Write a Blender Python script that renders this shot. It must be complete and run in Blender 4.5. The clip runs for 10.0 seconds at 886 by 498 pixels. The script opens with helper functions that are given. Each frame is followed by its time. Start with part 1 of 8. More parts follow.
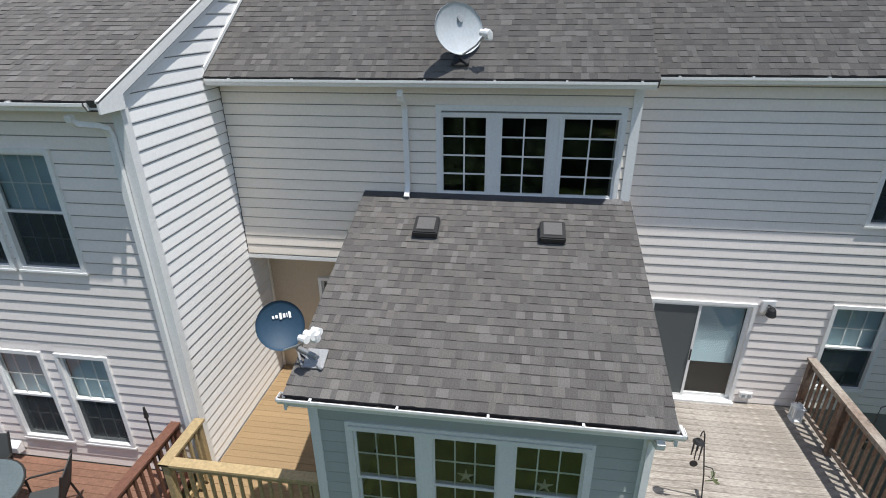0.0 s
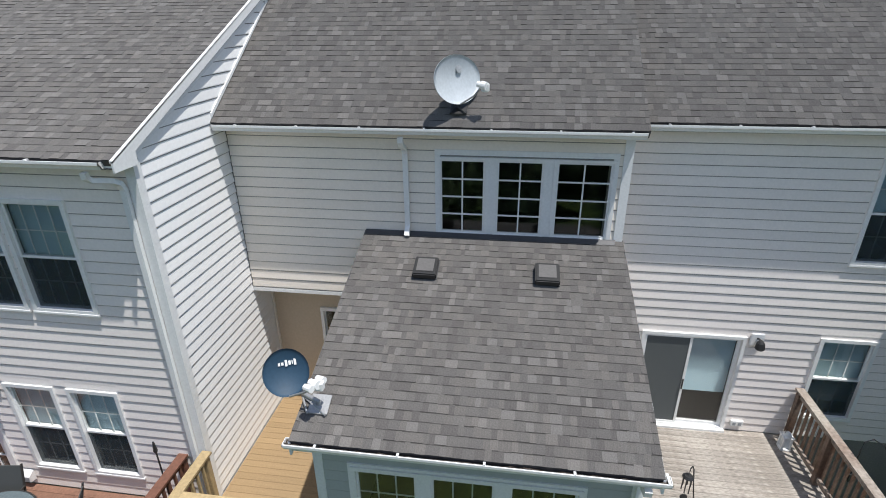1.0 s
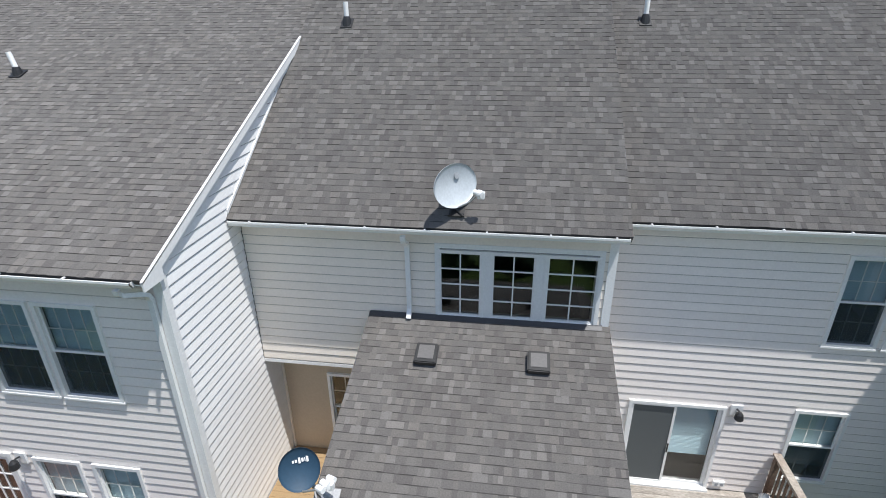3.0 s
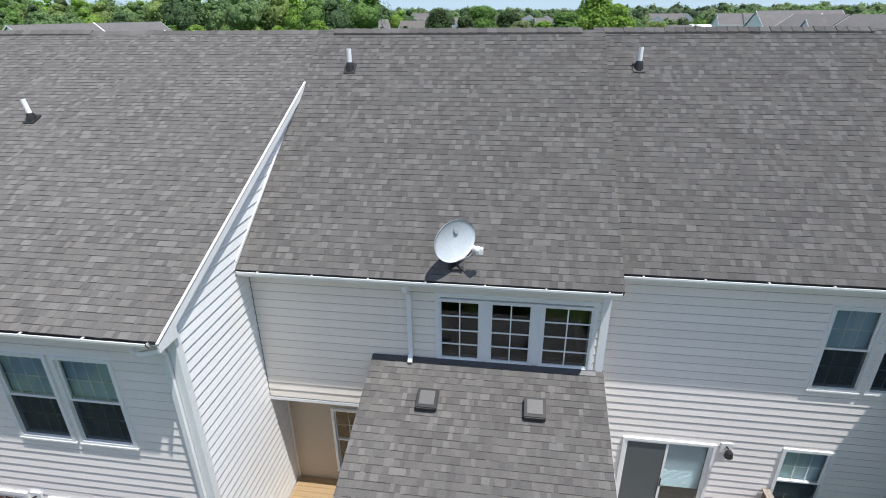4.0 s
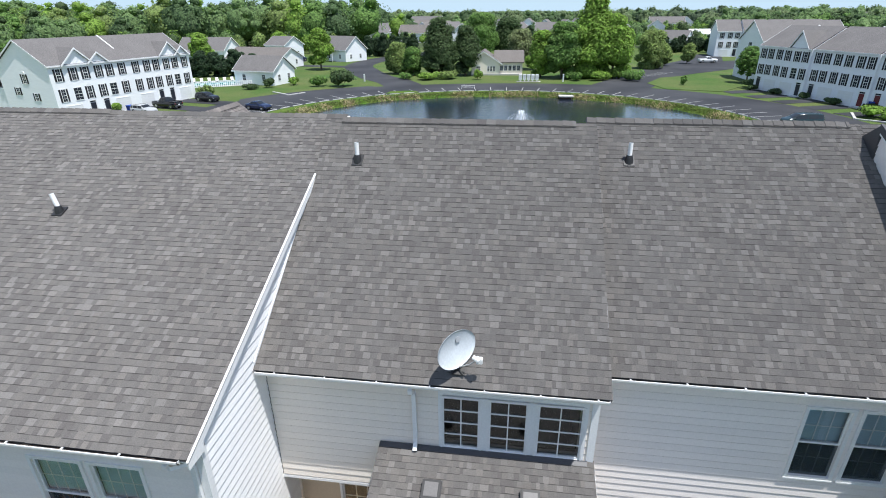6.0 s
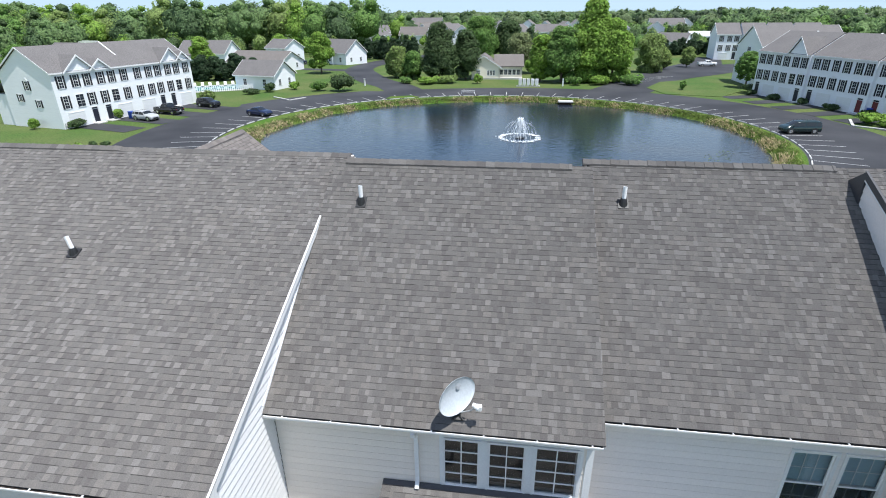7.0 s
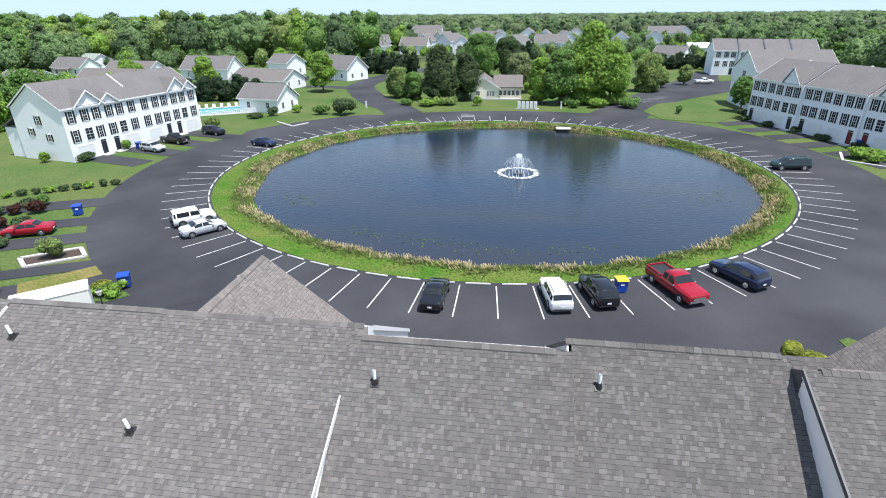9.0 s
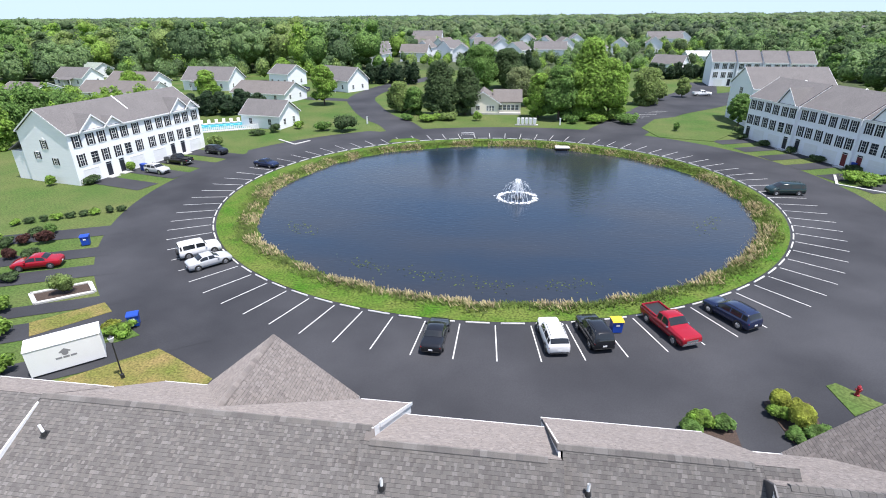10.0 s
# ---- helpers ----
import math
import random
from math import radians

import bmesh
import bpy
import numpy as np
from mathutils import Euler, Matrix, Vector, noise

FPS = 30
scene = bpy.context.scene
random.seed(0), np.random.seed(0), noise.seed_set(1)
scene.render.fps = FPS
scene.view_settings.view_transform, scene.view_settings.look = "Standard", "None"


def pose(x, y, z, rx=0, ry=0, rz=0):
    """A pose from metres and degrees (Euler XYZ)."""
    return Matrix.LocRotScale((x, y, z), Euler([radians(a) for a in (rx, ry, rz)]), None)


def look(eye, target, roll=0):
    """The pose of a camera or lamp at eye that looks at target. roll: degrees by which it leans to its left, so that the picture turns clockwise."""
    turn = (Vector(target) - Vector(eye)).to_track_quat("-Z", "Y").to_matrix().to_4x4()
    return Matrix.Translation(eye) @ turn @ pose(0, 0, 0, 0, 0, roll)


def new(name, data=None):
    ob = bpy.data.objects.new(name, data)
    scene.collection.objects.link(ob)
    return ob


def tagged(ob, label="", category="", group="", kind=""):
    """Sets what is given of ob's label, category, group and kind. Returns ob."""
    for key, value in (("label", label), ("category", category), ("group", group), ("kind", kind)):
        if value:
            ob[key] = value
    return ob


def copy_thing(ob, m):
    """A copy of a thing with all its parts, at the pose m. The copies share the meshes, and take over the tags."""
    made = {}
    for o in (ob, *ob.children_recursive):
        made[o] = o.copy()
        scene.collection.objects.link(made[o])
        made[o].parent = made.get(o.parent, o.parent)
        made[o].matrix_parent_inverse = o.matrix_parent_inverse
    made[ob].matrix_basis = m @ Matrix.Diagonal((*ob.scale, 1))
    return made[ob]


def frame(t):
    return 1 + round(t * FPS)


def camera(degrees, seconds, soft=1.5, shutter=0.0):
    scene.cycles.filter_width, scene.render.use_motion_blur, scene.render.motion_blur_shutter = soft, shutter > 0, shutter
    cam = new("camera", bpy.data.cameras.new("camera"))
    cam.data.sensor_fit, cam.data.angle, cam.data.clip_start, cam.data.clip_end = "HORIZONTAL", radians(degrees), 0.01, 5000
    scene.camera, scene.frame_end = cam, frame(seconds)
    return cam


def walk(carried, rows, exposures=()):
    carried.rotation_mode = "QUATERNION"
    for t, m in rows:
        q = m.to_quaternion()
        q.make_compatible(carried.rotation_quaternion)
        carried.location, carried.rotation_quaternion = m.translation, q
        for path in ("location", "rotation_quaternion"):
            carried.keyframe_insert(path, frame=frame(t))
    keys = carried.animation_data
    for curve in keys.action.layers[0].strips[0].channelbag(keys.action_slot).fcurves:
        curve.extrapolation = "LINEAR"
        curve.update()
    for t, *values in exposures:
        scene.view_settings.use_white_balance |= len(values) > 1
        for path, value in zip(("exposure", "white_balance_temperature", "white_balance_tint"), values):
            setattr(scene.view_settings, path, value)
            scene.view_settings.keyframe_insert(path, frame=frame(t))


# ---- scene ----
from collections import defaultdict

# All plan numbers below are in plan units; everything is brought to metres by this factor at the end.
UNIT = 1.085

# ---------------- camera ----------------
cam = camera(80.4, 10.0, soft=1.0)
GAZE = Vector((-0.262, 1.804, -0.822))
ROLL = -0.55
PATH = [
    (0.0, 0.657, 0.174, 6.674), (0.5, 0.668, 0.176, 6.965), (1.0, 0.679, 0.174, 7.274), (1.5, 0.690, 0.175, 7.611),
    (2.0, 0.694, 0.180, 7.937), (2.5, 0.697, 0.187, 8.300), (4.0, 0.703, 0.208, 9.501), (4.5, 0.698, 0.228, 9.963),
    (5.0, 0.682, 0.246, 10.416), (5.5, 0.672, 0.278, 10.870), (6.0, 0.664, 0.300, 11.317), (7.5, 0.655, 0.291, 12.692),
    (8.0, 0.656, 0.296, 13.162), (8.5, 0.661, 0.312, 13.643), (8.7, 0.661, 0.316, 13.84), (8.8, 0.66, 0.33, 14.98),
    (8.9, 0.655, 0.34, 16.04), (9.0, 0.64, 0.37, 17.03), (9.1, 0.635, 0.46, 17.93), (9.2, 0.63, 0.55, 18.87),
    (9.3, 0.62, 0.60, 19.40), (9.4, 0.61, 0.62, 19.64), (9.5, 0.60, 0.625, 19.81), (10.0, 0.593, 0.638, 20.441),
]
walk(cam, [(t, look(UNIT * Vector((x, y, z)), UNIT * (Vector((x, y, z)) + GAZE), ROLL)) for t, x, y, z in PATH],
     exposures=[(0.0, 0.0, 6450, 9), (2.5, 0.13, 6350, 9), (5.0, 0.30, 6300, 9), (7.5, 0.45, 6250, 9), (8.95, 0.57, 6270, 9.5), (9.3, 0.58, 6350, 14), (10.0, 0.59, 6350, 14)])

# ---------------- sky and sun ----------------
SUN_TO = Vector((0.27, -0.16, 1.0)).normalized()
world = bpy.data.worlds.new("sky")
scene.world = world
world.use_nodes = True
wn = world.node_tree
for n in list(wn.nodes):
    wn.nodes.remove(n)
sky = wn.nodes.new("ShaderNodeTexSky")
sky.sky_type = "NISHITA"
sky.sun_disc = False
sky.sun_elevation = math.asin(SUN_TO.z)
sky.sun_rotation = math.atan2(SUN_TO.x, SUN_TO.y)
sky.air_density, sky.dust_density, sky.ozone_density = 1.0, 0.5, 1.5
bg = wn.nodes.new("ShaderNodeBackground")
bg.inputs["Strength"].default_value = 0.148
wo = wn.nodes.new("ShaderNodeOutputWorld")
haze = wn.nodes.new("ShaderNodeMix")
haze.data_type, haze.blend_type = "RGBA", "MULTIPLY"
haze.inputs[0].default_value = 1.0
haze.inputs[7].default_value = (1.19, 1.07, 0.97, 1)
wn.links.new(sky.outputs[0], haze.inputs[6])
wn.links.new(haze.outputs[2], bg.inputs[0])
wn.links.new(bg.outputs[0], wo.inputs[0])
sun_data = bpy.data.lights.new("sun", "SUN")
sun_data.energy = 5.0
sun_data.angle = radians(0.6)
sun_data.color = (1.0, 0.97, 0.93)
sun = new("sun", sun_data)
sun.matrix_world = look((0, 0, 80), Vector((0, 0, 80)) - SUN_TO)


# ---------------- materials ----------------
def material(name, color, rough=0.7, vary=0.15, grain=0.06, size=1.5, fine=40.0, bump=0.15, metal=0.0, spec=0.5,
             tint=None, by="", spread=0.0, stretch=(1, 1, 1)):
    """Procedural surface: two scales of noise over a base colour, fine relief, and a spread per object or per island."""
    m = bpy.data.materials.new(name)
    m.use_nodes = True
    nt = m.node_tree
    b = nt.nodes["Principled BSDF"]
    b.inputs["Roughness"].default_value = rough
    b.inputs["Metallic"].default_value = metal
    b.inputs["Specular IOR Level"].default_value = spec
    co = nt.nodes.new("ShaderNodeTexCoord")
    mp = nt.nodes.new("ShaderNodeMapping")
    mp.inputs["Scale"].default_value = stretch
    nt.links.new(co.outputs["Object"], mp.inputs[0])

    def noise_at(scale, detail):
        n = nt.nodes.new("ShaderNodeTexNoise")
        n.inputs["Scale"].default_value = scale
        n.inputs["Detail"].default_value = detail
        nt.links.new(mp.outputs[0], n.inputs["Vector"])
        return n

    def mix(kind, fac, a, c):
        n = nt.nodes.new("ShaderNodeMix")
        n.data_type, n.blend_type = "RGBA", kind
        for socket, value in ((n.inputs[0], fac), (n.inputs[6], a), (n.inputs[7], c)):
            if hasattr(value, "is_linked"):
                nt.links.new(value, socket)
            else:
                socket.default_value = value
        return n.outputs[2]

    def ramp(src, lo, hi, p0=0.3, p1=0.7):
        n = nt.nodes.new("ShaderNodeMapRange")
        n.inputs["From Min"].default_value, n.inputs["From Max"].default_value = p0, p1
        n.inputs["To Min"].default_value, n.inputs["To Max"].default_value = lo, hi
        nt.links.new(src, n.inputs["Value"])
        return n.outputs[0]

    big, small = noise_at(size, 3), noise_at(fine, 2)
    base = (*color, 1)
    other = (*(tint or [c * 0.7 for c in color]), 1)
    out = mix("MIX", ramp(big.outputs["Fac"], 0, vary * 2), base, other)
    if by:
        if by == "island":
            r = nt.nodes.new("ShaderNodeNewGeometry").outputs["Random Per Island"]
        else:
            r = nt.nodes.new("ShaderNodeObjectInfo").outputs["Random"]
        hsv = nt.nodes.new("ShaderNodeHueSaturation")
        nt.links.new(out, hsv.inputs["Color"])
        nt.links.new(ramp(r, 1 - spread, 1 + spread, 0, 1), hsv.inputs["Value"])
        out = hsv.outputs[0]
    hs = nt.nodes.new("ShaderNodeHueSaturation")
    nt.links.new(out, hs.inputs["Color"])
    nt.links.new(ramp(small.outputs["Fac"], 1 - grain * 2, 1 + grain * 2), hs.inputs["Value"])
    nt.links.new(hs.outputs[0], b.inputs["Base Color"])
    if bump:
        bp = nt.nodes.new("ShaderNodeBump")
        bp.inputs["Strength"].default_value = bump
        bp.inputs["Distance"].default_value = 0.01
        nt.links.new(small.outputs["Fac"], bp.inputs["Height"])
        nt.links.new(bp.outputs[0], b.inputs["Normal"])
    return m


def shingle_material(name, color, light):
    """Weathered asphalt shingle: most tabs near one grey-brown, some plainly lighter or darker."""
    m = material(name, color, rough=0.93, vary=0.16, grain=0.10, size=0.8, fine=90, bump=0.5, spec=0.25,
                 tint=[color[0] * 0.84, color[1] * 0.82, color[2] * 0.80])
    nt = m.node_tree
    b = nt.nodes["Principled BSDF"]
    src = b.inputs["Base Color"].links[0].from_socket
    r = nt.nodes.new("ShaderNodeNewGeometry").outputs["Random Per Island"]
    cr = nt.nodes.new("ShaderNodeValToRGB")
    cr.color_ramp.interpolation = "CONSTANT"
    e = cr.color_ramp.elements
    e[0].position, e[0].color = 0.0, (0.82, 0.81, 0.82, 1)
    e[1].position, e[1].color = 0.14, (0.91, 0.91, 0.92, 1)
    for p, v, warm in ((0.32, 0.97, 1.0), (0.52, 1.03, 0.98), (0.68, 1.07, 1.0), (0.80, 0.55 + light * 0.45, 0.97), (0.89, 0.3 + light * 0.7, 1.01), (0.96, light, 0.99)):
        k = e.new(p)
        k.color = (v, v * 0.5 * (1 + warm), v * warm, 1)
    nt.links.new(r, cr.inputs[0])
    mx = nt.nodes.new("ShaderNodeMix")
    mx.data_type, mx.blend_type = "RGBA", "MULTIPLY"
    mx.inputs[0].default_value = 1
    mx.clamp_result = False
    nt.links.new(src, mx.inputs[6])
    nt.links.new(cr.outputs[0], mx.inputs[7])
    nt.links.new(mx.outputs[2], b.inputs["Base Color"])
    b.inputs["Diffuse Roughness"].default_value = 1.0
    return m


def by_object(src, name):
    """The same surface, with its spread taken from each object in place of each island."""
    m = src.copy()
    m.name = name
    nt = m.node_tree
    info = nt.nodes.new("ShaderNodeObjectInfo").outputs["Random"]
    for link in list(nt.links):
        if link.from_socket.name == "Random Per Island":
            nt.links.new(info, link.to_socket)
    return m


def leaf_material(name, color):
    """Thin leaves: they scatter on top and let some light through."""
    m = material(name, color, 0.7, 0.3, 0.30, 0.25, 1.6, 1.0, spec=0.3, by="island", spread=0.15)
    nt = m.node_tree
    nt.nodes["Bump"].inputs["Distance"].default_value = 0.5
    b = nt.nodes["Principled BSDF"]
    tl = nt.nodes.new("ShaderNodeBsdfTranslucent")
    nt.links.new(b.inputs["Base Color"].links[0].from_socket, tl.inputs["Color"])
    mx = nt.nodes.new("ShaderNodeMixShader")
    mx.inputs[0].default_value = 0.48
    nt.links.new(b.outputs[0], mx.inputs[1])
    nt.links.new(tl.outputs[0], mx.inputs[2])
    nt.links.new(mx.outputs[0], nt.nodes["Material Output"].inputs["Surface"])
    return m


def glass_material(name, color, rough=0.03):
    m = bpy.data.materials.new(name)
    m.use_nodes = True
    b = m.node_tree.nodes["Principled BSDF"]
    b.inputs["Base Color"].default_value = (*color, 1)
    b.inputs["Roughness"].default_value = rough
    b.inputs["IOR"].default_value = 1.5
    b.inputs["Transmission Weight"].default_value = 1.0
    return m


M = {}
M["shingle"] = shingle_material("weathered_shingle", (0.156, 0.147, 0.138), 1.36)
# Printed dark band; also puts the shade line under each course into colour.
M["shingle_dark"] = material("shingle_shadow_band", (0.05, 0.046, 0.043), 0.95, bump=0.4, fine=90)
# Lighter, warmer copy of the same shingle, for the front slopes.
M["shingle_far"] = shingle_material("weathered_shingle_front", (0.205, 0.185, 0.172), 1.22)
M["shingle_piece"] = by_object(M["shingle"], "weathered_shingle_piece")
M["siding_white"] = material("white_vinyl_siding", (0.89, 0.88, 0.865), 0.5, 0.08, 0.015, 0.7, 30, 0.05, by="object", spread=0.03, tint=(0.79, 0.79, 0.775))
M["siding_grey"] = material("pale_grey_vinyl_siding", (0.86, 0.80, 0.76), 0.5, 0.10, 0.015, 0.7, 30, 0.05, by="object", spread=0.03, tint=(0.79, 0.735, 0.70))
M["siding_beige"] = material("beige_vinyl_siding", (0.85, 0.775, 0.69), 0.5, 0.10, 0.015, 0.7, 30, 0.05, by="object", spread=0.03, tint=(0.79, 0.71, 0.62))
M["siding_blue"] = material("blue_grey_vinyl_siding", (0.43, 0.455, 0.44), 0.5, 0.10, 0.015, 0.7, 30, 0.05, by="object", spread=0.03, tint=(0.38, 0.40, 0.39))
# Dark backing; in the gaps between boards it stands in for their shade lines.
M["wall_back"] = material("dark_wall_backing", (0.24, 0.23, 0.22), 0.8)
M["porch_wall"] = material("tan_porch_wall", (0.52, 0.43, 0.32), 0.6, 0.1, 0.02, 0.8, 25, 0.05)
M["trim"] = material("white_trim", (0.82, 0.82, 0.81), 0.4, 0.08, 0.02, 1.2, 30, 0.04)
M["gutter_dirt"] = material("leaf_litter", (0.06, 0.047, 0.038), 0.95, 0.3, 0.3, 8, 60, 0.5)
M["pane"] = glass_material("window_glass", (0.93, 0.97, 0.97))
M["blind"] = material("white_blind", (0.46, 0.60, 0.66), 0.6, 0.08, 0.02)
# Interior colours set near black: the dimness of the rooms is put into them.
M["room"] = material("darkened_interior", (0.025, 0.026, 0.028), 0.8)
M["room_green"] = material("darkened_green_interior", (0.05, 0.06, 0.045), 0.8)
M["screen"] = material("grey_insect_mesh", (0.10, 0.11, 0.112), 0.8, 0.05, 0.05, 2, 300, 0.2)
M["screen_dark"] = material("dark_insect_mesh", (0.032, 0.05, 0.06), 0.7, 0.15, 0.08, 3, 200, 0.2)
M["screen_dark"].node_tree.nodes["Principled BSDF"].inputs["Alpha"].default_value = 0.5
M["black"] = material("black_plastic", (0.02, 0.02, 0.021), 0.5, 0.1, 0.05)
M["flashing"] = material("dark_flashing", (0.06, 0.06, 0.065), 0.5, 0.2, 0.05)
M["pvc"] = material("white_pvc", (0.9, 0.9, 0.88), 0.4, 0.1, 0.02)
M["asphalt"] = material("asphalt", (0.025, 0.026, 0.030), 0.85, 0.5, 0.06, 0.12, 12, 0.15, spec=0.3, tint=(0.052, 0.053, 0.058))
M["grass"] = material("mown_grass", (0.054, 0.104, 0.022), 0.9, 0.36, 0.18, 0.13, 5.0, 0.5, spec=0.15, tint=(0.122, 0.130, 0.048))
M["dry_grass"] = material("dry_patchy_grass", (0.105, 0.125, 0.026), 0.9, 0.5, 0.2, 0.5, 6.0, 0.5, spec=0.15, tint=(0.20, 0.155, 0.06))
M["white_paint"] = material("white_road_paint", (0.60, 0.60, 0.58), 0.7, 0.3, 0.08, 1.0, 20)
# Blue base colour stands in for part of the sky's reflection.
M["water"] = material("pond_water", (0.009, 0.021, 0.041), 0.05, 0.40, 0.0, 0.035, 1.3, 0.6, spec=0.5, tint=(0.031, 0.030, 0.030), stretch=(1, 2.5, 1))
M["water"].node_tree.nodes["Bump"].inputs["Distance"].default_value = 0.05
M["wood_tan"] = material("tan_stained_decking", (0.33, 0.225, 0.118), 0.7, 0.25, 0.08, 2, 25, 0.15, by="object", spread=0.08, stretch=(1, 12, 1))
M["wood_grey"] = material("weathered_decking", (0.41, 0.375, 0.335), 0.85, 0.5, 0.16, 1.3, 14, 0.3, by="object", spread=0.12, stretch=(1, 5, 1), tint=(0.22, 0.19, 0.16))
M["wood_red"] = material("red_brown_decking", (0.215, 0.112, 0.074), 0.7, 0.25, 0.10, 2, 20, 0.15, by="object", spread=0.08)
M["wood_brown"] = material("dark_brown_railing", (0.13, 0.065, 0.038), 0.7, 0.35, 0.15, 2, 20, 0.2, by="object", spread=0.2, tint=(0.24, 0.19, 0.15))
M["soil"] = material("mulch", (0.06, 0.04, 0.03), 0.95, 0.3, 0.3, 3, 30, 0.5)
M["concrete"] = material("pale_concrete", (0.5, 0.49, 0.46), 0.85, 0.2, 0.06, 1, 20)

M["bank_grass"] = material("lush_bank_grass", (0.045, 0.115, 0.009), 0.9, 0.35, 0.25, 0.35, 5.0, 0.5, spec=0.15, tint=(0.125, 0.135, 0.035))
M["reed"] = leaf_material("dry_reed", (0.44, 0.37, 0.21))
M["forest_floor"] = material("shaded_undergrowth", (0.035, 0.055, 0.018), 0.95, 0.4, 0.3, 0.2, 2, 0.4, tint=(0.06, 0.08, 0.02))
M["rough_grass"] = leaf_material("rough_green_grass", (0.135, 0.185, 0.046))
M["foam"] = material("white_water_foam", (0.85, 0.88, 0.9), 0.3, 0.05, 0.02)
M["roof_far"] = material("grey_brown_shingle_roof", (0.142, 0.133, 0.129), 0.93, 0.2, 0.16, 0.5, 9, 0.4)
M["roof_brown"] = material("brown_grey_shingle_roof", (0.150, 0.135, 0.124), 0.93, 0.2, 0.16, 0.5, 9, 0.4)
M["roof_green"] = material("pale_green_roof", (0.26, 0.30, 0.25), 0.9, 0.2, 0.1, 0.5, 9, 0.3)
M["siding_pale"] = material("pale_grey_white_siding", (0.86, 0.87, 0.90), 0.55, 0.08, 0.02, 0.5, 6, 0.05, stretch=(0.2, 0.2, 6))
M["siding_cream"] = material("cream_siding", (0.88, 0.81, 0.69), 0.6, 0.08, 0.02, 0.5, 6, 0.05, stretch=(0.2, 0.2, 6))
M["siding_far"] = material("bright_white_siding", (0.90, 0.905, 0.91), 0.5, 0.06, 0.02, 0.5, 6, 0.05, stretch=(0.2, 0.2, 6))
M["shutter"] = material("black_shutter_paint", (0.012, 0.013, 0.016), 0.75, 0.1, 0.05)
# Opaque pane: the dark unlit room behind is put into its colour.
M["far_pane"] = material("far_window_glass", (0.03, 0.036, 0.045), 0.08, 0.3, 0.05, 0.8, 6, 0.0)
M["door_dark"] = material("dark_blue_door_paint", (0.02, 0.022, 0.035), 0.4)
M["door_red"] = material("dark_red_door_paint", (0.13, 0.015, 0.02), 0.4)
M["pool_water"] = material("turquoise_pool_water", (0.06, 0.42, 0.50), 0.06, 0.2, 0.05, 0.4, 5, 0.1)

M["bark"] = material("brown_bark", (0.11, 0.085, 0.065), 0.9, 0.3, 0.2, 3, 25, 0.4)
# The last two are greyer: distance haze put into leaf colour, for far woods.
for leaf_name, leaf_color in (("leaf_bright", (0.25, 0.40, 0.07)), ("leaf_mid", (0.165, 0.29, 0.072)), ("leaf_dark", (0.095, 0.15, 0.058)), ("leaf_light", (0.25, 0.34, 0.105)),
                              ("leaf_red", (0.10, 0.04, 0.032)), ("leaf_willow", (0.24, 0.29, 0.13)), ("leaf_conifer", (0.05, 0.09, 0.042)), ("leaf_lime", (0.36, 0.40, 0.07)), ("leaf_wood", (0.195, 0.30, 0.115)), ("leaf_wood_dark", (0.11, 0.18, 0.075)), ("leaf_hazed_dark", (0.12, 0.17, 0.095)), ("leaf_hazed_pale", (0.20, 0.27, 0.125))):
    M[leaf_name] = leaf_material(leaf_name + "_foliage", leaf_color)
for paint_name, paint_color in (("black", (0.012, 0.013, 0.016)), ("white", (0.75, 0.75, 0.74)), ("red", (0.29, 0.008, 0.018)), ("navy", (0.014, 0.022, 0.06)), ("silver", (0.42, 0.43, 0.44)), ("green", (0.012, 0.028, 0.028))):
    M["paint_" + paint_name] = material(paint_name + "_car_paint", paint_color, 0.14, 0.05, 0.02, 2, 60, 0.0)
    M["paint_" + paint_name].node_tree.nodes["Principled BSDF"].inputs["Coat Weight"].default_value = 0.3
M["car_glass"] = material("tinted_car_glass", (0.02, 0.023, 0.026), 0.05, 0.05, 0.0, bump=0.0)
M["lamp_glass"] = material("pale_lamp_glass", (0.7, 0.72, 0.73), 0.15, 0.05, 0.02, bump=0.0)
M["tail_red"] = material("red_lamp_lens", (0.3, 0.01, 0.012), 0.2, 0.05, 0.02, bump=0.0)
M["chrome"] = material("bright_metal", (0.62, 0.63, 0.64), 0.25, 0.1, 0.02, metal=0.9, bump=0.0)
M["tyre"] = material("tyre_rubber", (0.02, 0.02, 0.021), 0.85)
M["bin_blue"] = material("blue_bin_plastic", (0.012, 0.06, 0.36), 0.45)
M["bin_yellow"] = material("yellow_bin_plastic", (0.75, 0.52, 0.03), 0.45)
M["container"] = material("white_container_panel", (0.80, 0.80, 0.79), 0.45, 0.08, 0.02, 0.8, 20, 0.04)
M["print_grey"] = material("grey_print", (0.24, 0.24, 0.25), 0.6)
M["hydrant_red"] = material("red_hydrant_paint", (0.30, 0.015, 0.025), 0.45)

M["vent_top"] = material("dull_vent_metal", (0.13, 0.125, 0.122), 0.4, 0.2, 0.05)
M["galvanised"] = material("galvanised_steel", (0.42, 0.42, 0.42), 0.45, 0.2, 0.05, metal=0.6)
M["dish_grey"] = material("pale_grey_dish_enamel", (0.50, 0.54, 0.57), 0.45, 0.12, 0.03, 3, 30, 0.03)
M["dish_blue"] = material("dark_blue_dish_enamel", (0.022, 0.058, 0.10), 0.62, 0.12, 0.03, 3, 30, 0.03)
M["print_pale"] = material("pale_grey_print", (0.33, 0.35, 0.37), 0.6)
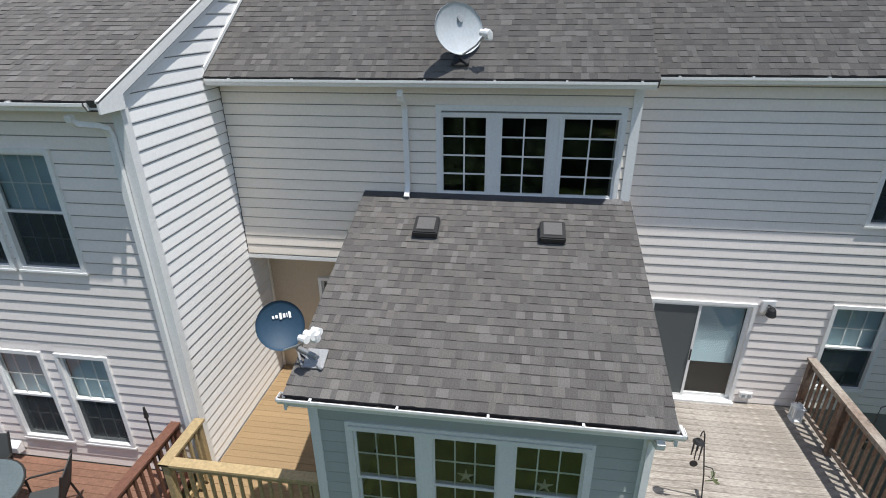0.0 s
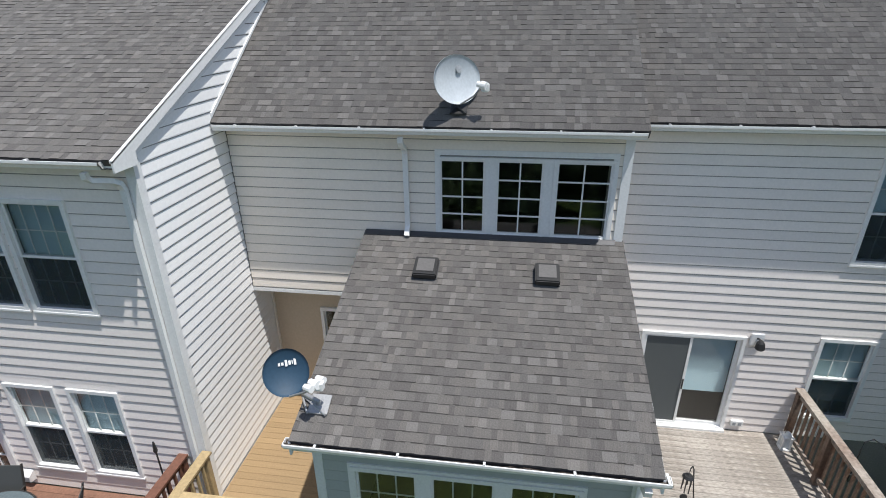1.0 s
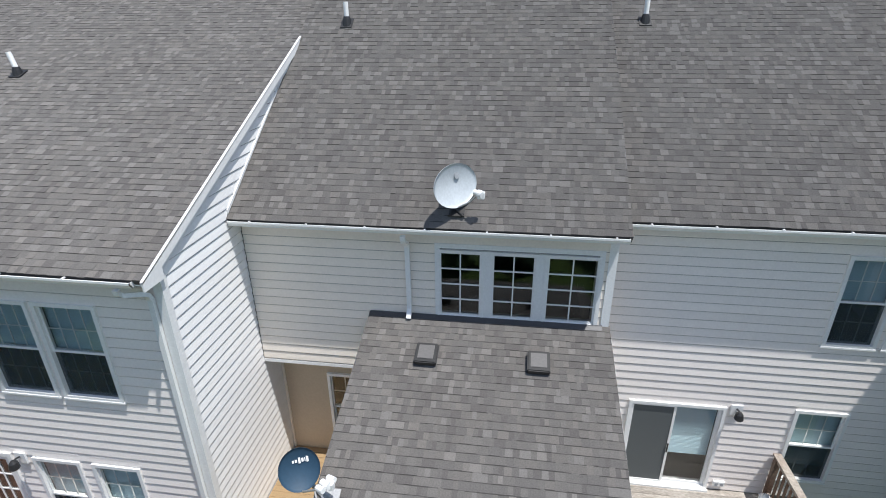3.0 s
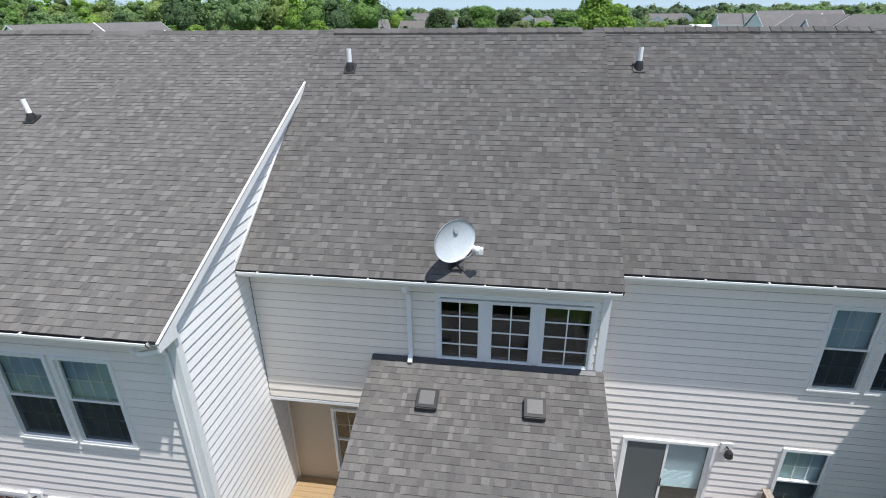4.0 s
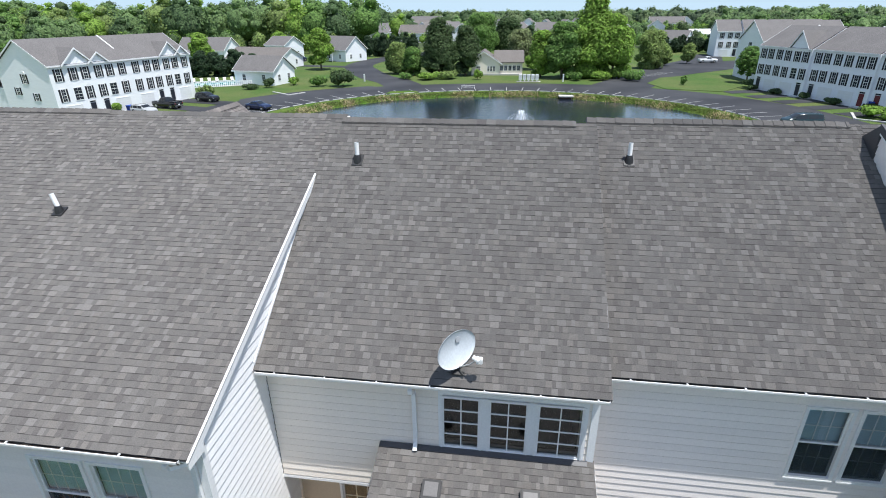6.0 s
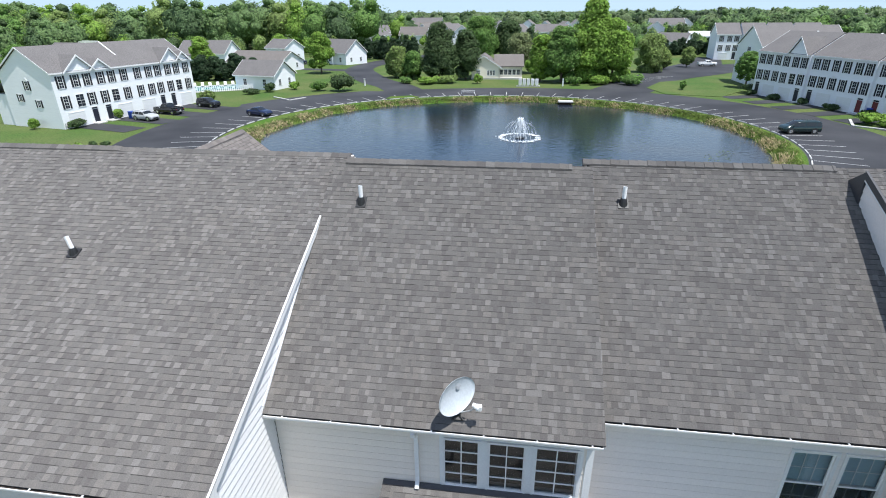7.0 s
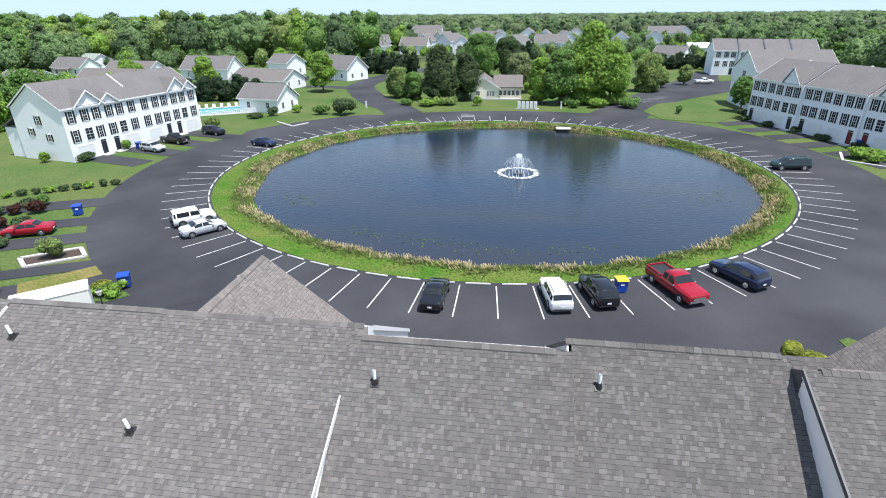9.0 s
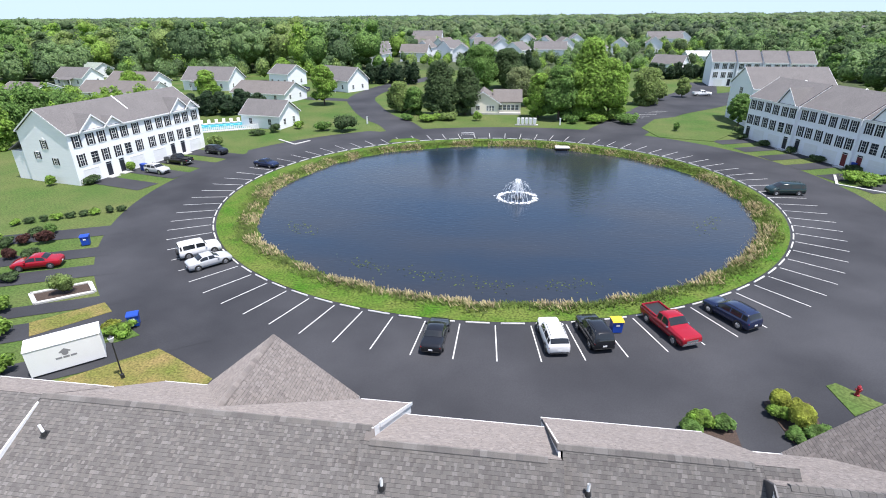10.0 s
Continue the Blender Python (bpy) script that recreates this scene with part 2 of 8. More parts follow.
M["wood_treated"] = material("yellow_treated_timber", (0.43, 0.32, 0.17), 0.7, 0.2, 0.08, 2, 20, 0.1, by="object", spread=0.1)
M["wood_redrail"] = material("red_brown_rail_stain", (0.17, 0.075, 0.048), 0.7, 0.25, 0.1, 2, 20, 0.1, by="object", spread=0.12)
M["wood_weathered"] = material("grey_brown_weathered_rail", (0.36, 0.325, 0.28), 0.85, 0.4, 0.15, 2, 20, 0.25, tint=(0.16, 0.09, 0.06))
M["dark_metal"] = material("dark_bronze_metal", (0.03, 0.028, 0.026), 0.5, 0.1, 0.05)
M["chair_mesh"] = material("dark_mesh_fabric", (0.055, 0.06, 0.06), 0.8, 0.1, 0.05, 2, 120, 0.2)
M["table_glass"] = material("frosted_grey_table_glass", (0.12, 0.15, 0.16), 0.15, 0.1, 0.05, bump=0.02)
M["rusty_green"] = material("weathered_green_metal", (0.10, 0.12, 0.05), 0.6, 0.3, 0.1, 8, 60)
M["starfish"] = material("dried_starfish", (0.55, 0.50, 0.40), 0.8, 0.2, 0.1, 10, 80)


# ---------------- mesh helpers ----------------
OFFSET = {}


def thing(name, label, category, at=(0, 0, 0), group="", kind="", turn=0.0, plan=False):
    """A top-level Empty at a thing's base. plan: its parts are given in plan coordinates, not from its base."""
    ob = new(name)
    ob.matrix_basis = pose(*at, 0, 0, turn)
    ob.empty_display_size = 0.2
    if plan:
        OFFSET[ob.name] = -Vector(at)
    return tagged(ob, label, category, group, kind)


def finish(name, me, mats, parent=None, label="", smooth=False):
    for m in mats if isinstance(mats, (list, tuple)) else [mats]:
        me.materials.append(m)
    if smooth:
        me.polygons.foreach_set("use_smooth", [True] * len(me.polygons))
    ob = new(name, me)
    if parent:
        ob.parent = parent
        ob.location = OFFSET.get(parent.name, (0, 0, 0))
    if label:
        ob["label"] = label
    return ob


def part(name, bm, mat, parent=None, label="", smooth=False):
    me = bpy.data.meshes.new(name)
    bmesh.ops.recalc_face_normals(bm, faces=bm.faces)
    bm.to_mesh(me)
    bm.free()
    return finish(name, me, mat, parent, label, smooth)


def from_arrays(name, verts, faces, mats, parent=None, label="", smooth=False, slots=None):
    me = bpy.data.meshes.new(name)
    me.from_pydata([tuple(v) for v in verts], [], [tuple(f) for f in faces])
    if slots is not None:
        me.polygons.foreach_set("material_index", slots)
    me.update()
    return finish(name, me, mats, parent, label, smooth)


def box(x0, x1, y0, y1, z0, z1, bm=None, bevel=0.0):
    bm = bm or bmesh.new()
    v = [bm.verts.new((x, y, z)) for x in (x0, x1) for y in (y0, y1) for z in (z0, z1)]
    fs = [bm.faces.new([v[i] for i in q]) for q in ((0, 1, 3, 2), (4, 6, 7, 5), (0, 4, 5, 1), (2, 3, 7, 6), (0, 2, 6, 4), (1, 5, 7, 3))]
    if bevel:
        bmesh.ops.bevel(bm, geom=list({e for f in fs for e in f.edges}), offset=bevel, segments=2, affect="EDGES")
    return bm


def prism(points, d, bm=None):
    """A closed polygon pushed along d."""
    bm = bm or bmesh.new()
    d = Vector(d)
    a = [bm.verts.new(p) for p in points]
    b = [bm.verts.new(Vector(p) + d) for p in points]
    n = len(a)
    bm.faces.new(a)
    bm.faces.new(b[::-1])
    for i in range(n):
        bm.faces.new((a[i], b[i], b[(i + 1) % n], a[(i + 1) % n]))
    return bm


def tube(points, r, n=8, bm=None, cap=True):
    """A round bar along a line of points; r may be one radius or one a point."""
    bm = bm or bmesh.new()
    pts = [Vector(p) for p in points]
    rs = r if isinstance(r, (list, tuple)) else [r] * len(pts)
    rings = []
    for i, p in enumerate(pts):
        d = (pts[min(i + 1, len(pts) - 1)] - pts[max(i - 1, 0)]).normalized()
        a = d.orthogonal().normalized() if abs(d.z) > 0.95 else d.cross(Vector((0, 0, 1))).normalized()
        c = d.cross(a)
        rings.append([bm.verts.new(p + rs[i] * (a * math.cos(2 * math.pi * k / n) + c * math.sin(2 * math.pi * k / n))) for k in range(n)])
    for q, w in zip(rings, rings[1:]):
        for k in range(n):
            bm.faces.new((q[k], q[(k + 1) % n], w[(k + 1) % n], w[k]))
    if cap:
        bm.faces.new(rings[0][::-1])
        bm.faces.new(rings[-1])
    return bm


# ---------------- shingles ----------------
COURSE = 0.117


def shingle_courses(o, u, v, height, span, seed):
    """Tabs of laminated shingle on the plane o + a u + b v (u, v unit), b from 0 to height, a within span(b)."""
    rng = random.Random(seed)
    o, u, v = Vector(o), Vector(u).normalized(), Vector(v).normalized()
    n = u.cross(v).normalized()
    tabs = []
    for j in range(int(math.ceil(height / COURSE))):
        b0, b1 = j * COURSE, min((j + 1) * COURSE, height)
        lo, hi = span(0.5 * (b0 + b1))
        a = lo - rng.uniform(0, 0.25)
        while a < hi:
            w = rng.choice((0.06, 0.07, 0.085, 0.10, 0.12, 0.145))
            a0, a1 = max(a, lo), min(a + w, hi)
            a += w
            if a1 - a0 < 0.02:
                continue
            t = rng.choice((0.005, 0.007, 0.010, 0.012))
            tabs.append((a0 + 0.0005, a1 - 0.0005, b0 - rng.uniform(0, 0.005), b1, t, rng.random() < 0.85))
    return o, u, v, n, tabs


def tab_mesh(o, u, v, n, tabs):
    verts, faces, slots = [], [], []
    for a0, a1, b0, b1, t, band in tabs:
        k = len(verts)
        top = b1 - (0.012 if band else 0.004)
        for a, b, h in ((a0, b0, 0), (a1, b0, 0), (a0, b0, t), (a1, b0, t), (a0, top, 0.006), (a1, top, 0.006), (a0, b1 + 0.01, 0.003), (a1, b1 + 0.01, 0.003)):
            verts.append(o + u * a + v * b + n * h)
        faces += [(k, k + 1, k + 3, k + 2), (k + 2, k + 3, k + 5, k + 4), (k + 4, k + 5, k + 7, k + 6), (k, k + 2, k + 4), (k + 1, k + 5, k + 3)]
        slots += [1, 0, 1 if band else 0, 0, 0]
    return verts, faces, slots


def shingled(parent, o, u, v, height, span, seed, mat="shingle"):
    o, u, v, n, tabs = shingle_courses(o, u, v, height, span, seed)
    verts, faces, slots = tab_mesh(o, u, v, n, tabs)
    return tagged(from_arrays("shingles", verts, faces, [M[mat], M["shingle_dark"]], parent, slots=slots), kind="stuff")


def slab(parent, corners, thick=0.12, name="roof_deck", mat="flashing"):
    """A roof plane's board under the shingles."""
    c = [Vector(p) for p in corners]
    n = (c[1] - c[0]).cross(c[2] - c[0]).normalized()
    if n.z < 0:
        n = -n
    return part(name, prism([p - n * 0.002 for p in c], -n * thick), M[mat], parent)


# ---------------- the terrace ----------------
LEFT_X, MID_X, RIGHT_X, FAR_X = -3.52, 2.24, 7.62, 19.0   # party lines
LEFT_END = -14.4
DECK_Z = 0.65
units = {
    "left": thing("townhouse", "pale grey townhouse with a white side wall and low-pitched roof", "house", (-9.0, 12, -2.4), "terraced townhouses", plan=True),
    "middle": thing("townhouse", "beige townhouse with a steep shingle roof and a lean-to sunroom", "house", (-0.6, 13, -2.4), "terraced townhouses", plan=True),
    "right": thing("townhouse", "pale grey townhouse with a sliding door onto a weathered deck", "house", (5.0, 13, -2.4), "terraced townhouses", plan=True),
    "end": thing("townhouse", "projecting townhouse with a low-pitched shingle roof and shaded side wall", "house", (13.0, 12, -2.4), "terraced townhouses", plan=True),
    "outer": thing("townhouse", "townhouse with a white rake wall standing above its neighbour's roof", "house", (-20.0, 12, -2.4), "terraced townhouses", plan=True),
}


def plane_roof(unit, x0, x1, y0, z0, y1, z1, seed, mat="shingle"):
    """A roof plane from the eave y0, z0 up to the ridge y1, z1, between x0 and x1."""
    slope = Vector((0, y1 - y0, z1 - z0))
    w, h = x1 - x0, slope.length
    slab(unit, [(x0, y0, z0), (x1, y0, z0), (x1, y1, z1), (x0, y1, z1)])
    if y1 > y0:
        shingled(unit, (x0, y0, z0), (1, 0, 0), slope, h, lambda b: (0, w), seed, mat)
    else:
        shingled(unit, (x1, y0, z0), (-1, 0, 0), slope, h, lambda b: (0, w), seed, mat)


def ridge_cap(unit, x0, x1, y, z, seed, dy=0.13, dz=0.06):
    """Folded cap shingles along a ridge, each lapping the next."""
    rng = random.Random(seed)
    x, k = x0, 0
    verts, faces = [], []
    while x < x1 - 0.02:
        e = min(x + 0.2, x1)
        lift = 0.012 + rng.uniform(0, 0.006)
        b = len(verts)
        for xx, l in ((x, lift + 0.014), (e + 0.01, lift)):
            verts += [(xx, y - dy, z - dz + l), (xx, y, z + l + 0.02), (xx, y + dy, z - dz + l), (xx, y - dy, z - dz - 0.01), (xx, y + dy, z - dz - 0.01)]
        faces += [(b, b + 5, b + 6, b + 1), (b + 1, b + 6, b + 7, b + 2), (b + 3, b + 8, b + 5, b), (b + 2, b + 7, b + 9, b + 4), (b, b + 1, b + 2, b + 4, b + 3)]
        x = e
    return tagged(from_arrays("ridge_cap", verts, faces, M["shingle"], unit, "lapped ridge shingles"), kind="stuff")


def roof_z(name, y):
    return {"left": 5.90 + 0.4383 * (y - 4.98), "middle": 5.93 + 0.666 * (y - 6.90), "right": 5.93 + 0.666 * (y - 7.48)}[name]


# rear slopes, ridges, front slopes
plane_roof(units["left"], LEFT_END, LEFT_X + 0.05, 4.98, 5.90, 12.35, 9.13, 1)
plane_roof(units["middle"], LEFT_X + 0.004, MID_X + 0.05, 6.90, 5.93, 11.75, 9.16, 2)
plane_roof(units["right"], MID_X + 0.054, RIGHT_X, 7.48, 5.93, 12.30, 9.14, 3)
plane_roof(units["end"], RIGHT_X - 0.06, FAR_X, 4.98, 6.30, 11.52, 9.28, 4)
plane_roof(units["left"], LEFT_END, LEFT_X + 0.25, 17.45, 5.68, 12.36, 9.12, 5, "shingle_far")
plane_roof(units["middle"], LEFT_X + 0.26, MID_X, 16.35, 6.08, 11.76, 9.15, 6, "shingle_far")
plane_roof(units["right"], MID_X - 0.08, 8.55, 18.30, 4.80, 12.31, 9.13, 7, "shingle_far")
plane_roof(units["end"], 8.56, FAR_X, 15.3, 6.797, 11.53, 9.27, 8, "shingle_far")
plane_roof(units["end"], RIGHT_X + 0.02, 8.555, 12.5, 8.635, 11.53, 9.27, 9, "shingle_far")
plane_roof(units["right"], RIGHT_X + 0.004, 8.55, 11.62, 8.687, 12.30, 9.14, 10)
ridge_cap(units["left"], LEFT_END, -9.4, 12.36, 9.16, 21)
ridge_cap(units["left"], -9.4, LEFT_X + 0.2, 12.36, 9.13, 22)
ridge_cap(units["middle"], LEFT_X + 0.3, 1.85, 11.76, 9.17, 23)
ridge_cap(units["right"], MID_X - 0.1, 7.4, 12.31, 9.15, 24)
ridge_cap(units["end"], 7.95, FAR_X, 11.53, 9.29, 25)


def cross_gable(unit, cx, half, zr, ze, yback, yfront, seed):
    """A front gable whose ridge runs out from the main ridge, with its white rake boards and gable wall."""
    rise = zr - ze
    run = Vector((half, 0, rise)).length
    for s in (-1, 1):
        a = Vector((cx + s * half, yfront, ze))
        slab(unit, [(cx + s * half, yfront, ze), (cx, yfront, zr), (cx, yback, zr), (cx + s * half, yback, ze)])
        if s > 0:
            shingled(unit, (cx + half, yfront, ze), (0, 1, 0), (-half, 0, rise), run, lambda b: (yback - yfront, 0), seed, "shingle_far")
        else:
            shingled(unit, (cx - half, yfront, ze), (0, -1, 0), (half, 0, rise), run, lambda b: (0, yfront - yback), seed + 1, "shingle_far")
        part("rake_board", prism([(cx + s * half, yfront, ze - 0.05), (cx, yfront, zr - 0.05), (cx, yfront, zr - 0.25), (cx + s * half, yfront, ze - 0.25)], (0, 0.02, 0)), M["trim"], unit)
    part("gable_wall", prism([(cx - half + 0.2, yfront - 0.4, -2.4), (cx + half - 0.2, yfront - 0.4, -2.4), (cx + half - 0.2, yfront - 0.4, ze), (cx, yfront - 0.4, zr - 0.15), (cx - half + 0.2, yfront - 0.4, ze)], (0, -0.15, 0)), M["siding_white"], unit)
    verts, faces = [], []
    for k in range(int((yfront - yback) / 0.2)):
        y = yback + 0.2 * k
        b = len(verts)
        for yy, l in ((y, 0.03), (y + 0.21, 0.045)):
            verts += [(cx - 0.13, yy, zr - 0.1 + l), (cx, yy, zr + l + 0.01), (cx + 0.13, yy, zr - 0.1 + l)]
        faces += [(b, b + 3, b + 4, b + 1), (b + 1, b + 4, b + 5, b + 2)]
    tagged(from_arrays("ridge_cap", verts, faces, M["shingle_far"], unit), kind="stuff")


cross_gable(units["left"], -8.84, 3.38, 8.58, 5.78, 12.6, 17.5, 31)
cross_gable(units["end"], 13.7, 3.2, 9.01, 5.98, 12.2, 16.3, 33)


def plate(xs, zs, filled, y0, y1):
    """A solid plate over the cells of a grid, as one closed mesh; filled(x, z) tells which cells are there."""
    bm = bmesh.new()
    xs, zs = sorted(set(round(x, 5) for x in xs)), sorted(set(round(z, 5) for z in zs))
    corner = {}

    def at(i, j, k):
        if (i, j, k) not in corner:
            corner[i, j, k] = bm.verts.new((xs[i], (y0, y1)[k], zs[j]))
        return corner[i, j, k]

    have = {(i, j) for i in range(len(xs) - 1) for j in range(len(zs) - 1) if filled(0.5 * (xs[i] + xs[i + 1]), 0.5 * (zs[j] + zs[j + 1]))}
    for i, j in have:
        bm.faces.new((at(i, j, 0), at(i + 1, j, 0), at(i + 1, j + 1, 0), at(i, j + 1, 0)))
        bm.faces.new((at(i, j, 1), at(i, j + 1, 1), at(i + 1, j + 1, 1), at(i + 1, j, 1)))
        for di, dj, a, b in ((-1, 0, (0, 0), (0, 1)), (1, 0, (1, 0), (1, 1)), (0, -1, (0, 0), (1, 0)), (0, 1, (0, 1), (1, 1))):
            if (i + di, j + dj) not in have:
                bm.faces.new((at(i + a[0], j + a[1], 0), at(i + b[0], j + b[1], 0), at(i + b[0], j + b[1], 1), at(i + a[0], j + a[1], 1)))
    return bm


def wall_with(parent, x0, x1, z0, z1, y0, y1, openings, mat, name="wall"):
    """A wall along x with real openings (xa, xb, za, zb)."""
    xs = [x0, x1, *[o[0] for o in openings], *[o[1] for o in openings]]
    zs = [z0, z1, *[o[2] for o in openings], *[o[3] for o in openings]]
    bm = plate(xs, zs, lambda x, z: not any(o[0] < x < o[1] and o[2] < z < o[3] for o in openings), y0, y1)
    return part(name, bm, M[mat], parent)


BOARD = 0.155
board_meshes = {}


def board(length, mat, turn):
    """One course of clapboard siding along x (or y), slanted, with a lip at its foot."""
    key = (round(length, 2), mat, turn)
    if key not in board_meshes:
        # Top stops short: the dark backing in the gap stands for the lip's shade.
        prof = ((-0.002, 0.004), (-0.018, 0.0), (-0.020, 0.012), (-0.008, BOARD - 0.014), (-0.002, BOARD - 0.014))
        bm = bmesh.new()
        if turn == "x":
            prism([(0, y, z) for y, z in prof], (length, 0, 0), bm)
        else:
            prism([(-y, 0, z) for y, z in prof], (0, length, 0), bm)
        me = bpy.data.meshes.new("siding_board")
        bmesh.ops.recalc_face_normals(bm, faces=bm.faces)
        bm.to_mesh(me)
        bm.free()
        me.materials.append(M[mat])
        board_meshes[key] = me
    return board_meshes[key]


def lay_board(wall, mat, turn, at, length):
    ob = new("siding_board", board(length, mat, turn))
    ob.parent = wall
    ob.location = at


def clad(wall, x0, x1, z0, z1, y, openings, mat):
    """Siding courses on a wall that faces the back gardens."""
    z = z0
    while z < z1 - 0.03:
        cuts = sorted((o[0], o[1]) for o in openings if o[2] < z + BOARD * 0.75 and o[3] > z + BOARD * 0.25)
        a = x0
        for c, d in [*cuts, (x1, x1)]:
            if c - a > 0.03:
                lay_board(wall, mat, "x", (a, y, z), c - a)
            a = max(a, d)
        z += BOARD


def clad_side(wall, z0, z1, x, span, mat):
    """Siding courses on a wall that faces +x, each course as long as span(z) says."""
    z = z0
    while z < z1:
        a, b = span(z + BOARD * 0.6)
        if b - a > 0.05:
            lay_board(wall, mat, "y", (x, a, z), b - a)
        z += BOARD


def bar_frame(x0, x1, z0, z1, w, y0, y1):
    return plate((x0, x0 + w, x1 - w, x1), (z0, z0 + w, z1 - w, z1), lambda x, z: not (x0 + w < x < x1 - w and z0 + w < z < z1 - w), y0, y1)


def grid_bars(x0, x1, z0, z1, cols, rows, y0, y1, w=0.018):
    gx = [x0 + (x1 - x0) * i / cols for i in range(1, cols)]
    gz = [z0 + (z1 - z0) * j / rows for j in range(1, rows)]
    xs = [x0, x1, *[x - w / 2 for x in gx], *[x + w / 2 for x in gx]]
    zs = [z0, z1, *[z - w / 2 for z in gz], *[z + w / 2 for z in gz]]
    return plate(xs, zs, lambda x, z: any(abs(x - g) < w / 2 for g in gx) or any(abs(z - g) < w / 2 for g in gz), y0, y1)


def pane(x0, x1, z0, z1, y, parent):
    ob = part("pane", box(x0, x1, y, y + 0.006, z0, z1), M["pane"], parent)
    ob.visible_shadow = False
    return ob


def blind(x0, x1, z0, z1, y, parent, label="lowered white slatted blind"):
    bm = bmesh.new()
    z = z1
    while z > z0:
        prism([(x0, y, z), (x0, y - 0.012, z - 0.029), (x0, y - 0.010, z - 0.031), (x0, y + 0.002, z - 0.002)], (x1 - x0, 0, 0), bm)
        z -= 0.03
    box(x0, x1, y, y + 0.03, z1, z1 + 0.04, bm)
    return tagged(part("blind", bm, M["blind"], parent, label), kind="stuff")


def double_hung(unit, x0, x1, z0, z1, y, cols=3, rows=2, shade=0.0, lower_grid=True, sill=True, screen=False):
    """A double-hung window in a wall whose outer face is at y: casing, two sashes, panes, grilles and a blind."""
    w = part("window", bar_frame(x0, x1, z0, z1, 0.055, y - 0.045, y + 0.06), M["trim"], unit, "white double-hung window")
    if sill:
        part("sill", box(x0 - 0.008, x1 + 0.008, y - 0.052, y + 0.02, z0 - 0.016, z0 + 0.012), M["trim"], w)
    a, b, mid = x0 + 0.05, x1 - 0.05, 0.5 * (z0 + z1)
    for nm, lo, hi, yy in (("upper_sash", mid - 0.01, z1 - 0.05, y - 0.005), ("lower_sash", z0 + 0.05, mid + 0.02, y + 0.028)):
        s = part(nm, bar_frame(a, b, lo, hi, 0.032, yy, yy + 0.03), M["trim"], w)
        pane(a + 0.03, b - 0.03, lo + 0.03, hi - 0.03, yy + 0.012, s)
        if lower_grid or nm == "upper_sash":
            part("grille", grid_bars(a + 0.03, b - 0.03, lo + 0.03, hi - 0.03, cols, rows, yy + 0.020, yy + 0.028, 0.016), M["trim"], s)
    if screen:
        part("insect_screen", box(a + 0.012, b - 0.012, y + 0.010, y + 0.0125, z0 + 0.06, mid - 0.012), M["screen_dark"], w, "dark insect screen over the lower sash")
    if shade:
        blind(a, b, z1 - 0.08 - shade * (z1 - z0 - 0.1), z1 - 0.08, y + 0.085, w)
    return w


def casement(unit, x0, x1, z0, z1, y, cols, rows):
    w = part("window", bar_frame(x0, x1, z0, z1, 0.032, y - 0.045, y + 0.06), M["trim"], unit, "white casement window with a grid of panes")
    s = part("sash", bar_frame(x0 + 0.03, x1 - 0.03, z0 + 0.03, z1 - 0.03, 0.034, y - 0.02, y + 0.02), M["trim"], w)
    pane(x0 + 0.06, x1 - 0.06, z0 + 0.06, z1 - 0.06, y + 0.005, s)
    part("grille", grid_bars(x0 + 0.06, x1 - 0.06, z0 + 0.06, z1 - 0.06, cols, rows, y - 0.012, y + 0.003, 0.02), M["trim"], s)
    return w


# openings: x from, x to, z from, z to
LEFT_OPEN = [(-6.42, -5.50, 3.78, 5.33), (-5.43, -4.51, 3.78, 5.33), (-6.44, -5.63, 0.92, 2.52), (-5.43, -4.63, 0.92, 2.52), (-8.35, -6.80, 0.56, 2.55)]
MID_OPEN = [(-0.42, 0.29, 4.30, 5.46), (0.38, 1.09, 4.30, 5.46), (1.19, 2.0, 4.30, 5.46)]
PORCH_OPEN = [(-2.62, -1.72, 0.95, 2.56)]
RIGHT_OPEN = [(5.53, 6.30, 3.88, 5.44), (6.38, 7.15, 3.88, 5.44), (5.50, 6.33, 1.06, 2.61), (2.84, 4.43, 0.66, 2.55)]
SUN_OPEN = [(-1.02, -0.21, 1.05, 2.61), (-0.15, 0.67, 1.05, 2.61), (0.73, 1.57, 1.05, 2.61)]

# left unit
SUN_WALL_Y = 4.40
LY = 5.29
lw = wall_with(units["left"], LEFT_END, LEFT_X, -2.4, 5.812, LY, LY + 0.18, LEFT_OPEN, "wall_back")
clad(lw, LEFT_END, LEFT_X - 0.09, DECK_Z - 0.13, 5.81, LY, LEFT_OPEN, "siding_grey")
sw_bm = bmesh.new()
box(LEFT_X - 0.18, LEFT_X, LY + 0.18, 17.0, -2.4, 5.70, sw_bm)
prism([(LEFT_X - 0.18, LY + 0.18, 5.70), (LEFT_X - 0.18, 12.2, 5.70), (LEFT_X - 0.18, 12.2, 8.95), (LEFT_X - 0.18, LY + 0.18, 5.93)], (0.18, 0, 0), sw_bm)
lsw = part("wall", sw_bm, M["wall_back"], units["left"])


def side_span(z):
    lo = max(LY + 0.09, 4.98 + (z + 0.12 - 5.90) / 0.4383)
    if z < 3.2:
        return lo, 7.80
    if z < 5.9:
        return lo, 7.25
    return lo, 6.90 + (z - 5.90) / 0.666


clad_side(lsw, -2.3, 8.4, LEFT_X, side_span, "siding_white")
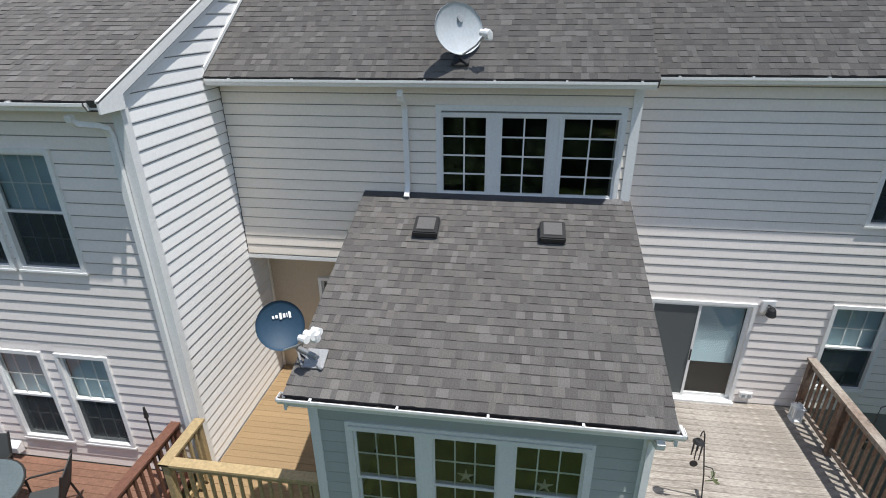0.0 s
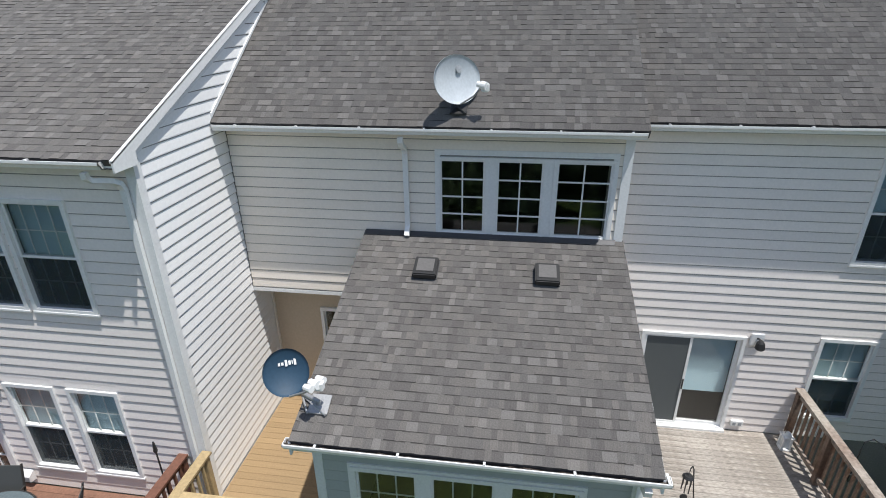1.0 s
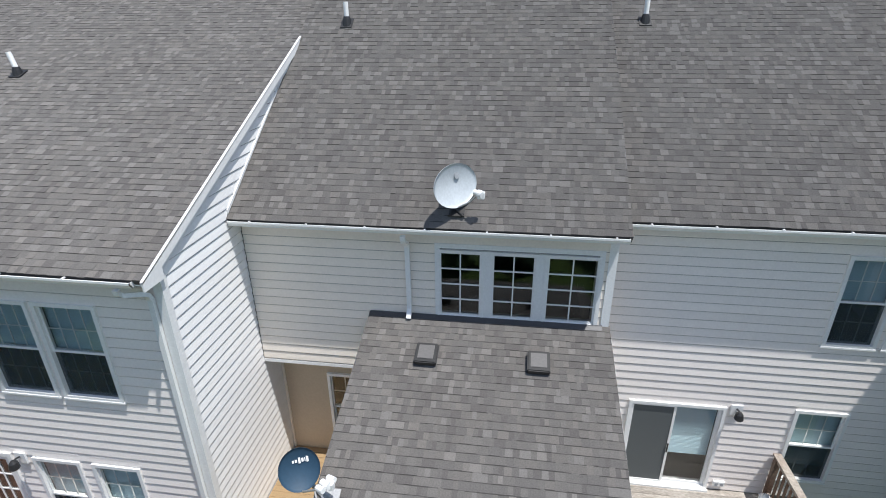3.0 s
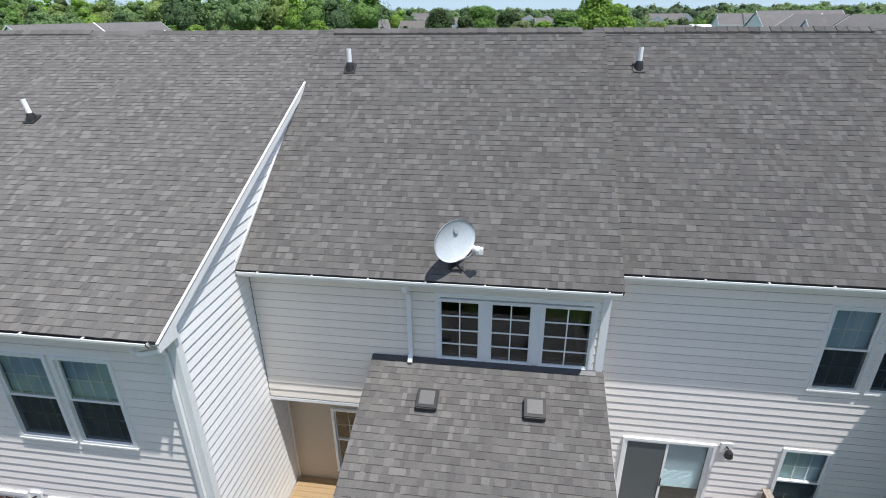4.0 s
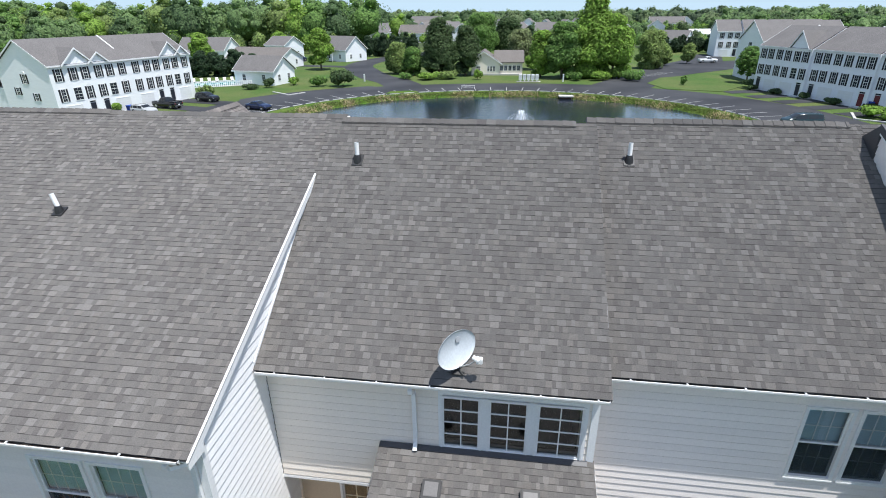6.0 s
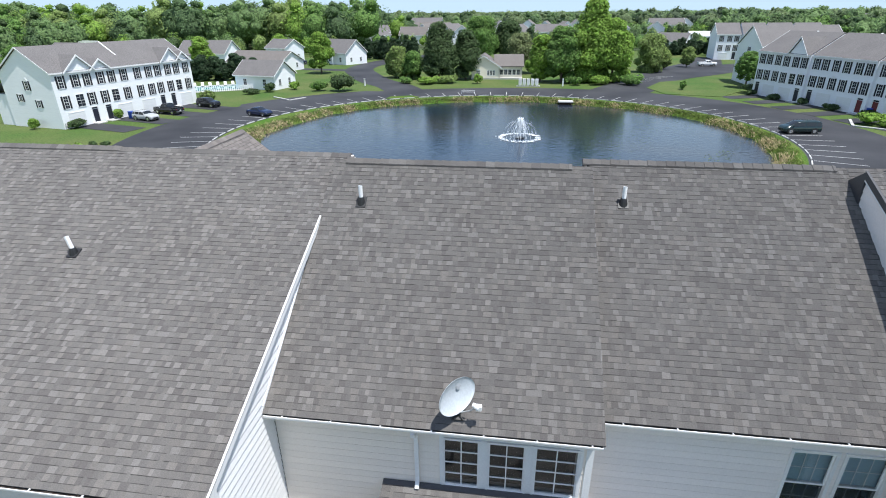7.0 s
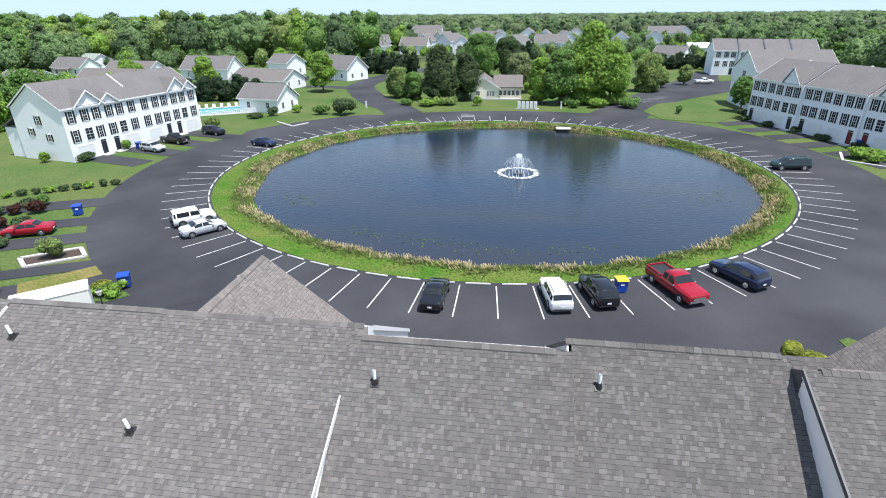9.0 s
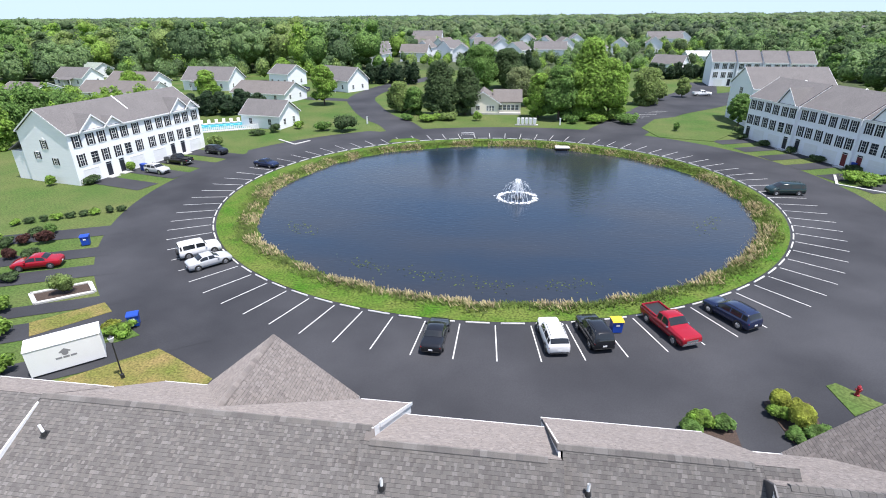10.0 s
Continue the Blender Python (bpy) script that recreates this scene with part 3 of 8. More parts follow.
for u, x, y, z0, z1 in (("left", LEFT_X, LY, -2.4, 5.81), ("middle", 2.17, 7.26, 4.2, 5.83)):
    bm = box(x - 0.09, x + 0.03, y - 0.03, y - 0.002, z0, z1)
    box(x + 0.002, x + 0.03, y - 0.002, y + 0.09, z0, z1, bm)
    part("corner_post", bm, M["trim"], units[u])
# rake board over the white side wall, with its return at the eave
bm = bmesh.new()
prism([(LEFT_X + 0.053, 4.93, 5.78), (LEFT_X + 0.053, 4.93, 5.90), (LEFT_X + 0.053, 10.36, 8.27), (LEFT_X + 0.053, 10.10, 8.04), (LEFT_X + 0.053, 5.30, 5.93), (LEFT_X + 0.053, 5.30, 5.78)], (0.022, 0, 0), bm)
part("rake_board", bm, M["trim"], units["left"])
part("drip_edge", prism([(LEFT_X + 0.04, 4.93, 5.885), (LEFT_X + 0.04, 4.93, 5.91), (LEFT_X + 0.04, 10.38, 8.30), (LEFT_X + 0.04, 10.38, 8.275)], (0.035, 0, 0)), M["trim"], units["left"])
part("rake_soffit", prism([(LEFT_X + 0.03, 5.3, 5.855), (LEFT_X + 0.03, 10.2, 8.005), (LEFT_X + 0.03, 10.2, 8.14), (LEFT_X + 0.03, 5.3, 5.99)], (0.02, 0, 0)), M["trim"], units["left"])
part("step_flashing", prism([(LEFT_X + 0.003, 6.95, 5.99), (LEFT_X + 0.003, 10.25, 8.19), (LEFT_X + 0.003, 10.25, 8.21), (LEFT_X + 0.003, 6.95, 6.05)], (0.03, 0, 0)), M["trim"], units["left"])

# middle unit
mw = wall_with(units["middle"], LEFT_X, 2.17, 3.20, 5.833, 7.26, 7.44, MID_OPEN, "wall_back")
clad(mw, LEFT_X + 0.03, 2.08, 3.22, 5.80, 7.26, [*MID_OPEN, (-0.42, 2.0, 4.22, 5.50)], "siding_beige")
part("return_wall", box(2.0, 2.17, 7.44, 7.80, 3.2, 5.8), M["siding_beige"], units["middle"])
part("porch_soffit", box(LEFT_X, 2.17, 7.24, 7.81, 3.14, 3.2), M["trim"], units["middle"])
pw = wall_with(units["middle"], LEFT_X, -1.42, -2.4, 3.14, 7.81, 7.99, PORCH_OPEN, "porch_wall")
part("corner_post", box(LEFT_X + 0.025, LEFT_X + 0.06, 7.77, 7.81, DECK_Z, 3.13), M["siding_beige"], units["middle"])
part("casing", bar_frame(-0.45, 2.03, 4.24, 5.56, 0.075, 7.225, 7.262), M["trim"], units["middle"])
part("mullion", box(0.29, 0.38, 7.235, 7.30, 4.27, 5.46), M["trim"], units["middle"])
part("mullion", box(1.09, 1.19, 7.235, 7.30, 4.27, 5.46), M["trim"], units["middle"])

# right unit
rw = wall_with(units["right"], 2.17, RIGHT_X, -2.4, 5.833, 7.80, 7.98, RIGHT_OPEN, "wall_back")
clad(rw, 2.17, RIGHT_X, DECK_Z, 5.82, 7.80, RIGHT_OPEN, "siding_grey")

# strips of siding that close the courses over and under the openings
for u, y, mat, openings in (("left", LY, "siding_grey", LEFT_OPEN), ("right", 7.80, "siding_grey", RIGHT_OPEN), ("middle", SUN_WALL_Y, "siding_blue", SUN_OPEN)):
    for x0, x1, z0, z1 in openings:
        part("head_strip", box(x0, x1, y - 0.014, y - 0.003, z1 - 0.005, z1 + 0.135), M[mat], units[u])
        if z0 > 0.8:
            part("sill_strip", box(x0, x1, y - 0.014, y - 0.003, z0 - 0.13, z0 + 0.005), M[mat], units[u])

# end unit, and the one beyond the left unit
wall_with(units["end"], RIGHT_X, FAR_X, -2.4, 5.8, LY, LY + 0.18, [], "siding_grey")
bm = bmesh.new()
box(RIGHT_X, RIGHT_X + 0.18, LY + 0.18, 14.8, -2.4, 5.70, bm)
for x in (10.71, 16.51):
    box(x, x + 0.18, 15.09, 15.74, -2.4, 5.98, bm)
prism([(RIGHT_X, LY + 0.18, 5.70), (RIGHT_X, 12.3, 5.70), (RIGHT_X, 12.3, 8.60), (RIGHT_X, 11.5, 9.10), (RIGHT_X, LY + 0.18, 6.35)], (0.18, 0, 0), bm)
esw = part("wall", bm, M["wall_back"], units["end"])
z = 5.0
while z < 9.0:
    a, b = max(5.4, 4.98 + (z + 0.2 - 6.30) / 0.4557), min(11.62, 7.48 + (z + BOARD - 5.9) / 0.666)
    if b - a > 0.05:
        ob = part("siding_board", prism([(RIGHT_X, a, z), (RIGHT_X - 0.02, a, z), (RIGHT_X - 0.004, a, z + BOARD), (RIGHT_X, a, z + BOARD)], (0, b - a, 0)), M["siding_grey"], esw)
    z += BOARD
part("drip_edge", prism([(RIGHT_X - 0.075, 4.95, 6.275), (RIGHT_X - 0.075, 4.95, 6.31), (RIGHT_X - 0.075, 11.52, 9.304), (RIGHT_X - 0.075, 11.52, 9.269)], (0.05, 0, 0)), M["flashing"], units["end"])
part("rake_board", prism([(RIGHT_X - 0.05, 5.3, 6.27), (RIGHT_X - 0.05, 5.3, 6.41), (RIGHT_X - 0.05, 11.5, 9.23), (RIGHT_X - 0.05, 11.5, 9.09)], (0.028, 0, 0)), M["trim"], units["end"])
part("end_trim", prism([(RIGHT_X - 0.05, 11.5, 8.60), (RIGHT_X - 0.05, 12.0, 8.94), (RIGHT_X - 0.05, 12.05, 8.93), (RIGHT_X - 0.05, 11.56, 9.25), (RIGHT_X - 0.05, 11.5, 9.25)], (0.075, 0, 0)), M["flashing"], units["end"])

plane_roof(units["outer"], -26.0, LEFT_END, 3.6, 5.92, 12.35, 9.15, 41)
plane_roof(units["outer"], -26.0, LEFT_END, 14.90, 7.42, 12.36, 9.14, 42, "shingle_far")
part("wall", prism([(LEFT_END - 0.18, 3.8, -2.4), (LEFT_END - 0.18, 14.5, -2.4), (LEFT_END - 0.18, 14.5, 7.5), (LEFT_END - 0.18, 12.35, 9.0), (LEFT_END - 0.18, 3.8, 5.8)], (0.18, 0, 0)), M["siding_white"], units["outer"])
part("rake_board", prism([(LEFT_END + 0.002, 3.6, 5.72), (LEFT_END + 0.002, 3.6, 5.95), (LEFT_END + 0.002, 12.1, 9.08), (LEFT_END + 0.002, 12.1, 8.85)], (0.05, 0, 0)), M["trim"], units["outer"])
wall_with(units["outer"], -26, LEFT_END - 0.18, -2.4, 5.7, 3.8, 3.98, [], "siding_grey")
part("front_wall", box(-26, LEFT_END - 0.18, 14.32, 14.5, -2.4, 7.4), M["siding_white"], units["outer"])
part("wall", prism([(LEFT_END + 0.01, 14.5, -2.4), (LEFT_END + 0.01, 17.0, -2.4), (LEFT_END + 0.01, 17.0, 5.6), (LEFT_END + 0.01, 14.5, 7.4)], (0.16, 0, 0)), M["siding_white"], units["left"])

# fronts, party walls, floors: plain surfaces that close the houses
for u, x0, x1, yb, zt in (("left", LEFT_END, LEFT_X + 0.15, 17.0, 5.65), ("middle", LEFT_X + 0.15, MID_X, 15.9, 6.05), ("right", MID_X, 8.5, 17.9, 4.75), ("end", 8.5, FAR_X, 14.9, 6.75)):
    part("front_wall", box(x0, x1, yb, yb + 0.18, -2.4, zt), M["siding_white"], units[u])
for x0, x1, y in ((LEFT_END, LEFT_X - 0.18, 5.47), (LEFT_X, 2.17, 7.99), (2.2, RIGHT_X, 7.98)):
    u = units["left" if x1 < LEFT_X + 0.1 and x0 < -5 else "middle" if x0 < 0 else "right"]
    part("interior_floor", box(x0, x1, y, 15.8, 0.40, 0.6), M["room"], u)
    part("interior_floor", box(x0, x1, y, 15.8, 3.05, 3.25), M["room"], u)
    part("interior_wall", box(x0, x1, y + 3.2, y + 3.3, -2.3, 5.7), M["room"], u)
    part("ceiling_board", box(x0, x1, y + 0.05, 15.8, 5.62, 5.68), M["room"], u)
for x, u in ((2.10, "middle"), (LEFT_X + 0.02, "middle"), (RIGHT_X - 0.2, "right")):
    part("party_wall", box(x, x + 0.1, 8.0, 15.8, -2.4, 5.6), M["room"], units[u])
part("firewall", prism([(MID_X - 0.06, 12.0, 8.9), (MID_X - 0.06, 12.35, 9.13), (MID_X - 0.06, 18.3, 4.80), (MID_X - 0.06, 18.3, 4.4), (MID_X - 0.06, 16.3, 5.7)], (0.05, 0, 0)), M["siding_grey"], units["right"])
part("firewall", prism([(LEFT_X + 0.20, 12.0, 8.8), (LEFT_X + 0.20, 12.35, 9.13), (LEFT_X + 0.20, 17.45, 5.68), (LEFT_X + 0.20, 17.45, 5.2), (LEFT_X + 0.20, 16.2, 5.9)], (0.06, 0, 0)), M["trim"], units["left"])
part("front_rake", prism([(LEFT_X + 0.26, 12.9, 8.62), (LEFT_X + 0.26, 17.5, 5.58), (LEFT_X + 0.26, 17.5, 5.72), (LEFT_X + 0.26, 12.9, 8.79)], (0.06, 0, 0)), M["trim"], units["left"])

part("ridge_infill", prism([(LEFT_X + 0.03, 11.70, 8.83), (LEFT_X + 0.03, 12.36, 9.12), (LEFT_X + 0.03, 12.36, 8.6), (LEFT_X + 0.03, 11.70, 8.6)], (0.25, 0, 0)), M["shingle_far"], units["left"])

# windows
for k, (x0, x1, z0, z1) in enumerate(LEFT_OPEN[:4]):
    double_hung(units["left"], x0, x1, z0, z1, LY, 4 if k < 2 else 3, 2, (0.46, 0.5, 0.46, 0.46)[k], screen=True)
for x0, x1, z0, z1 in MID_OPEN:
    casement(units["middle"], x0, x1, z0, z1, 7.26, 2, 4)
double_hung(units["middle"], *PORCH_OPEN[0], 7.81, 3, 2, 0, False)
for k, (x0, x1, z0, z1) in enumerate(RIGHT_OPEN[:3]):
    double_hung(units["right"], x0, x1, z0, z1, 7.80, 3, 2, (0.5, 0.5, 0.8)[k], screen=True)
for x0, x1, z0, z1 in SUN_OPEN:
    double_hung(units["middle"], x0, x1, z0, z1, 4.40, 3, 2)

# French doors of the left unit
fd = part("french_door", bar_frame(*LEFT_OPEN[4], 0.07, LY - 0.05, LY + 0.05), M["trim"], units["left"], "white French doors with a grid of panes")
for a, b in ((-8.28, -7.585), (-7.565, -6.87)):
    leaf = part("leaf", bar_frame(a, b, 0.63, 2.48, 0.09, LY - 0.02, LY + 0.025), M["trim"], fd)
    pane(a + 0.085, b - 0.085, 0.715, 2.395, LY, leaf)
    part("grille", grid_bars(a + 0.085, b - 0.085, 0.715, 2.395, 3, 5, LY - 0.014, LY - 0.002, 0.022), M["trim"], leaf)

# sliding door of the right unit
x0, x1, z0, z1 = RIGHT_OPEN[3]
sd = part("sliding_door", bar_frame(x0, x1, z0, z1, 0.05, 7.745, 7.86), M["trim"], units["right"], "white two-panel sliding patio door")
part("threshold", box(x0, x1, 7.68, 7.80, z0 - 0.012, z0 + 0.03), M["trim"], sd)
fixed = part("panel", bar_frame(x0 + 0.75, x1 - 0.05, z0 + 0.05, z1 - 0.05, 0.055, 7.80, 7.83), M["trim"], sd)
pane(x0 + 0.80, x1 - 0.10, z0 + 0.1, z1 - 0.1, 7.812, fixed)
slide = part("panel", bar_frame(x0 + 0.05, x0 + 0.80, z0 + 0.05, z1 - 0.05, 0.04, 7.765, 7.79), M["trim"], sd)
part("insect_screen", box(x0 + 0.09, x0 + 0.76, 7.775, 7.779, z0 + 0.09, z1 - 0.09), M["screen"], slide, "grey insect screen")
part("handle", box(x0 + 0.765, x0 + 0.785, 7.745, 7.765, 1.45, 1.65), M["black"], slide)
blind(x0 + 0.8, x1 - 0.1, 1.38, z1 - 0.1, 7.87, sd, "half-lowered white blind")

# sunroom
SUN_Y = 4.40
sunwall = wall_with(units["middle"], -1.42, 2.13, -2.4, 3.18, SUN_Y, SUN_Y + 0.16, SUN_OPEN, "wall_back")
clad(sunwall, -1.34, 2.05, -2.3, 3.10, SUN_Y, [*SUN_OPEN, (-1.02, 1.57, 1.0, 2.64)], "siding_blue")
part("casing", bar_frame(-1.05, 1.60, 0.99, 2.66, 0.04, SUN_Y - 0.035, SUN_Y + 0.002), M["trim"], units["middle"])
for a, b in ((-0.21, -0.15), (0.67, 0.73)):
    part("mullion", box(a, b, SUN_Y - 0.038, SUN_Y + 0.05, 1.03, 2.61), M["trim"], units["middle"])
for x in (-1.42, 1.97):
    sunside = part("wall", prism([(x, SUN_Y + 0.16, -2.4), (x, 7.8, -2.4), (x, 7.8, 3.15), (x, 7.24, 4.15), (x, SUN_Y + 0.16, 3.2)], (0.16, 0, 0)), M["siding_blue"], units["middle"])
clad_side(sunside, -2.3, 3.2, 2.13, lambda z: (SUN_Y + 0.09, 7.79), "siding_blue")
for x, s in ((-1.42, -1), (2.13, 1)):
    bm = box(min(x, x - s * 0.08), max(x, x - s * 0.08), SUN_Y - 0.03, SUN_Y - 0.002, -2.4, 3.14)
    box(min(x + s * 0.002, x + s * 0.028), max(x + s * 0.002, x + s * 0.028), SUN_Y - 0.03, SUN_Y + 0.08, -2.4, 3.14, bm)
    part("corner_post", bm, M["trim"], units["middle"])
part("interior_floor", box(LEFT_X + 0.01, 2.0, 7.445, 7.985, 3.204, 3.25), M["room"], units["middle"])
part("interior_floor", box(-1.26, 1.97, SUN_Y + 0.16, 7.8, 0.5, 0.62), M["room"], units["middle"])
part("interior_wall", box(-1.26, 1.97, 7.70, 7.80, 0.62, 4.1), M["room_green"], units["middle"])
SR = [(-1.52, 4.03, 3.25), (2.22, 4.03, 3.25), (2.22, 7.25, 4.31), (-1.52, 7.25, 4.31)]
for x in (-1.525, 2.20):
    part("rake_board", prism([(x, 4.03, 3.06), (x, 4.03, 3.235), (x, 7.22, 4.285), (x, 7.22, 4.11)], (0.025, 0, 0)), M["trim"], units["middle"])
part("step_flashing", prism([(-1.5, 7.14, 4.288), (-1.5, 7.222, 4.315), (-1.5, 7.222, 4.335), (-1.5, 7.214, 4.335), (-1.5, 7.205, 4.325)], (3.6, 0, 0)), M["flashing"], units["middle"])


def gutter(unit, x0, x1, y, z, seed, caps=True):
    """A K-style gutter, its lip at y, hung below the shingles, with hidden hangers and old leaves in it."""
    w = 0.115
    prof = [(y + w, z), (y + w, z - 0.085), (y + 0.035, z - 0.085), (y + 0.02, z - 0.05), (y, z - 0.03), (y, z), (y + 0.014, z), (y + 0.014, z - 0.026), (y + 0.035, z - 0.045), (y + 0.045, z - 0.077), (y + w - 0.004, z - 0.077), (y + w - 0.004, z)]
    g = part("gutter", prism([(x0, a, b) for a, b in prof], (x1 - x0, 0, 0)), M["trim"], unit, "white eaves gutter with leaf litter")
    for x in (x0, x1 - 0.006):
        part("end_cap", prism([(x, a, b) for a, b in prof[:6]], (0.006, 0, 0)), M["trim"], g)
    rng = random.Random(seed)
    verts, faces = [], []
    n = max(2, int((x1 - x0) / 0.06))
    for i in range(n + 1):
        x = x0 + 0.01 + (x1 - x0 - 0.02) * i / n
        for k in range(4):
            verts.append((x, y + 0.018 + k * 0.031, z - 0.032 + rng.uniform(-0.015, 0.022)))
    for i in range(n):
        for k in range(3):
            a = 4 * i + k
            faces.append((a, a + 1, a + 5, a + 4))
    tagged(from_arrays("leaf_litter", verts, faces, M["gutter_dirt"], g), kind="stuff")
    x = x0 + 0.35
    while x < x1:
        h = box(x - 0.012, x + 0.012, y + 0.002, y + w + 0.02, z - 0.004, z + 0.012)
        part("hanger", h, M["trim"], g)
        x += 0.87
    return g


gutter(units["left"], LEFT_END, -3.62, 4.93, 5.885, 51)
gutter(units["middle"], LEFT_X + 0.03, MID_X + 0.02, 6.87, 5.905, 52)
gutter(units["right"], MID_X + 0.06, RIGHT_X - 0.08, 7.44, 5.905, 53)
gutter(units["end"], RIGHT_X - 0.06, FAR_X, 4.92, 5.86, 54)
gutter(units["middle"], -1.58, 2.28, 3.985, 3.228, 55)
for u, x0, x1, y0, y1, z in (("left", LEFT_END, LEFT_X, 5.03, LY, 5.815), ("middle", LEFT_X + 0.02, MID_X, 6.97, 7.26, 5.835), ("right", MID_X + 0.06, RIGHT_X - 0.03, 7.55, 7.80, 5.835)):
    part("soffit", box(x0, x1, y0, y1, z, z + 0.012), M["trim"], units[u])
    part("fascia", box(x0, x1, y0 - 0.02, y0 - 0.002, z - 0.005, z + 0.06), M["trim"], units[u])
part("soffit", box(-1.50, 2.20, 4.10, SUN_Y, 3.07, 3.085), M["trim"], units["middle"])
part("fascia", box(-1.52, 2.22, 4.088, 4.10, 3.06, 3.22), M["trim"], units["middle"])


def downspout(unit, points, name="downspout"):
    """A rectangular downpipe with elbows, bent along the points."""
    bm = bmesh.new()
    rings = []
    pts = [Vector(p) for p in points]
    for i, p in enumerate(pts):
        d = (pts[min(i + 1, len(pts) - 1)] - pts[max(i - 1, 0)]).normalized()
        a = Vector((1, 0, 0)) - d * d.x
        a = a.normalized() if a.length > 0.3 else Vector((0, 1, 0))
        c = d.cross(a).normalized()
        rings.append([bm.verts.new(p + a * sx * 0.036 + c * sy * 0.028) for sx, sy in ((-1, -1), (-0.6, -1.1), (0.6, -1.1), (1, -1), (1, 1), (-1, 1))])
    for q, w in zip(rings, rings[1:]):
        for k in range(6):
            bm.faces.new((q[k], q[(k + 1) % 6], w[(k + 1) % 6], w[k]))
    bm.faces.new(rings[0])
    bm.faces.new(rings[-1][::-1])
    return part(name, bm, M["trim"], unit, "white metal downpipe")


downspout(units["left"], [(-3.86, 4.98, 5.76), (-3.86, 4.99, 5.70), (-3.83, 5.03, 5.66), (-3.70, 5.16, 5.62), (-3.66, 5.20, 5.58), (-3.655, 5.235, 5.5), (-3.655, 5.238, -2.3)])
downspout(units["middle"], [(-0.86, 6.92, 5.78), (-0.86, 6.93, 5.72), (-0.86, 6.98, 5.66), (-0.86, 7.14, 5.58), (-0.86, 7.19, 5.50), (-0.86, 7.205, 4.5), (-0.86, 7.19, 4.42), (-0.86, 7.10, 4.30)])
downspout(units["middle"], [(2.08, 4.02, 3.1), (2.08, 4.03, 3.04), (2.10, 4.16, 2.96), (2.11, 4.30, 2.90), (2.11, 4.345, 2.80), (2.11, 4.345, -2.3)])

# white front gutters
for u, x0, x1, y, z in (("outer", -26.0, LEFT_END, 14.92, 7.38), ("left", LEFT_END, -12.3, 17.47, 5.64), ("left", -5.4, LEFT_X + 0.3, 17.47, 5.64), ("middle", LEFT_X + 0.3, MID_X - 0.1, 16.37, 6.04), ("right", MID_X - 0.1, 8.6, 18.32, 4.76), ("end", 8.6, 9.95, 15.32, 6.757)):
    part("front_gutter", box(x0, x1, y - 0.02, y + 0.06, z - 0.10, z + 0.004), M["trim"], units[u])

# ---------------- ground, road, pond ----------------
GROUND = -2.4
RING = Vector((-2.515, 70.703, 0))        # middle of the pond's kerb line, an ellipse
KERB_A, KERB_B, KERB_TURN = 36.437, 33.948, 10.44
KERB = 36.42
ROAD = Vector((-3.44, 72.05, 0))          # middle of the ring road's outer edge


def outward(deg):
    """The direction square to the kerb line, in degrees, at that turn round the ellipse."""
    t = radians(deg)
    return math.degrees(math.atan2(math.sin(t) / KERB_B, math.cos(t) / KERB_A)) + KERB_TURN


def polar(r, deg, z=GROUND):
    """A point round the pond: r as a share of the kerb line inside it, in plain distance past it outside."""
    t, k = radians(deg), min(1.0, r / KERB)
    c, q = math.cos(radians(KERB_TURN)), math.sin(radians(KERB_TURN))
    x, y = k * KERB_A * math.cos(t), k * KERB_B * math.sin(t)
    past, o = max(0.0, r - KERB), radians(outward(deg))
    return Vector((RING.x + c * x - q * y + past * math.cos(o), RING.y + q * x + c * y + past * math.sin(o), z))


def rings(radii, n=160, height=None):
    """Concentric rings of quads round the pond's middle; height(r, a) gives z."""
    verts, faces = [], []
    for r in radii:
        for k in range(n):
            a = 2 * math.pi * k / n
            verts.append(polar(r, math.degrees(a), height(r, a)))
    for j in range(len(radii) - 1):
        for k in range(n):
            a, b = j * n + k, j * n + (k + 1) % n
            faces.append((a, a + n, b + n, b))
    return verts, faces


def setting(name, verts, faces, mat, label, category, smooth=False):
    return tagged(from_arrays(name, verts, faces, M[mat], None, smooth=smooth), label, category, kind="structure")


v, f = rings([36.1, 44, 60, 90, 140, 250, 500, 1200, 2600, 4800], 120, lambda r, a: GROUND - 0.025)
setting("ground", v, f, "grass", "mown grass and fields reaching the horizon", "ground")


def strip(points, width, z):
    """A road of even width along a line of plan points."""
    pts = [Vector((x, y, 0)) for x, y in points]
    fine = []
    for i in range(len(pts) - 1):
        p0, p1, p2, p3 = pts[max(i - 1, 0)], pts[i], pts[i + 1], pts[min(i + 2, len(pts) - 1)]
        for k in range(8):
            t = k / 8
            fine.append(0.5 * ((2 * p1) + (p2 - p0) * t + (2 * p0 - 5 * p1 + 4 * p2 - p3) * t * t + (3 * p1 - p0 - 3 * p2 + p3) * t ** 3))
    fine.append(pts[-1])
    verts, faces = [], []
    for i, p in enumerate(fine):
        d = (fine[min(i + 1, len(fine) - 1)] - fine[max(i - 1, 0)]).normalized()
        nrm = Vector((-d.y, d.x, 0)) * width / 2
        verts += [(p.x - nrm.x, p.y - nrm.y, z), (p.x + nrm.x, p.y + nrm.y, z)]
    for i in range(len(fine) - 1):
        faces.append((2 * i, 2 * i + 1, 2 * i + 3, 2 * i + 2))
    return verts, faces


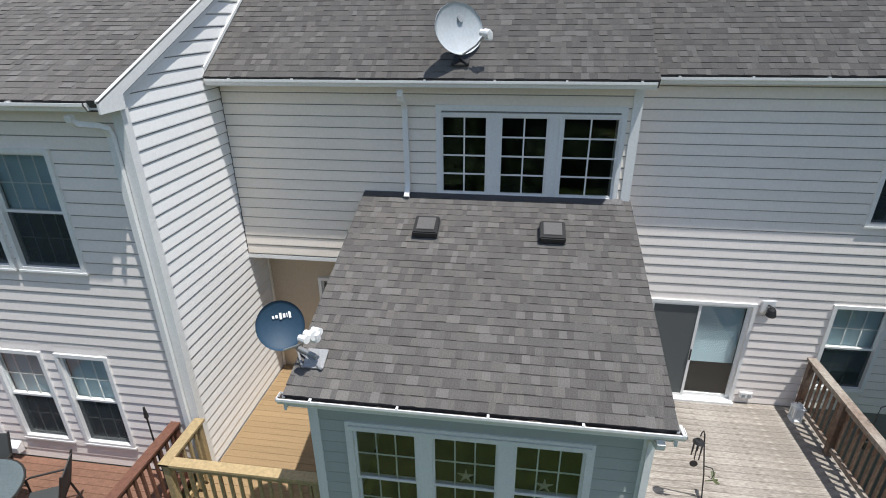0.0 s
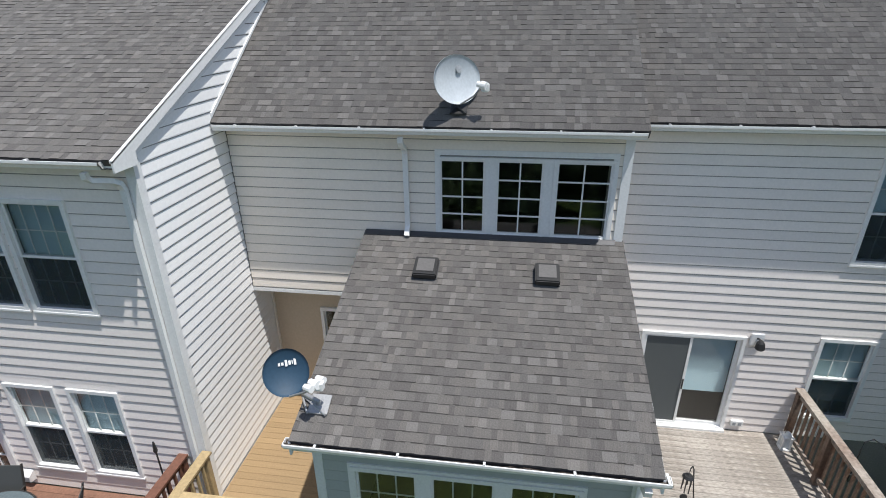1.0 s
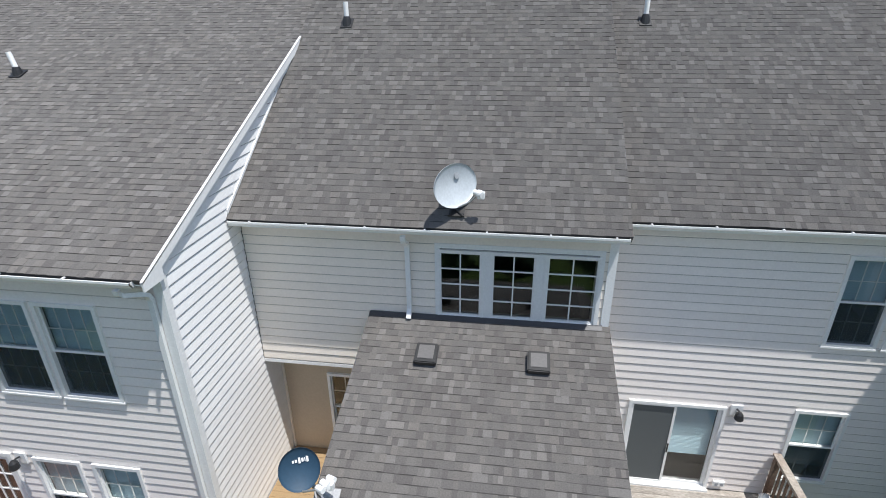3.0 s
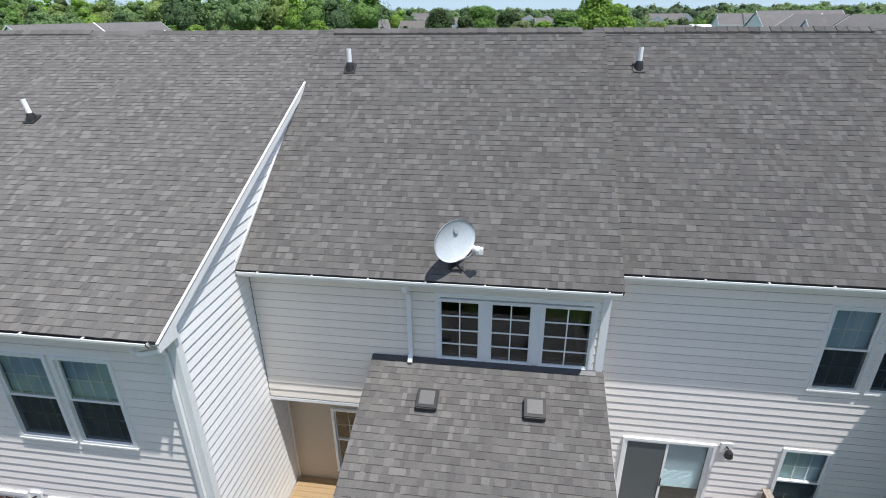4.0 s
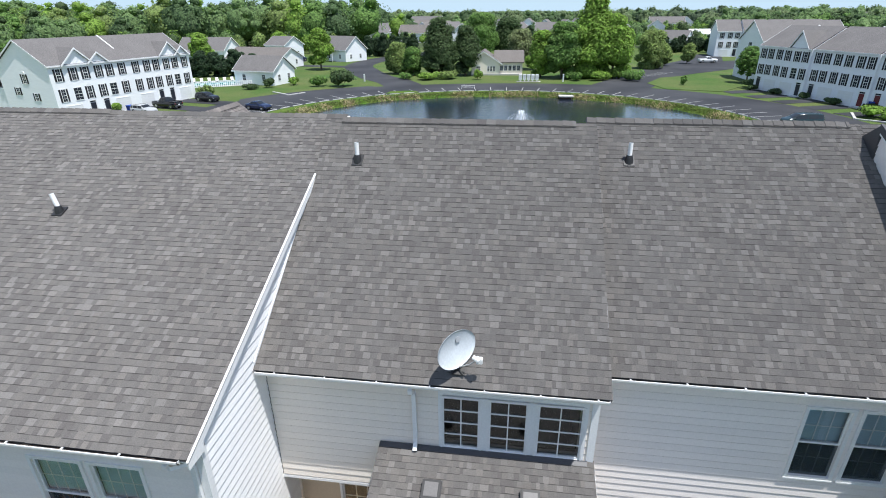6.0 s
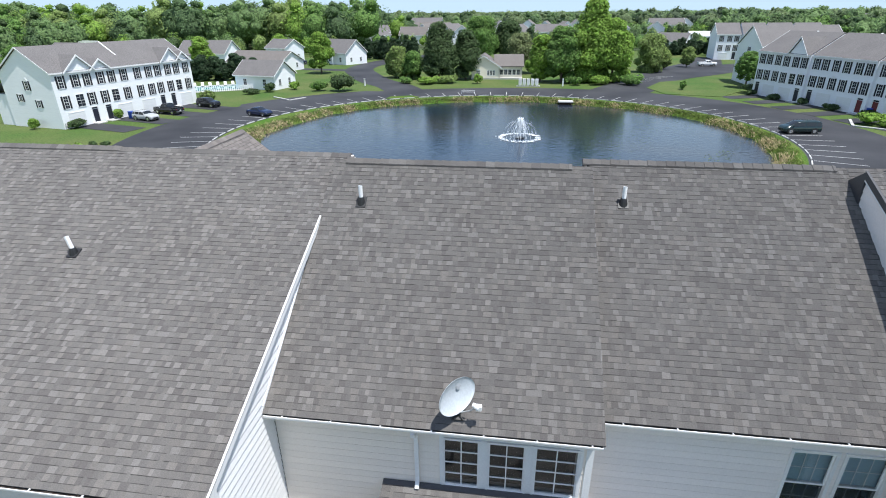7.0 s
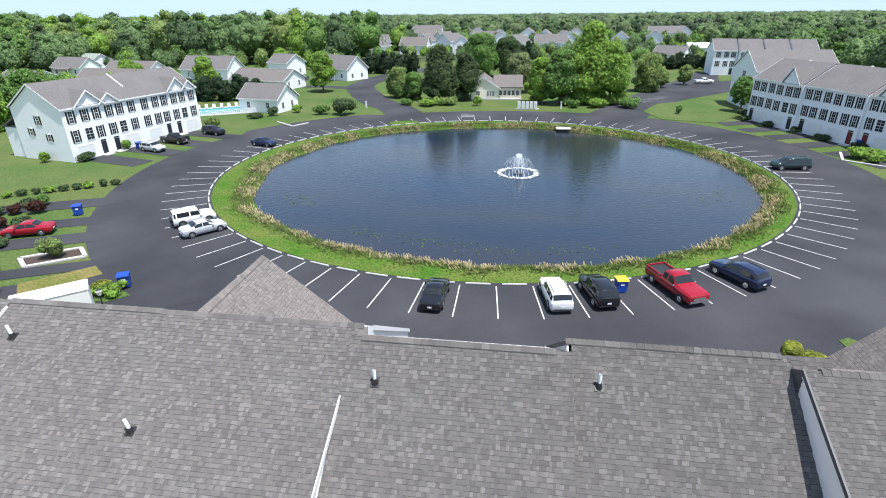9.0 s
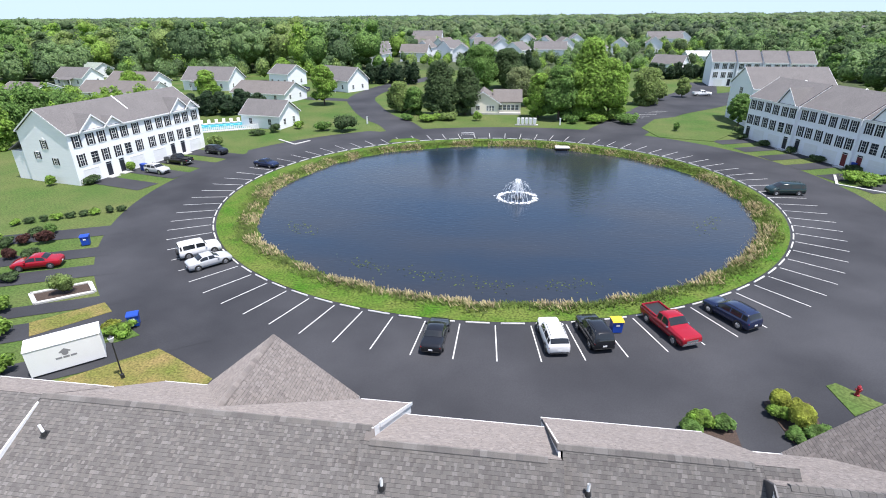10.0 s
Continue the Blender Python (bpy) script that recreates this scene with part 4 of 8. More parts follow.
def outer_edge(a):
    d = math.degrees(a) % 360
    return 47.7 - 4.2 * max(0.0, math.cos(radians(d - 100))) ** 3 + 2.4 * max(0.0, math.cos(radians(d - 25))) ** 2 + (1.6 if 125 < d < 160 else 0)


n = 180
v, f = [], []
for k in range(n):
    a = 2 * math.pi * k / n
    b = a - radians(KERB_TURN)
    v.append(polar(36.12, math.degrees(b)))
    v.append((ROAD.x + outer_edge(a) * math.cos(a), ROAD.y + outer_edge(a) * math.sin(a), GROUND))
for k in range(n):
    a, b = 2 * k, 2 * ((k + 1) % n)
    f.append((a, a + 1, b + 1, b))
setting("road", v, f, "asphalt", "worn dark asphalt ring road round the pond", "road")
setting("road", *strip([(-22, 108), (-27, 118), (-33, 126), (-40, 140), (-46, 158), (-43, 185), (-30, 215)], 8.0, GROUND + 0.006), "asphalt", "asphalt side road running off between lawns", "road")
setting("car_park", [(28.3, 141.0, GROUND + 0.012), (36.0, 139.0, GROUND + 0.012), (58.5, 171.0, GROUND + 0.012), (66.0, 196.0, GROUND + 0.012), (57.5, 201.4, GROUND + 0.012), (47.9, 175.3, GROUND + 0.012), (39.5, 162.1, GROUND + 0.012)], [(0, 1, 2, 3, 4, 5, 6)], "asphalt", "asphalt car park beside the far row", "car park")
setting("road", *strip([(18, 108), (25, 122), (34, 138), (48, 152), (62, 168), (80, 178)], 11.5, GROUND + 0.008), "asphalt", "asphalt side road towards the far car park", "road")
setting("driveway", *strip([(-42.5, 150), (-52, 152), (-66, 156), (-70, 172)], 4.5, GROUND + 0.012), "asphalt", "asphalt driveway to a bungalow", "driveway")
setting("driveway", [(-19.5, 17, GROUND + 0.004), (12, 17, GROUND + 0.004), (20, 27.0, GROUND + 0.004), (21.8, 31.8, GROUND + 0.004), (10, 36, GROUND + 0.004), (-19.5, 30, GROUND + 0.004)], [(0, 1, 2, 3, 4, 5)], "asphalt", "asphalt forecourt before the terrace", "driveway")
setting("driveway", [(18.5, 26.0, GROUND + 0.007), (20.2, 33.8, GROUND + 0.007), (31, 42, GROUND + 0.007), (42, 44, GROUND + 0.007), (44, 30, GROUND + 0.007), (26, 18, GROUND + 0.007), (19, 19, GROUND + 0.007)], [(0, 1, 2, 3, 4, 5, 6)], "asphalt", "asphalt driveway past the hydrant lawn", "driveway")
# driveways across the verge on the left of the terrace, along one direction
for a, b, w in (((-47, 51), (-62, 44.5), 3.2), ((-44.5, 45.0), (-60, 38.0), 2.6), ((-41.0, 41.2), (-56, 34.5), 2.8), ((-36.2, 35.6), (-51, 28.6), 2.0), ((-32.2, 33.6), (-44, 27.6), 2.8), ((-25.6, 31.2), (-38, 22.6), 3.4)):
    out = (Vector(a) - Vector(b)).normalized() * 3.2
    setting("driveway", *strip([(a[0] + out.x, a[1] + out.y), b], w, GROUND + 0.016), "asphalt", "short asphalt driveway between lawn strips", "driveway")
for k, dx in enumerate((3.4, 9.6, 15.8, 22.0)):
    ux, uy = 0.247, 0.969
    px, py = -64.4 + ux * dx, 67.0 + uy * dx
    setting("driveway", *strip([(px, py), (px + 0.96 * 11.5, py - 0.25 * 11.5)], 3.6, GROUND + 0.018), "asphalt", "asphalt driveway to a garage", "driveway")
for dx in (3, 9, 15, 21, 27, 33):
    ux, uy = 0.339, -0.941
    px, py = 44.3 + ux * dx, 110.9 + uy * dx
    setting("driveway", *strip([(px, py), (px - 0.94 * 8, py - 0.34 * 8)], 3.2, GROUND + 0.018), "asphalt", "asphalt driveway to a garage", "driveway")


# the bank: a lawn shelf that falls to an uneven waterline
def waterline(a):
    wob = noise.noise(Vector((3.2 * math.cos(a), 3.2 * math.sin(a), 1.3))) * 0.8 + noise.noise(Vector((11 * math.cos(a), 11 * math.sin(a), 4.1))) * 0.55
    return 32.05 + wob + 0.75 * math.cos(a - radians(5))


def bank_height(r, a):
    edge = waterline(a) - 0.5
    t = min(1.0, max(0.0, (r - edge + 0.9) / 3.2))
    return GROUND - 0.95 + 0.97 * (t * t * (3 - 2 * t)) + 0.03 * noise.noise(Vector((r * 0.8, 40 * math.cos(a), 40 * math.sin(a))))


v, f = rings([27.5, 28.5, 29.2, 29.8, 30.3, 30.8, 31.3, 31.8, 32.3, 32.8, 33.4, 34.0, 34.8, 35.5, 36.12], 260, bank_height)
setting("bank", v, f, "bank_grass", "bright grassy bank falling to the pond", "grass", True)
v, f = rings([0.05, 8, 16, 24, 33.2], 96, lambda r, a: GROUND - 0.55)
setting("water", v, f, "water", "dark pond water with light ripples", "water")

# wheel stops and stall lines all round
STALLS = 81


def stall_turn(k):
    """The turn of the k-th stall line: even steps, drifting a little on the far side."""
    deg = (-105.42 + 360 / STALLS * k + 180) % 360 - 180
    marks = ((-180, 0.3), (-140, 0.5), (-105, 0.0), (-25, 0.0), (20, -1.0), (65, -2.2), (102, -1.3), (180, 0.3))
    for (a, p), (b, q) in zip(marks, marks[1:]):
        if a <= deg <= b:
            return deg + p + (q - p) * (deg - a) / (b - a)


stop = thing("wheel_stop", "white painted concrete wheel stop at the pond kerb", "wheel stop", polar(36.42, 0), "wheel stops round the pond")
bm = box(-0.07, 0.07, -0.98, 0.98, 0.0, 0.12, bevel=0.03)
part("block", bm, M["white_paint"], stop)
for k in range(STALLS):
    mid = stall_turn(k) + 180 / STALLS
    m = Matrix.Translation(polar(KERB, mid)) @ pose(0, 0, 0, 0, 0, outward(mid))
    if k == 0:
        stop.matrix_basis = m
    else:
        copy_thing(stop, m)
line = thing("stall_line", "white painted parking stall line on asphalt", "road marking", (0, 0, 0), "stall lines round the pond", kind="structure")
bm = box(0.25, 5.0, -0.045, 0.045, 0.0, 0.004)
part("stripe", bm, M["white_paint"], line)
for k in range(STALLS):
    m = Matrix.Translation(polar(KERB, stall_turn(k), GROUND + 0.004)) @ pose(0, 0, 0, 0, 0, outward(stall_turn(k)))
    if k == 0:
        line.matrix_basis = m
    else:
        copy_thing(line, m)
for k in range(5):
    part_at = (27.5 + 1.9 * k, 130.0 + 2.4 * k)
    b = part("stall_line", box(-2.0, 2.0, -0.06, 0.06, 0, 0.004), M["white_paint"])
    b.matrix_basis = pose(part_at[0], part_at[1], GROUND + 0.013, 0, 0, 5)
    tagged(b, "white painted parking stall line on asphalt", "road marking", kind="structure")

# the pale sky over the horizon, far behind everything
v, f = [], []
for k in range(49):
    a = radians(10 + 170 * k / 48)
    v += [(3900 * math.cos(a), 3900 * math.sin(a), -60), (3900 * math.cos(a), 3900 * math.sin(a), 420)]
    if k:
        f.append((2 * k - 2, 2 * k, 2 * k + 1, 2 * k - 1))
haze_sky = bpy.data.materials.new("pale_horizon_sky")
haze_sky.use_nodes = True
haze_sky.node_tree.nodes["Principled BSDF"].inputs["Base Color"].default_value = (0, 0, 0, 1)
haze_sky.node_tree.nodes["Principled BSDF"].inputs["Emission Color"].default_value = (0.60, 0.78, 0.93, 1)
haze_sky.node_tree.nodes["Principled BSDF"].inputs["Emission Strength"].default_value = 0.78
M["haze_sky"] = haze_sky
setting("backdrop", v, f, "haze_sky", "pale blue hazy sky above the horizon", "sky")

# kerbs of white concrete at islands and planters
def kerb(points, label="pale concrete kerb", w=0.22, h=0.13, closed=False):
    pts = [Vector((x, y, 0)) for x, y in points]
    if closed:
        pts.append(pts[0])
    bm = bmesh.new()
    for a, b in zip(pts, pts[1:]):
        d = (b - a).normalized()
        s = Vector((-d.y, d.x, 0)) * w / 2
        base = Vector((0, 0, GROUND))
        prism([a - s + base, b - s + base, b + s + base, a + s + base], (0, 0, h), bm)
    return tagged(part("kerb", bm, M["concrete"]), label, "kerb", kind="structure")


kerb([(-42.2, 36.4), (-38.5, 39.1), (-36.7, 37.5), (-40.3, 34.9)], "white concrete kerb round a planting bed", 0.35, 0.16, True)
kerb([(48.0, 84.5), (45.9, 79.6), (51.5, 75.2)], "pale concrete kerb round a shrub bed", 0.35)
kerb([(-46.5, 99.3), (-41.8, 95.6), (-40.0, 99.0)], "pale concrete kerb by the pool lawn", 0.35)
bm = prism([(-42.0, 36.3, GROUND), (-38.5, 38.9, GROUND), (-36.9, 37.5, GROUND), (-40.3, 35.1, GROUND)], (0, 0, 0.06))
tagged(part("planting_bed", bm, M["soil"]), "brown mulch bed inside a white kerb", "flower bed", kind="structure")
# lawn pieces that lie on the asphalt
def lawn(points, label, z=0.05, mat="grass"):
    bm = prism([(x, y, GROUND) for x, y in points], (0, 0, z))
    return tagged(part("lawn", bm, M[mat]), label, "lawn", kind="structure")


lawn([(-19.4, 27.3), (-24.14, 29.6), (-25.3, 30.1), (-27.08, 28.46), (-29.82, 25.7), (-28, 20), (-19.6, 20)], "patchy mown lawn corner by the lamp post", 0.05, "dry_grass")
lawn([(-38.2, 32.1), (-34.4, 35.9), (-32.7, 34.6), (-36.5, 30.3)], "dry lawn strip between driveways", 0.05, "dry_grass")
lawn([(21.66, 31.87), (22.44, 32.26), (24.3, 30.4), (21.93, 29.0)], "small mown lawn with a fire hydrant")
lawn([(11.22, 26.71), (12.53, 27.91), (14.4, 28.01), (14.12, 25.2), (12.0, 24.6)], "mulched shrub bed on the forecourt", 0.05, "soil")
lawn([(16.9, 29.6), (18.2, 30.4), (19.8, 29.9), (19.4, 27.6), (17.2, 26.1)], "mulched bed under clipped shrubs", 0.05, "soil")
lawn([(-31.58, 32.02), (-29.77, 32.58), (-27.95, 31.59), (-29.2, 30.4), (-31.2, 30.6)], "small green bed beside a blue bin")
lawn([(-24.2, 99.0), (-24.0, 102.0), (-20.0, 103.4), (-17.9, 101.2)], "grassy bulge of the pond bank", 0.04, "bank_grass")
lawn([(28.2, 109.2), (26.6, 118.2), (31.5, 128.5), (40, 134), (47, 124), (43.2, 113.5), (37.5, 106.2)], "mown green island with a small tree")

# drain box at the far waterline
drain = thing("drain_box", "pale concrete drain outlet slab at the waterline", "drain", (8.8, 98.9, GROUND - 0.5))
part("slab", box(-1.3, 1.3, -0.9, 0.9, 0.35, 0.55, bevel=0.03), M["concrete"], drain)
part("wall", box(-1.1, 1.1, -0.4, 0.7, -0.6, 0.35), M["soil"], drain)

# reeds and rough grass along the waterline
rng = random.Random(77)
for nm, mat, count, lab in (("reeds", "reed", 17000, "tan dry reeds along the waterline"), ("rough_grass", "rough_grass", 34000, "uncut green grass along the pond bank")):
    v, f = [], []
    for _ in range(count):
        a = rng.uniform(0, 2 * math.pi)
        clump = noise.noise(Vector((9 * math.cos(a), 9 * math.sin(a), 2.0 if mat == "reed" else 7.0)))
        if clump + rng.uniform(-0.2, 0.2) < (-0.02 if mat == "reed" else -0.5):
            continue
        r = waterline(a) + rng.gauss(0.55, 0.6) + 0.7 * clump
        if mat != "reed":
            r += rng.uniform(0, 1.3)
        r = min(r, 35.6)
        x, y, _ = polar(r, math.degrees(a))
        z = bank_height(r, a)
        h = rng.uniform(0.10, 0.45) * (1.0 if mat == "reed" else 0.6)
        t = rng.uniform(0, math.pi)
        w = rng.uniform(0.025, 0.075)
        la, lq = t + math.pi / 2 + rng.uniform(-0.5, 0.5), rng.uniform(0.5, 1.5)
        lean = Vector((lq * math.cos(la), lq * math.sin(la), 1)) * h
        p = Vector((x, y, z - 0.03))
        s = Vector((math.cos(t), math.sin(t), 0)) * w
        k = len(v)
        v += [p - s, p + s, p + lean + s * 0.6, p + lean - s * 0.6]
        f.append((k, k + 1, k + 2, k + 3))
    tagged(from_arrays(nm, v, f, M[mat]), lab, "reeds" if mat == "reed" else "grass", kind="stuff")
# pads and stalks that break the water near the bank
rng = random.Random(78)
v, f = [], []
for c in ((236, 27.5), (262, 28.6), (250, 27.0), (278, 28.9), (330, 27.5), (205, 27)):
    for _ in range(60):
        p = polar(c[1] + rng.gauss(0, 0.8), c[0] + rng.gauss(0, 3.5), GROUND - 0.545)
        t, w = rng.uniform(0, 6.3), rng.uniform(0.03, 0.10)
        s, q = Vector((math.cos(t), math.sin(t), 0)) * w, Vector((-math.sin(t), math.cos(t), 0)) * w * 0.7
        k = len(v)
        v += [p - s - q, p + s - q, p + s + q + Vector((0, 0, 0.05)), p - s + q]
        f.append((k, k + 1, k + 2, k + 3))
tagged(from_arrays("water_weed", v, f, M["rough_grass"]), "scattered water weed near the bank", "weed", kind="stuff")

# fountain
fo = thing("fountain", "floating white fountain spraying over the pond", "fountain", (0.9, 70.2, GROUND - 0.55))
part("float", tube([(0, 0, -0.05), (0, 0, 0.12)], 0.6, 16), M["black"], fo)
rng = random.Random(5)
for nm, count, top, reach in (("inner_spray", 46, 2.5, 0.95), ("outer_spray", 54, 2.1, 2.45)):
    bm = bmesh.new()
    for k in range(count):
        a = 2 * math.pi * k / count + rng.uniform(-0.05, 0.05)
        h, q = top * rng.uniform(0.85, 1.03), reach * rng.uniform(0.9, 1.05)
        last = None
        for i in range(15):
            t = i / 14
            r, z = q * t ** 1.25, 0.12 + 4 * h * t * (1 - t)
            p = Vector((r * math.cos(a), r * math.sin(a), z))
            if last is not None and rng.random() < (0.9 if reach < 1 and t < 0.6 else 0.5):
                w = (0.03 if reach < 1 and t < 0.6 else 0.004) + 0.012 * t
                s = Vector((-math.sin(a), math.cos(a), 0)) * w
                bm.faces.new([bm.verts.new(c) for c in (last - s, last + s, p + s, p - s)])
            last = p
    tagged(part(nm, bm, M["foam"], fo), kind="stuff")
bm = bmesh.new()
for _ in range(520):
    a, r = rng.uniform(0, 2 * math.pi), rng.gauss(2.5, 0.17)
    w = rng.uniform(0.04, 0.13)
    p = Vector((r * math.cos(a), r * math.sin(a), 0.01 + rng.uniform(0, 0.1)))
    bm.faces.new([bm.verts.new(p + Vector(c) * w) for c in ((-1, -0.6, 0), (1, -0.6, 0.3), (1, 0.6, 0.1), (-1, 0.6, 0.2))])
part("foam_ring", bm, M["foam"], fo, "white foam where the spray falls")

# ---------------- houses round the pond ----------------
def gable_roof(parent, x0, x1, y0, y1, eave, ridge, over=0.25, mat="roof_far", yr=None, rakes=(True, True)):
    """Two thick slopes with the ridge along x."""
    yr = 0.5 * (y0 + y1) if yr is None else yr
    for ya, nm in ((y0 - over, "roof"), (y1 + over, "roof")):
        ze = eave - over * (ridge - eave) / abs(yr - (y0 if ya < yr else y1))
        c = [Vector((x0 - over, ya, ze)), Vector((x1 + over, ya, ze)), Vector((x1 + over, yr, ridge)), Vector((x0 - over, yr, ridge))]
        part(nm, prism([p + Vector((0, 0, 0.1)) for p in c], (0, 0, -0.14)), M[mat], parent)
        part("fascia", box(x0 - over, x1 + over, min(ya, ya + (0.06 if ya > yr else -0.06)), max(ya, ya + (0.06 if ya > yr else -0.06)), ze - 0.12, ze + 0.09), M["trim"], parent)
    for x in [q for q, on in zip((x0 - over - 0.04, x1 + over), rakes) if on]:
        for ya in (y0 - over, y1 + over):
            ze = eave - over * (ridge - eave) / abs(yr - (y0 if ya < yr else y1))
            part("rake_board", prism([(x, ya, ze - 0.1), (x, ya, ze + 0.12), (x, yr, ridge + 0.12), (x, yr, ridge - 0.1)], (0.04, 0, 0)), M["trim"], parent)


def far_window(parent, x, z, w, h, y=0.0, shutters=True, arch=False, face="front"):
    """A white sash window with dark shutters, on a wall facing -y (front), -x (left) or +x (right)."""
    def turn(bm):
        if face == "left":
            bmesh.ops.transform(bm, matrix=Matrix(((0, 1, 0, 0), (-1, 0, 0, 0), (0, 0, 1, 0), (0, 0, 0, 1))), verts=bm.verts)
        elif face == "right":
            bmesh.ops.transform(bm, matrix=Matrix(((0, -1, 0, 0), (1, 0, 0, 0), (0, 0, 1, 0), (0, 0, 0, 1))), verts=bm.verts)
        return bm
    win = part("window", turn(bar_frame(x - w / 2 - 0.06, x + w / 2 + 0.06, z - 0.06, z + h + 0.06, 0.07, y - 0.06, y - 0.002)), M["trim"], parent)
    part("pane", turn(box(x - w / 2, x + w / 2, y - 0.022, y - 0.012, z, z + h)), M["far_pane"], win)
    bm = grid_bars(x - w / 2, x + w / 2, z, z + h, 2, 4, y - 0.034, y - 0.024, 0.022)
    box(x - w / 2, x + w / 2, y - 0.045, y - 0.024, z + h / 2 - 0.03, z + h / 2 + 0.03, bm)
    part("grille", turn(bm), M["trim"], win)
    if arch:
        pts = [(x + (w / 2 + 0.06) * math.cos(math.pi * i / 8), y - 0.05, z + h + 0.06 + 0.32 * math.sin(math.pi * i / 8)) for i in range(9)]
        part("arch", turn(prism(pts, (0, 0.045, 0))), M["trim"], win)
    if shutters:
        for s in (-1, 1):
            a = x + s * (w / 2 + 0.07)
            b = a + s * 0.27
            bm = box(min(a, b), max(a, b), y - 0.05, y - 0.002, z - 0.04, z + h + 0.04)
            for i in range(6):
                zz = z + h * (i + 0.3) / 6
                box(min(a, b) + 0.04, max(a, b) - 0.04, y - 0.062, y - 0.048, zz, zz + h / 12, bm)
            part("shutter", turn(bm), M["shutter"], win, "black louvred shutter")
    return win


def garage_door(parent, x, w, h, y=0.0):
    g = part("garage_door", bar_frame(x - w / 2 - 0.1, x + w / 2 + 0.1, -0.02, h + 0.1, 0.1, y - 0.05, y - 0.002), M["trim"], parent, "white panelled garage door")
    for i in range(4):
        part("panel", box(x - w / 2, x + w / 2, y - 0.03, y - 0.004, 0.02 + h * i / 4, h * (i + 1) / 4 - 0.02), M["trim"], g)


def front_door(parent, x, y=0.0, mat="door_dark"):
    d = part("front_door", bar_frame(x - 0.58, x + 0.58, 0.1, 2.45, 0.12, y - 0.08, y - 0.002), M["trim"], parent)
    part("leaf", box(x - 0.45, x + 0.45, y - 0.03, y - 0.006, 0.12, 2.05), M[mat], d, "dark painted front door")
    part("transom", box(x - 0.45, x + 0.45, y - 0.028, y - 0.008, 2.1, 2.33), M["far_pane"], d)
    part("step", box(x - 0.8, x + 0.8, y - 1.0, y - 0.01, 0, 0.12), M["concrete"], d)


def row_house(at, turn, w, d, eave, ridge, label, group, gable=None, door="door_dark", end_left=False, end_right=False, wall="siding_far", step=0.0, flip=False):
    """One three-storey terraced house: garage and door below, two storeys of shuttered windows over."""
    h = thing("townhouse", label, "house", at, group, turn=turn)
    part("wall", box(0, w, 0.0, 0.25, 0, eave - 0.02), M[wall], h)
    part("wall", box(0, w, d - 0.25, d, 0, eave - 0.02), M[wall], h)
    for x in (0.0, w - 0.25):
        part("gable_wall", prism([(x, 0.25, 0), (x, d - 0.25, 0), (x, d - 0.25, eave - 0.02), (x, d / 2, ridge - 0.12), (x, 0.25, eave - 0.02)], (0.25, 0, 0)), M[wall], h)
    gable_roof(h, 0.2 if not end_left else 0, w - 0.2 if not end_right else w, 0, d, eave, ridge, 0.2, rakes=(end_left, end_right))
    if step:
        for ya in (0.2, d - 0.2):
            part("parapet_cap", prism([(w - 0.1, ya, eave + 0.16), (w - 0.1, d / 2, ridge + 0.2), (w - 0.1, d / 2, ridge + 0.08), (w - 0.1, ya, eave + 0.04)], (0.2, 0, 0)), M["trim"], h)
    xs = (w * 0.2, w * 0.54, w * 0.83) if not flip else (w * 0.17, w * 0.46, w * 0.8)
    z2, z1 = eave - 2.15, eave - 4.9
    for i, x in enumerate(xs):
        far_window(h, x, z2, 0.66, 1.62, arch=(gable is not None and i == 1))
        if i != 1 or not gable:
            far_window(h, x, z1, 0.66, 1.68, arch=i == 2)
        else:
            far_window(h, x, z1, 1.2, 1.68, shutters=False)
    dx, gx = (w * 0.82, w * 0.36) if not flip else (w * 0.18, w * 0.64)
    front_door(h, dx, mat=door)
    garage_door(h, gx, min(2.4, w * 0.4), 2.0)
    for gx0, gw, gz in gable or ():
        dd = (gz - eave) / (ridge - eave) * d / 2
        for s in (-1, 1):
            c = [Vector((gx0 + s * (gw + 0.25), -0.35, eave - 0.22)), Vector((gx0, -0.35, gz)), Vector((gx0, dd, gz)), Vector((gx0 + s * (gw + 0.25), -0.1, eave - 0.2))]
            part("gable_roof", prism([p + Vector((0, 0, 0.12)) for p in c], (0, 0, -0.12)), M["roof_far"], h)
            part("rake_board", prism([(gx0 + s * (gw + 0.25), -0.40, eave - 0.36), (gx0, -0.40, gz - 0.12), (gx0, -0.40, gz + 0.14), (gx0 + s * (gw + 0.25), -0.40, eave - 0.1)], (0, 0.05, 0)), M["trim"], h)
        part("gable_wall", prism([(gx0 - gw, -0.12, eave - 0.5), (gx0 + gw, -0.12, eave - 0.5), (gx0 + gw, -0.12, eave - 0.1), (gx0, -0.12, gz - 0.1), (gx0 - gw, -0.12, eave - 0.1)], (0, 0.1, 0)), M["siding_far"], h)
    return h


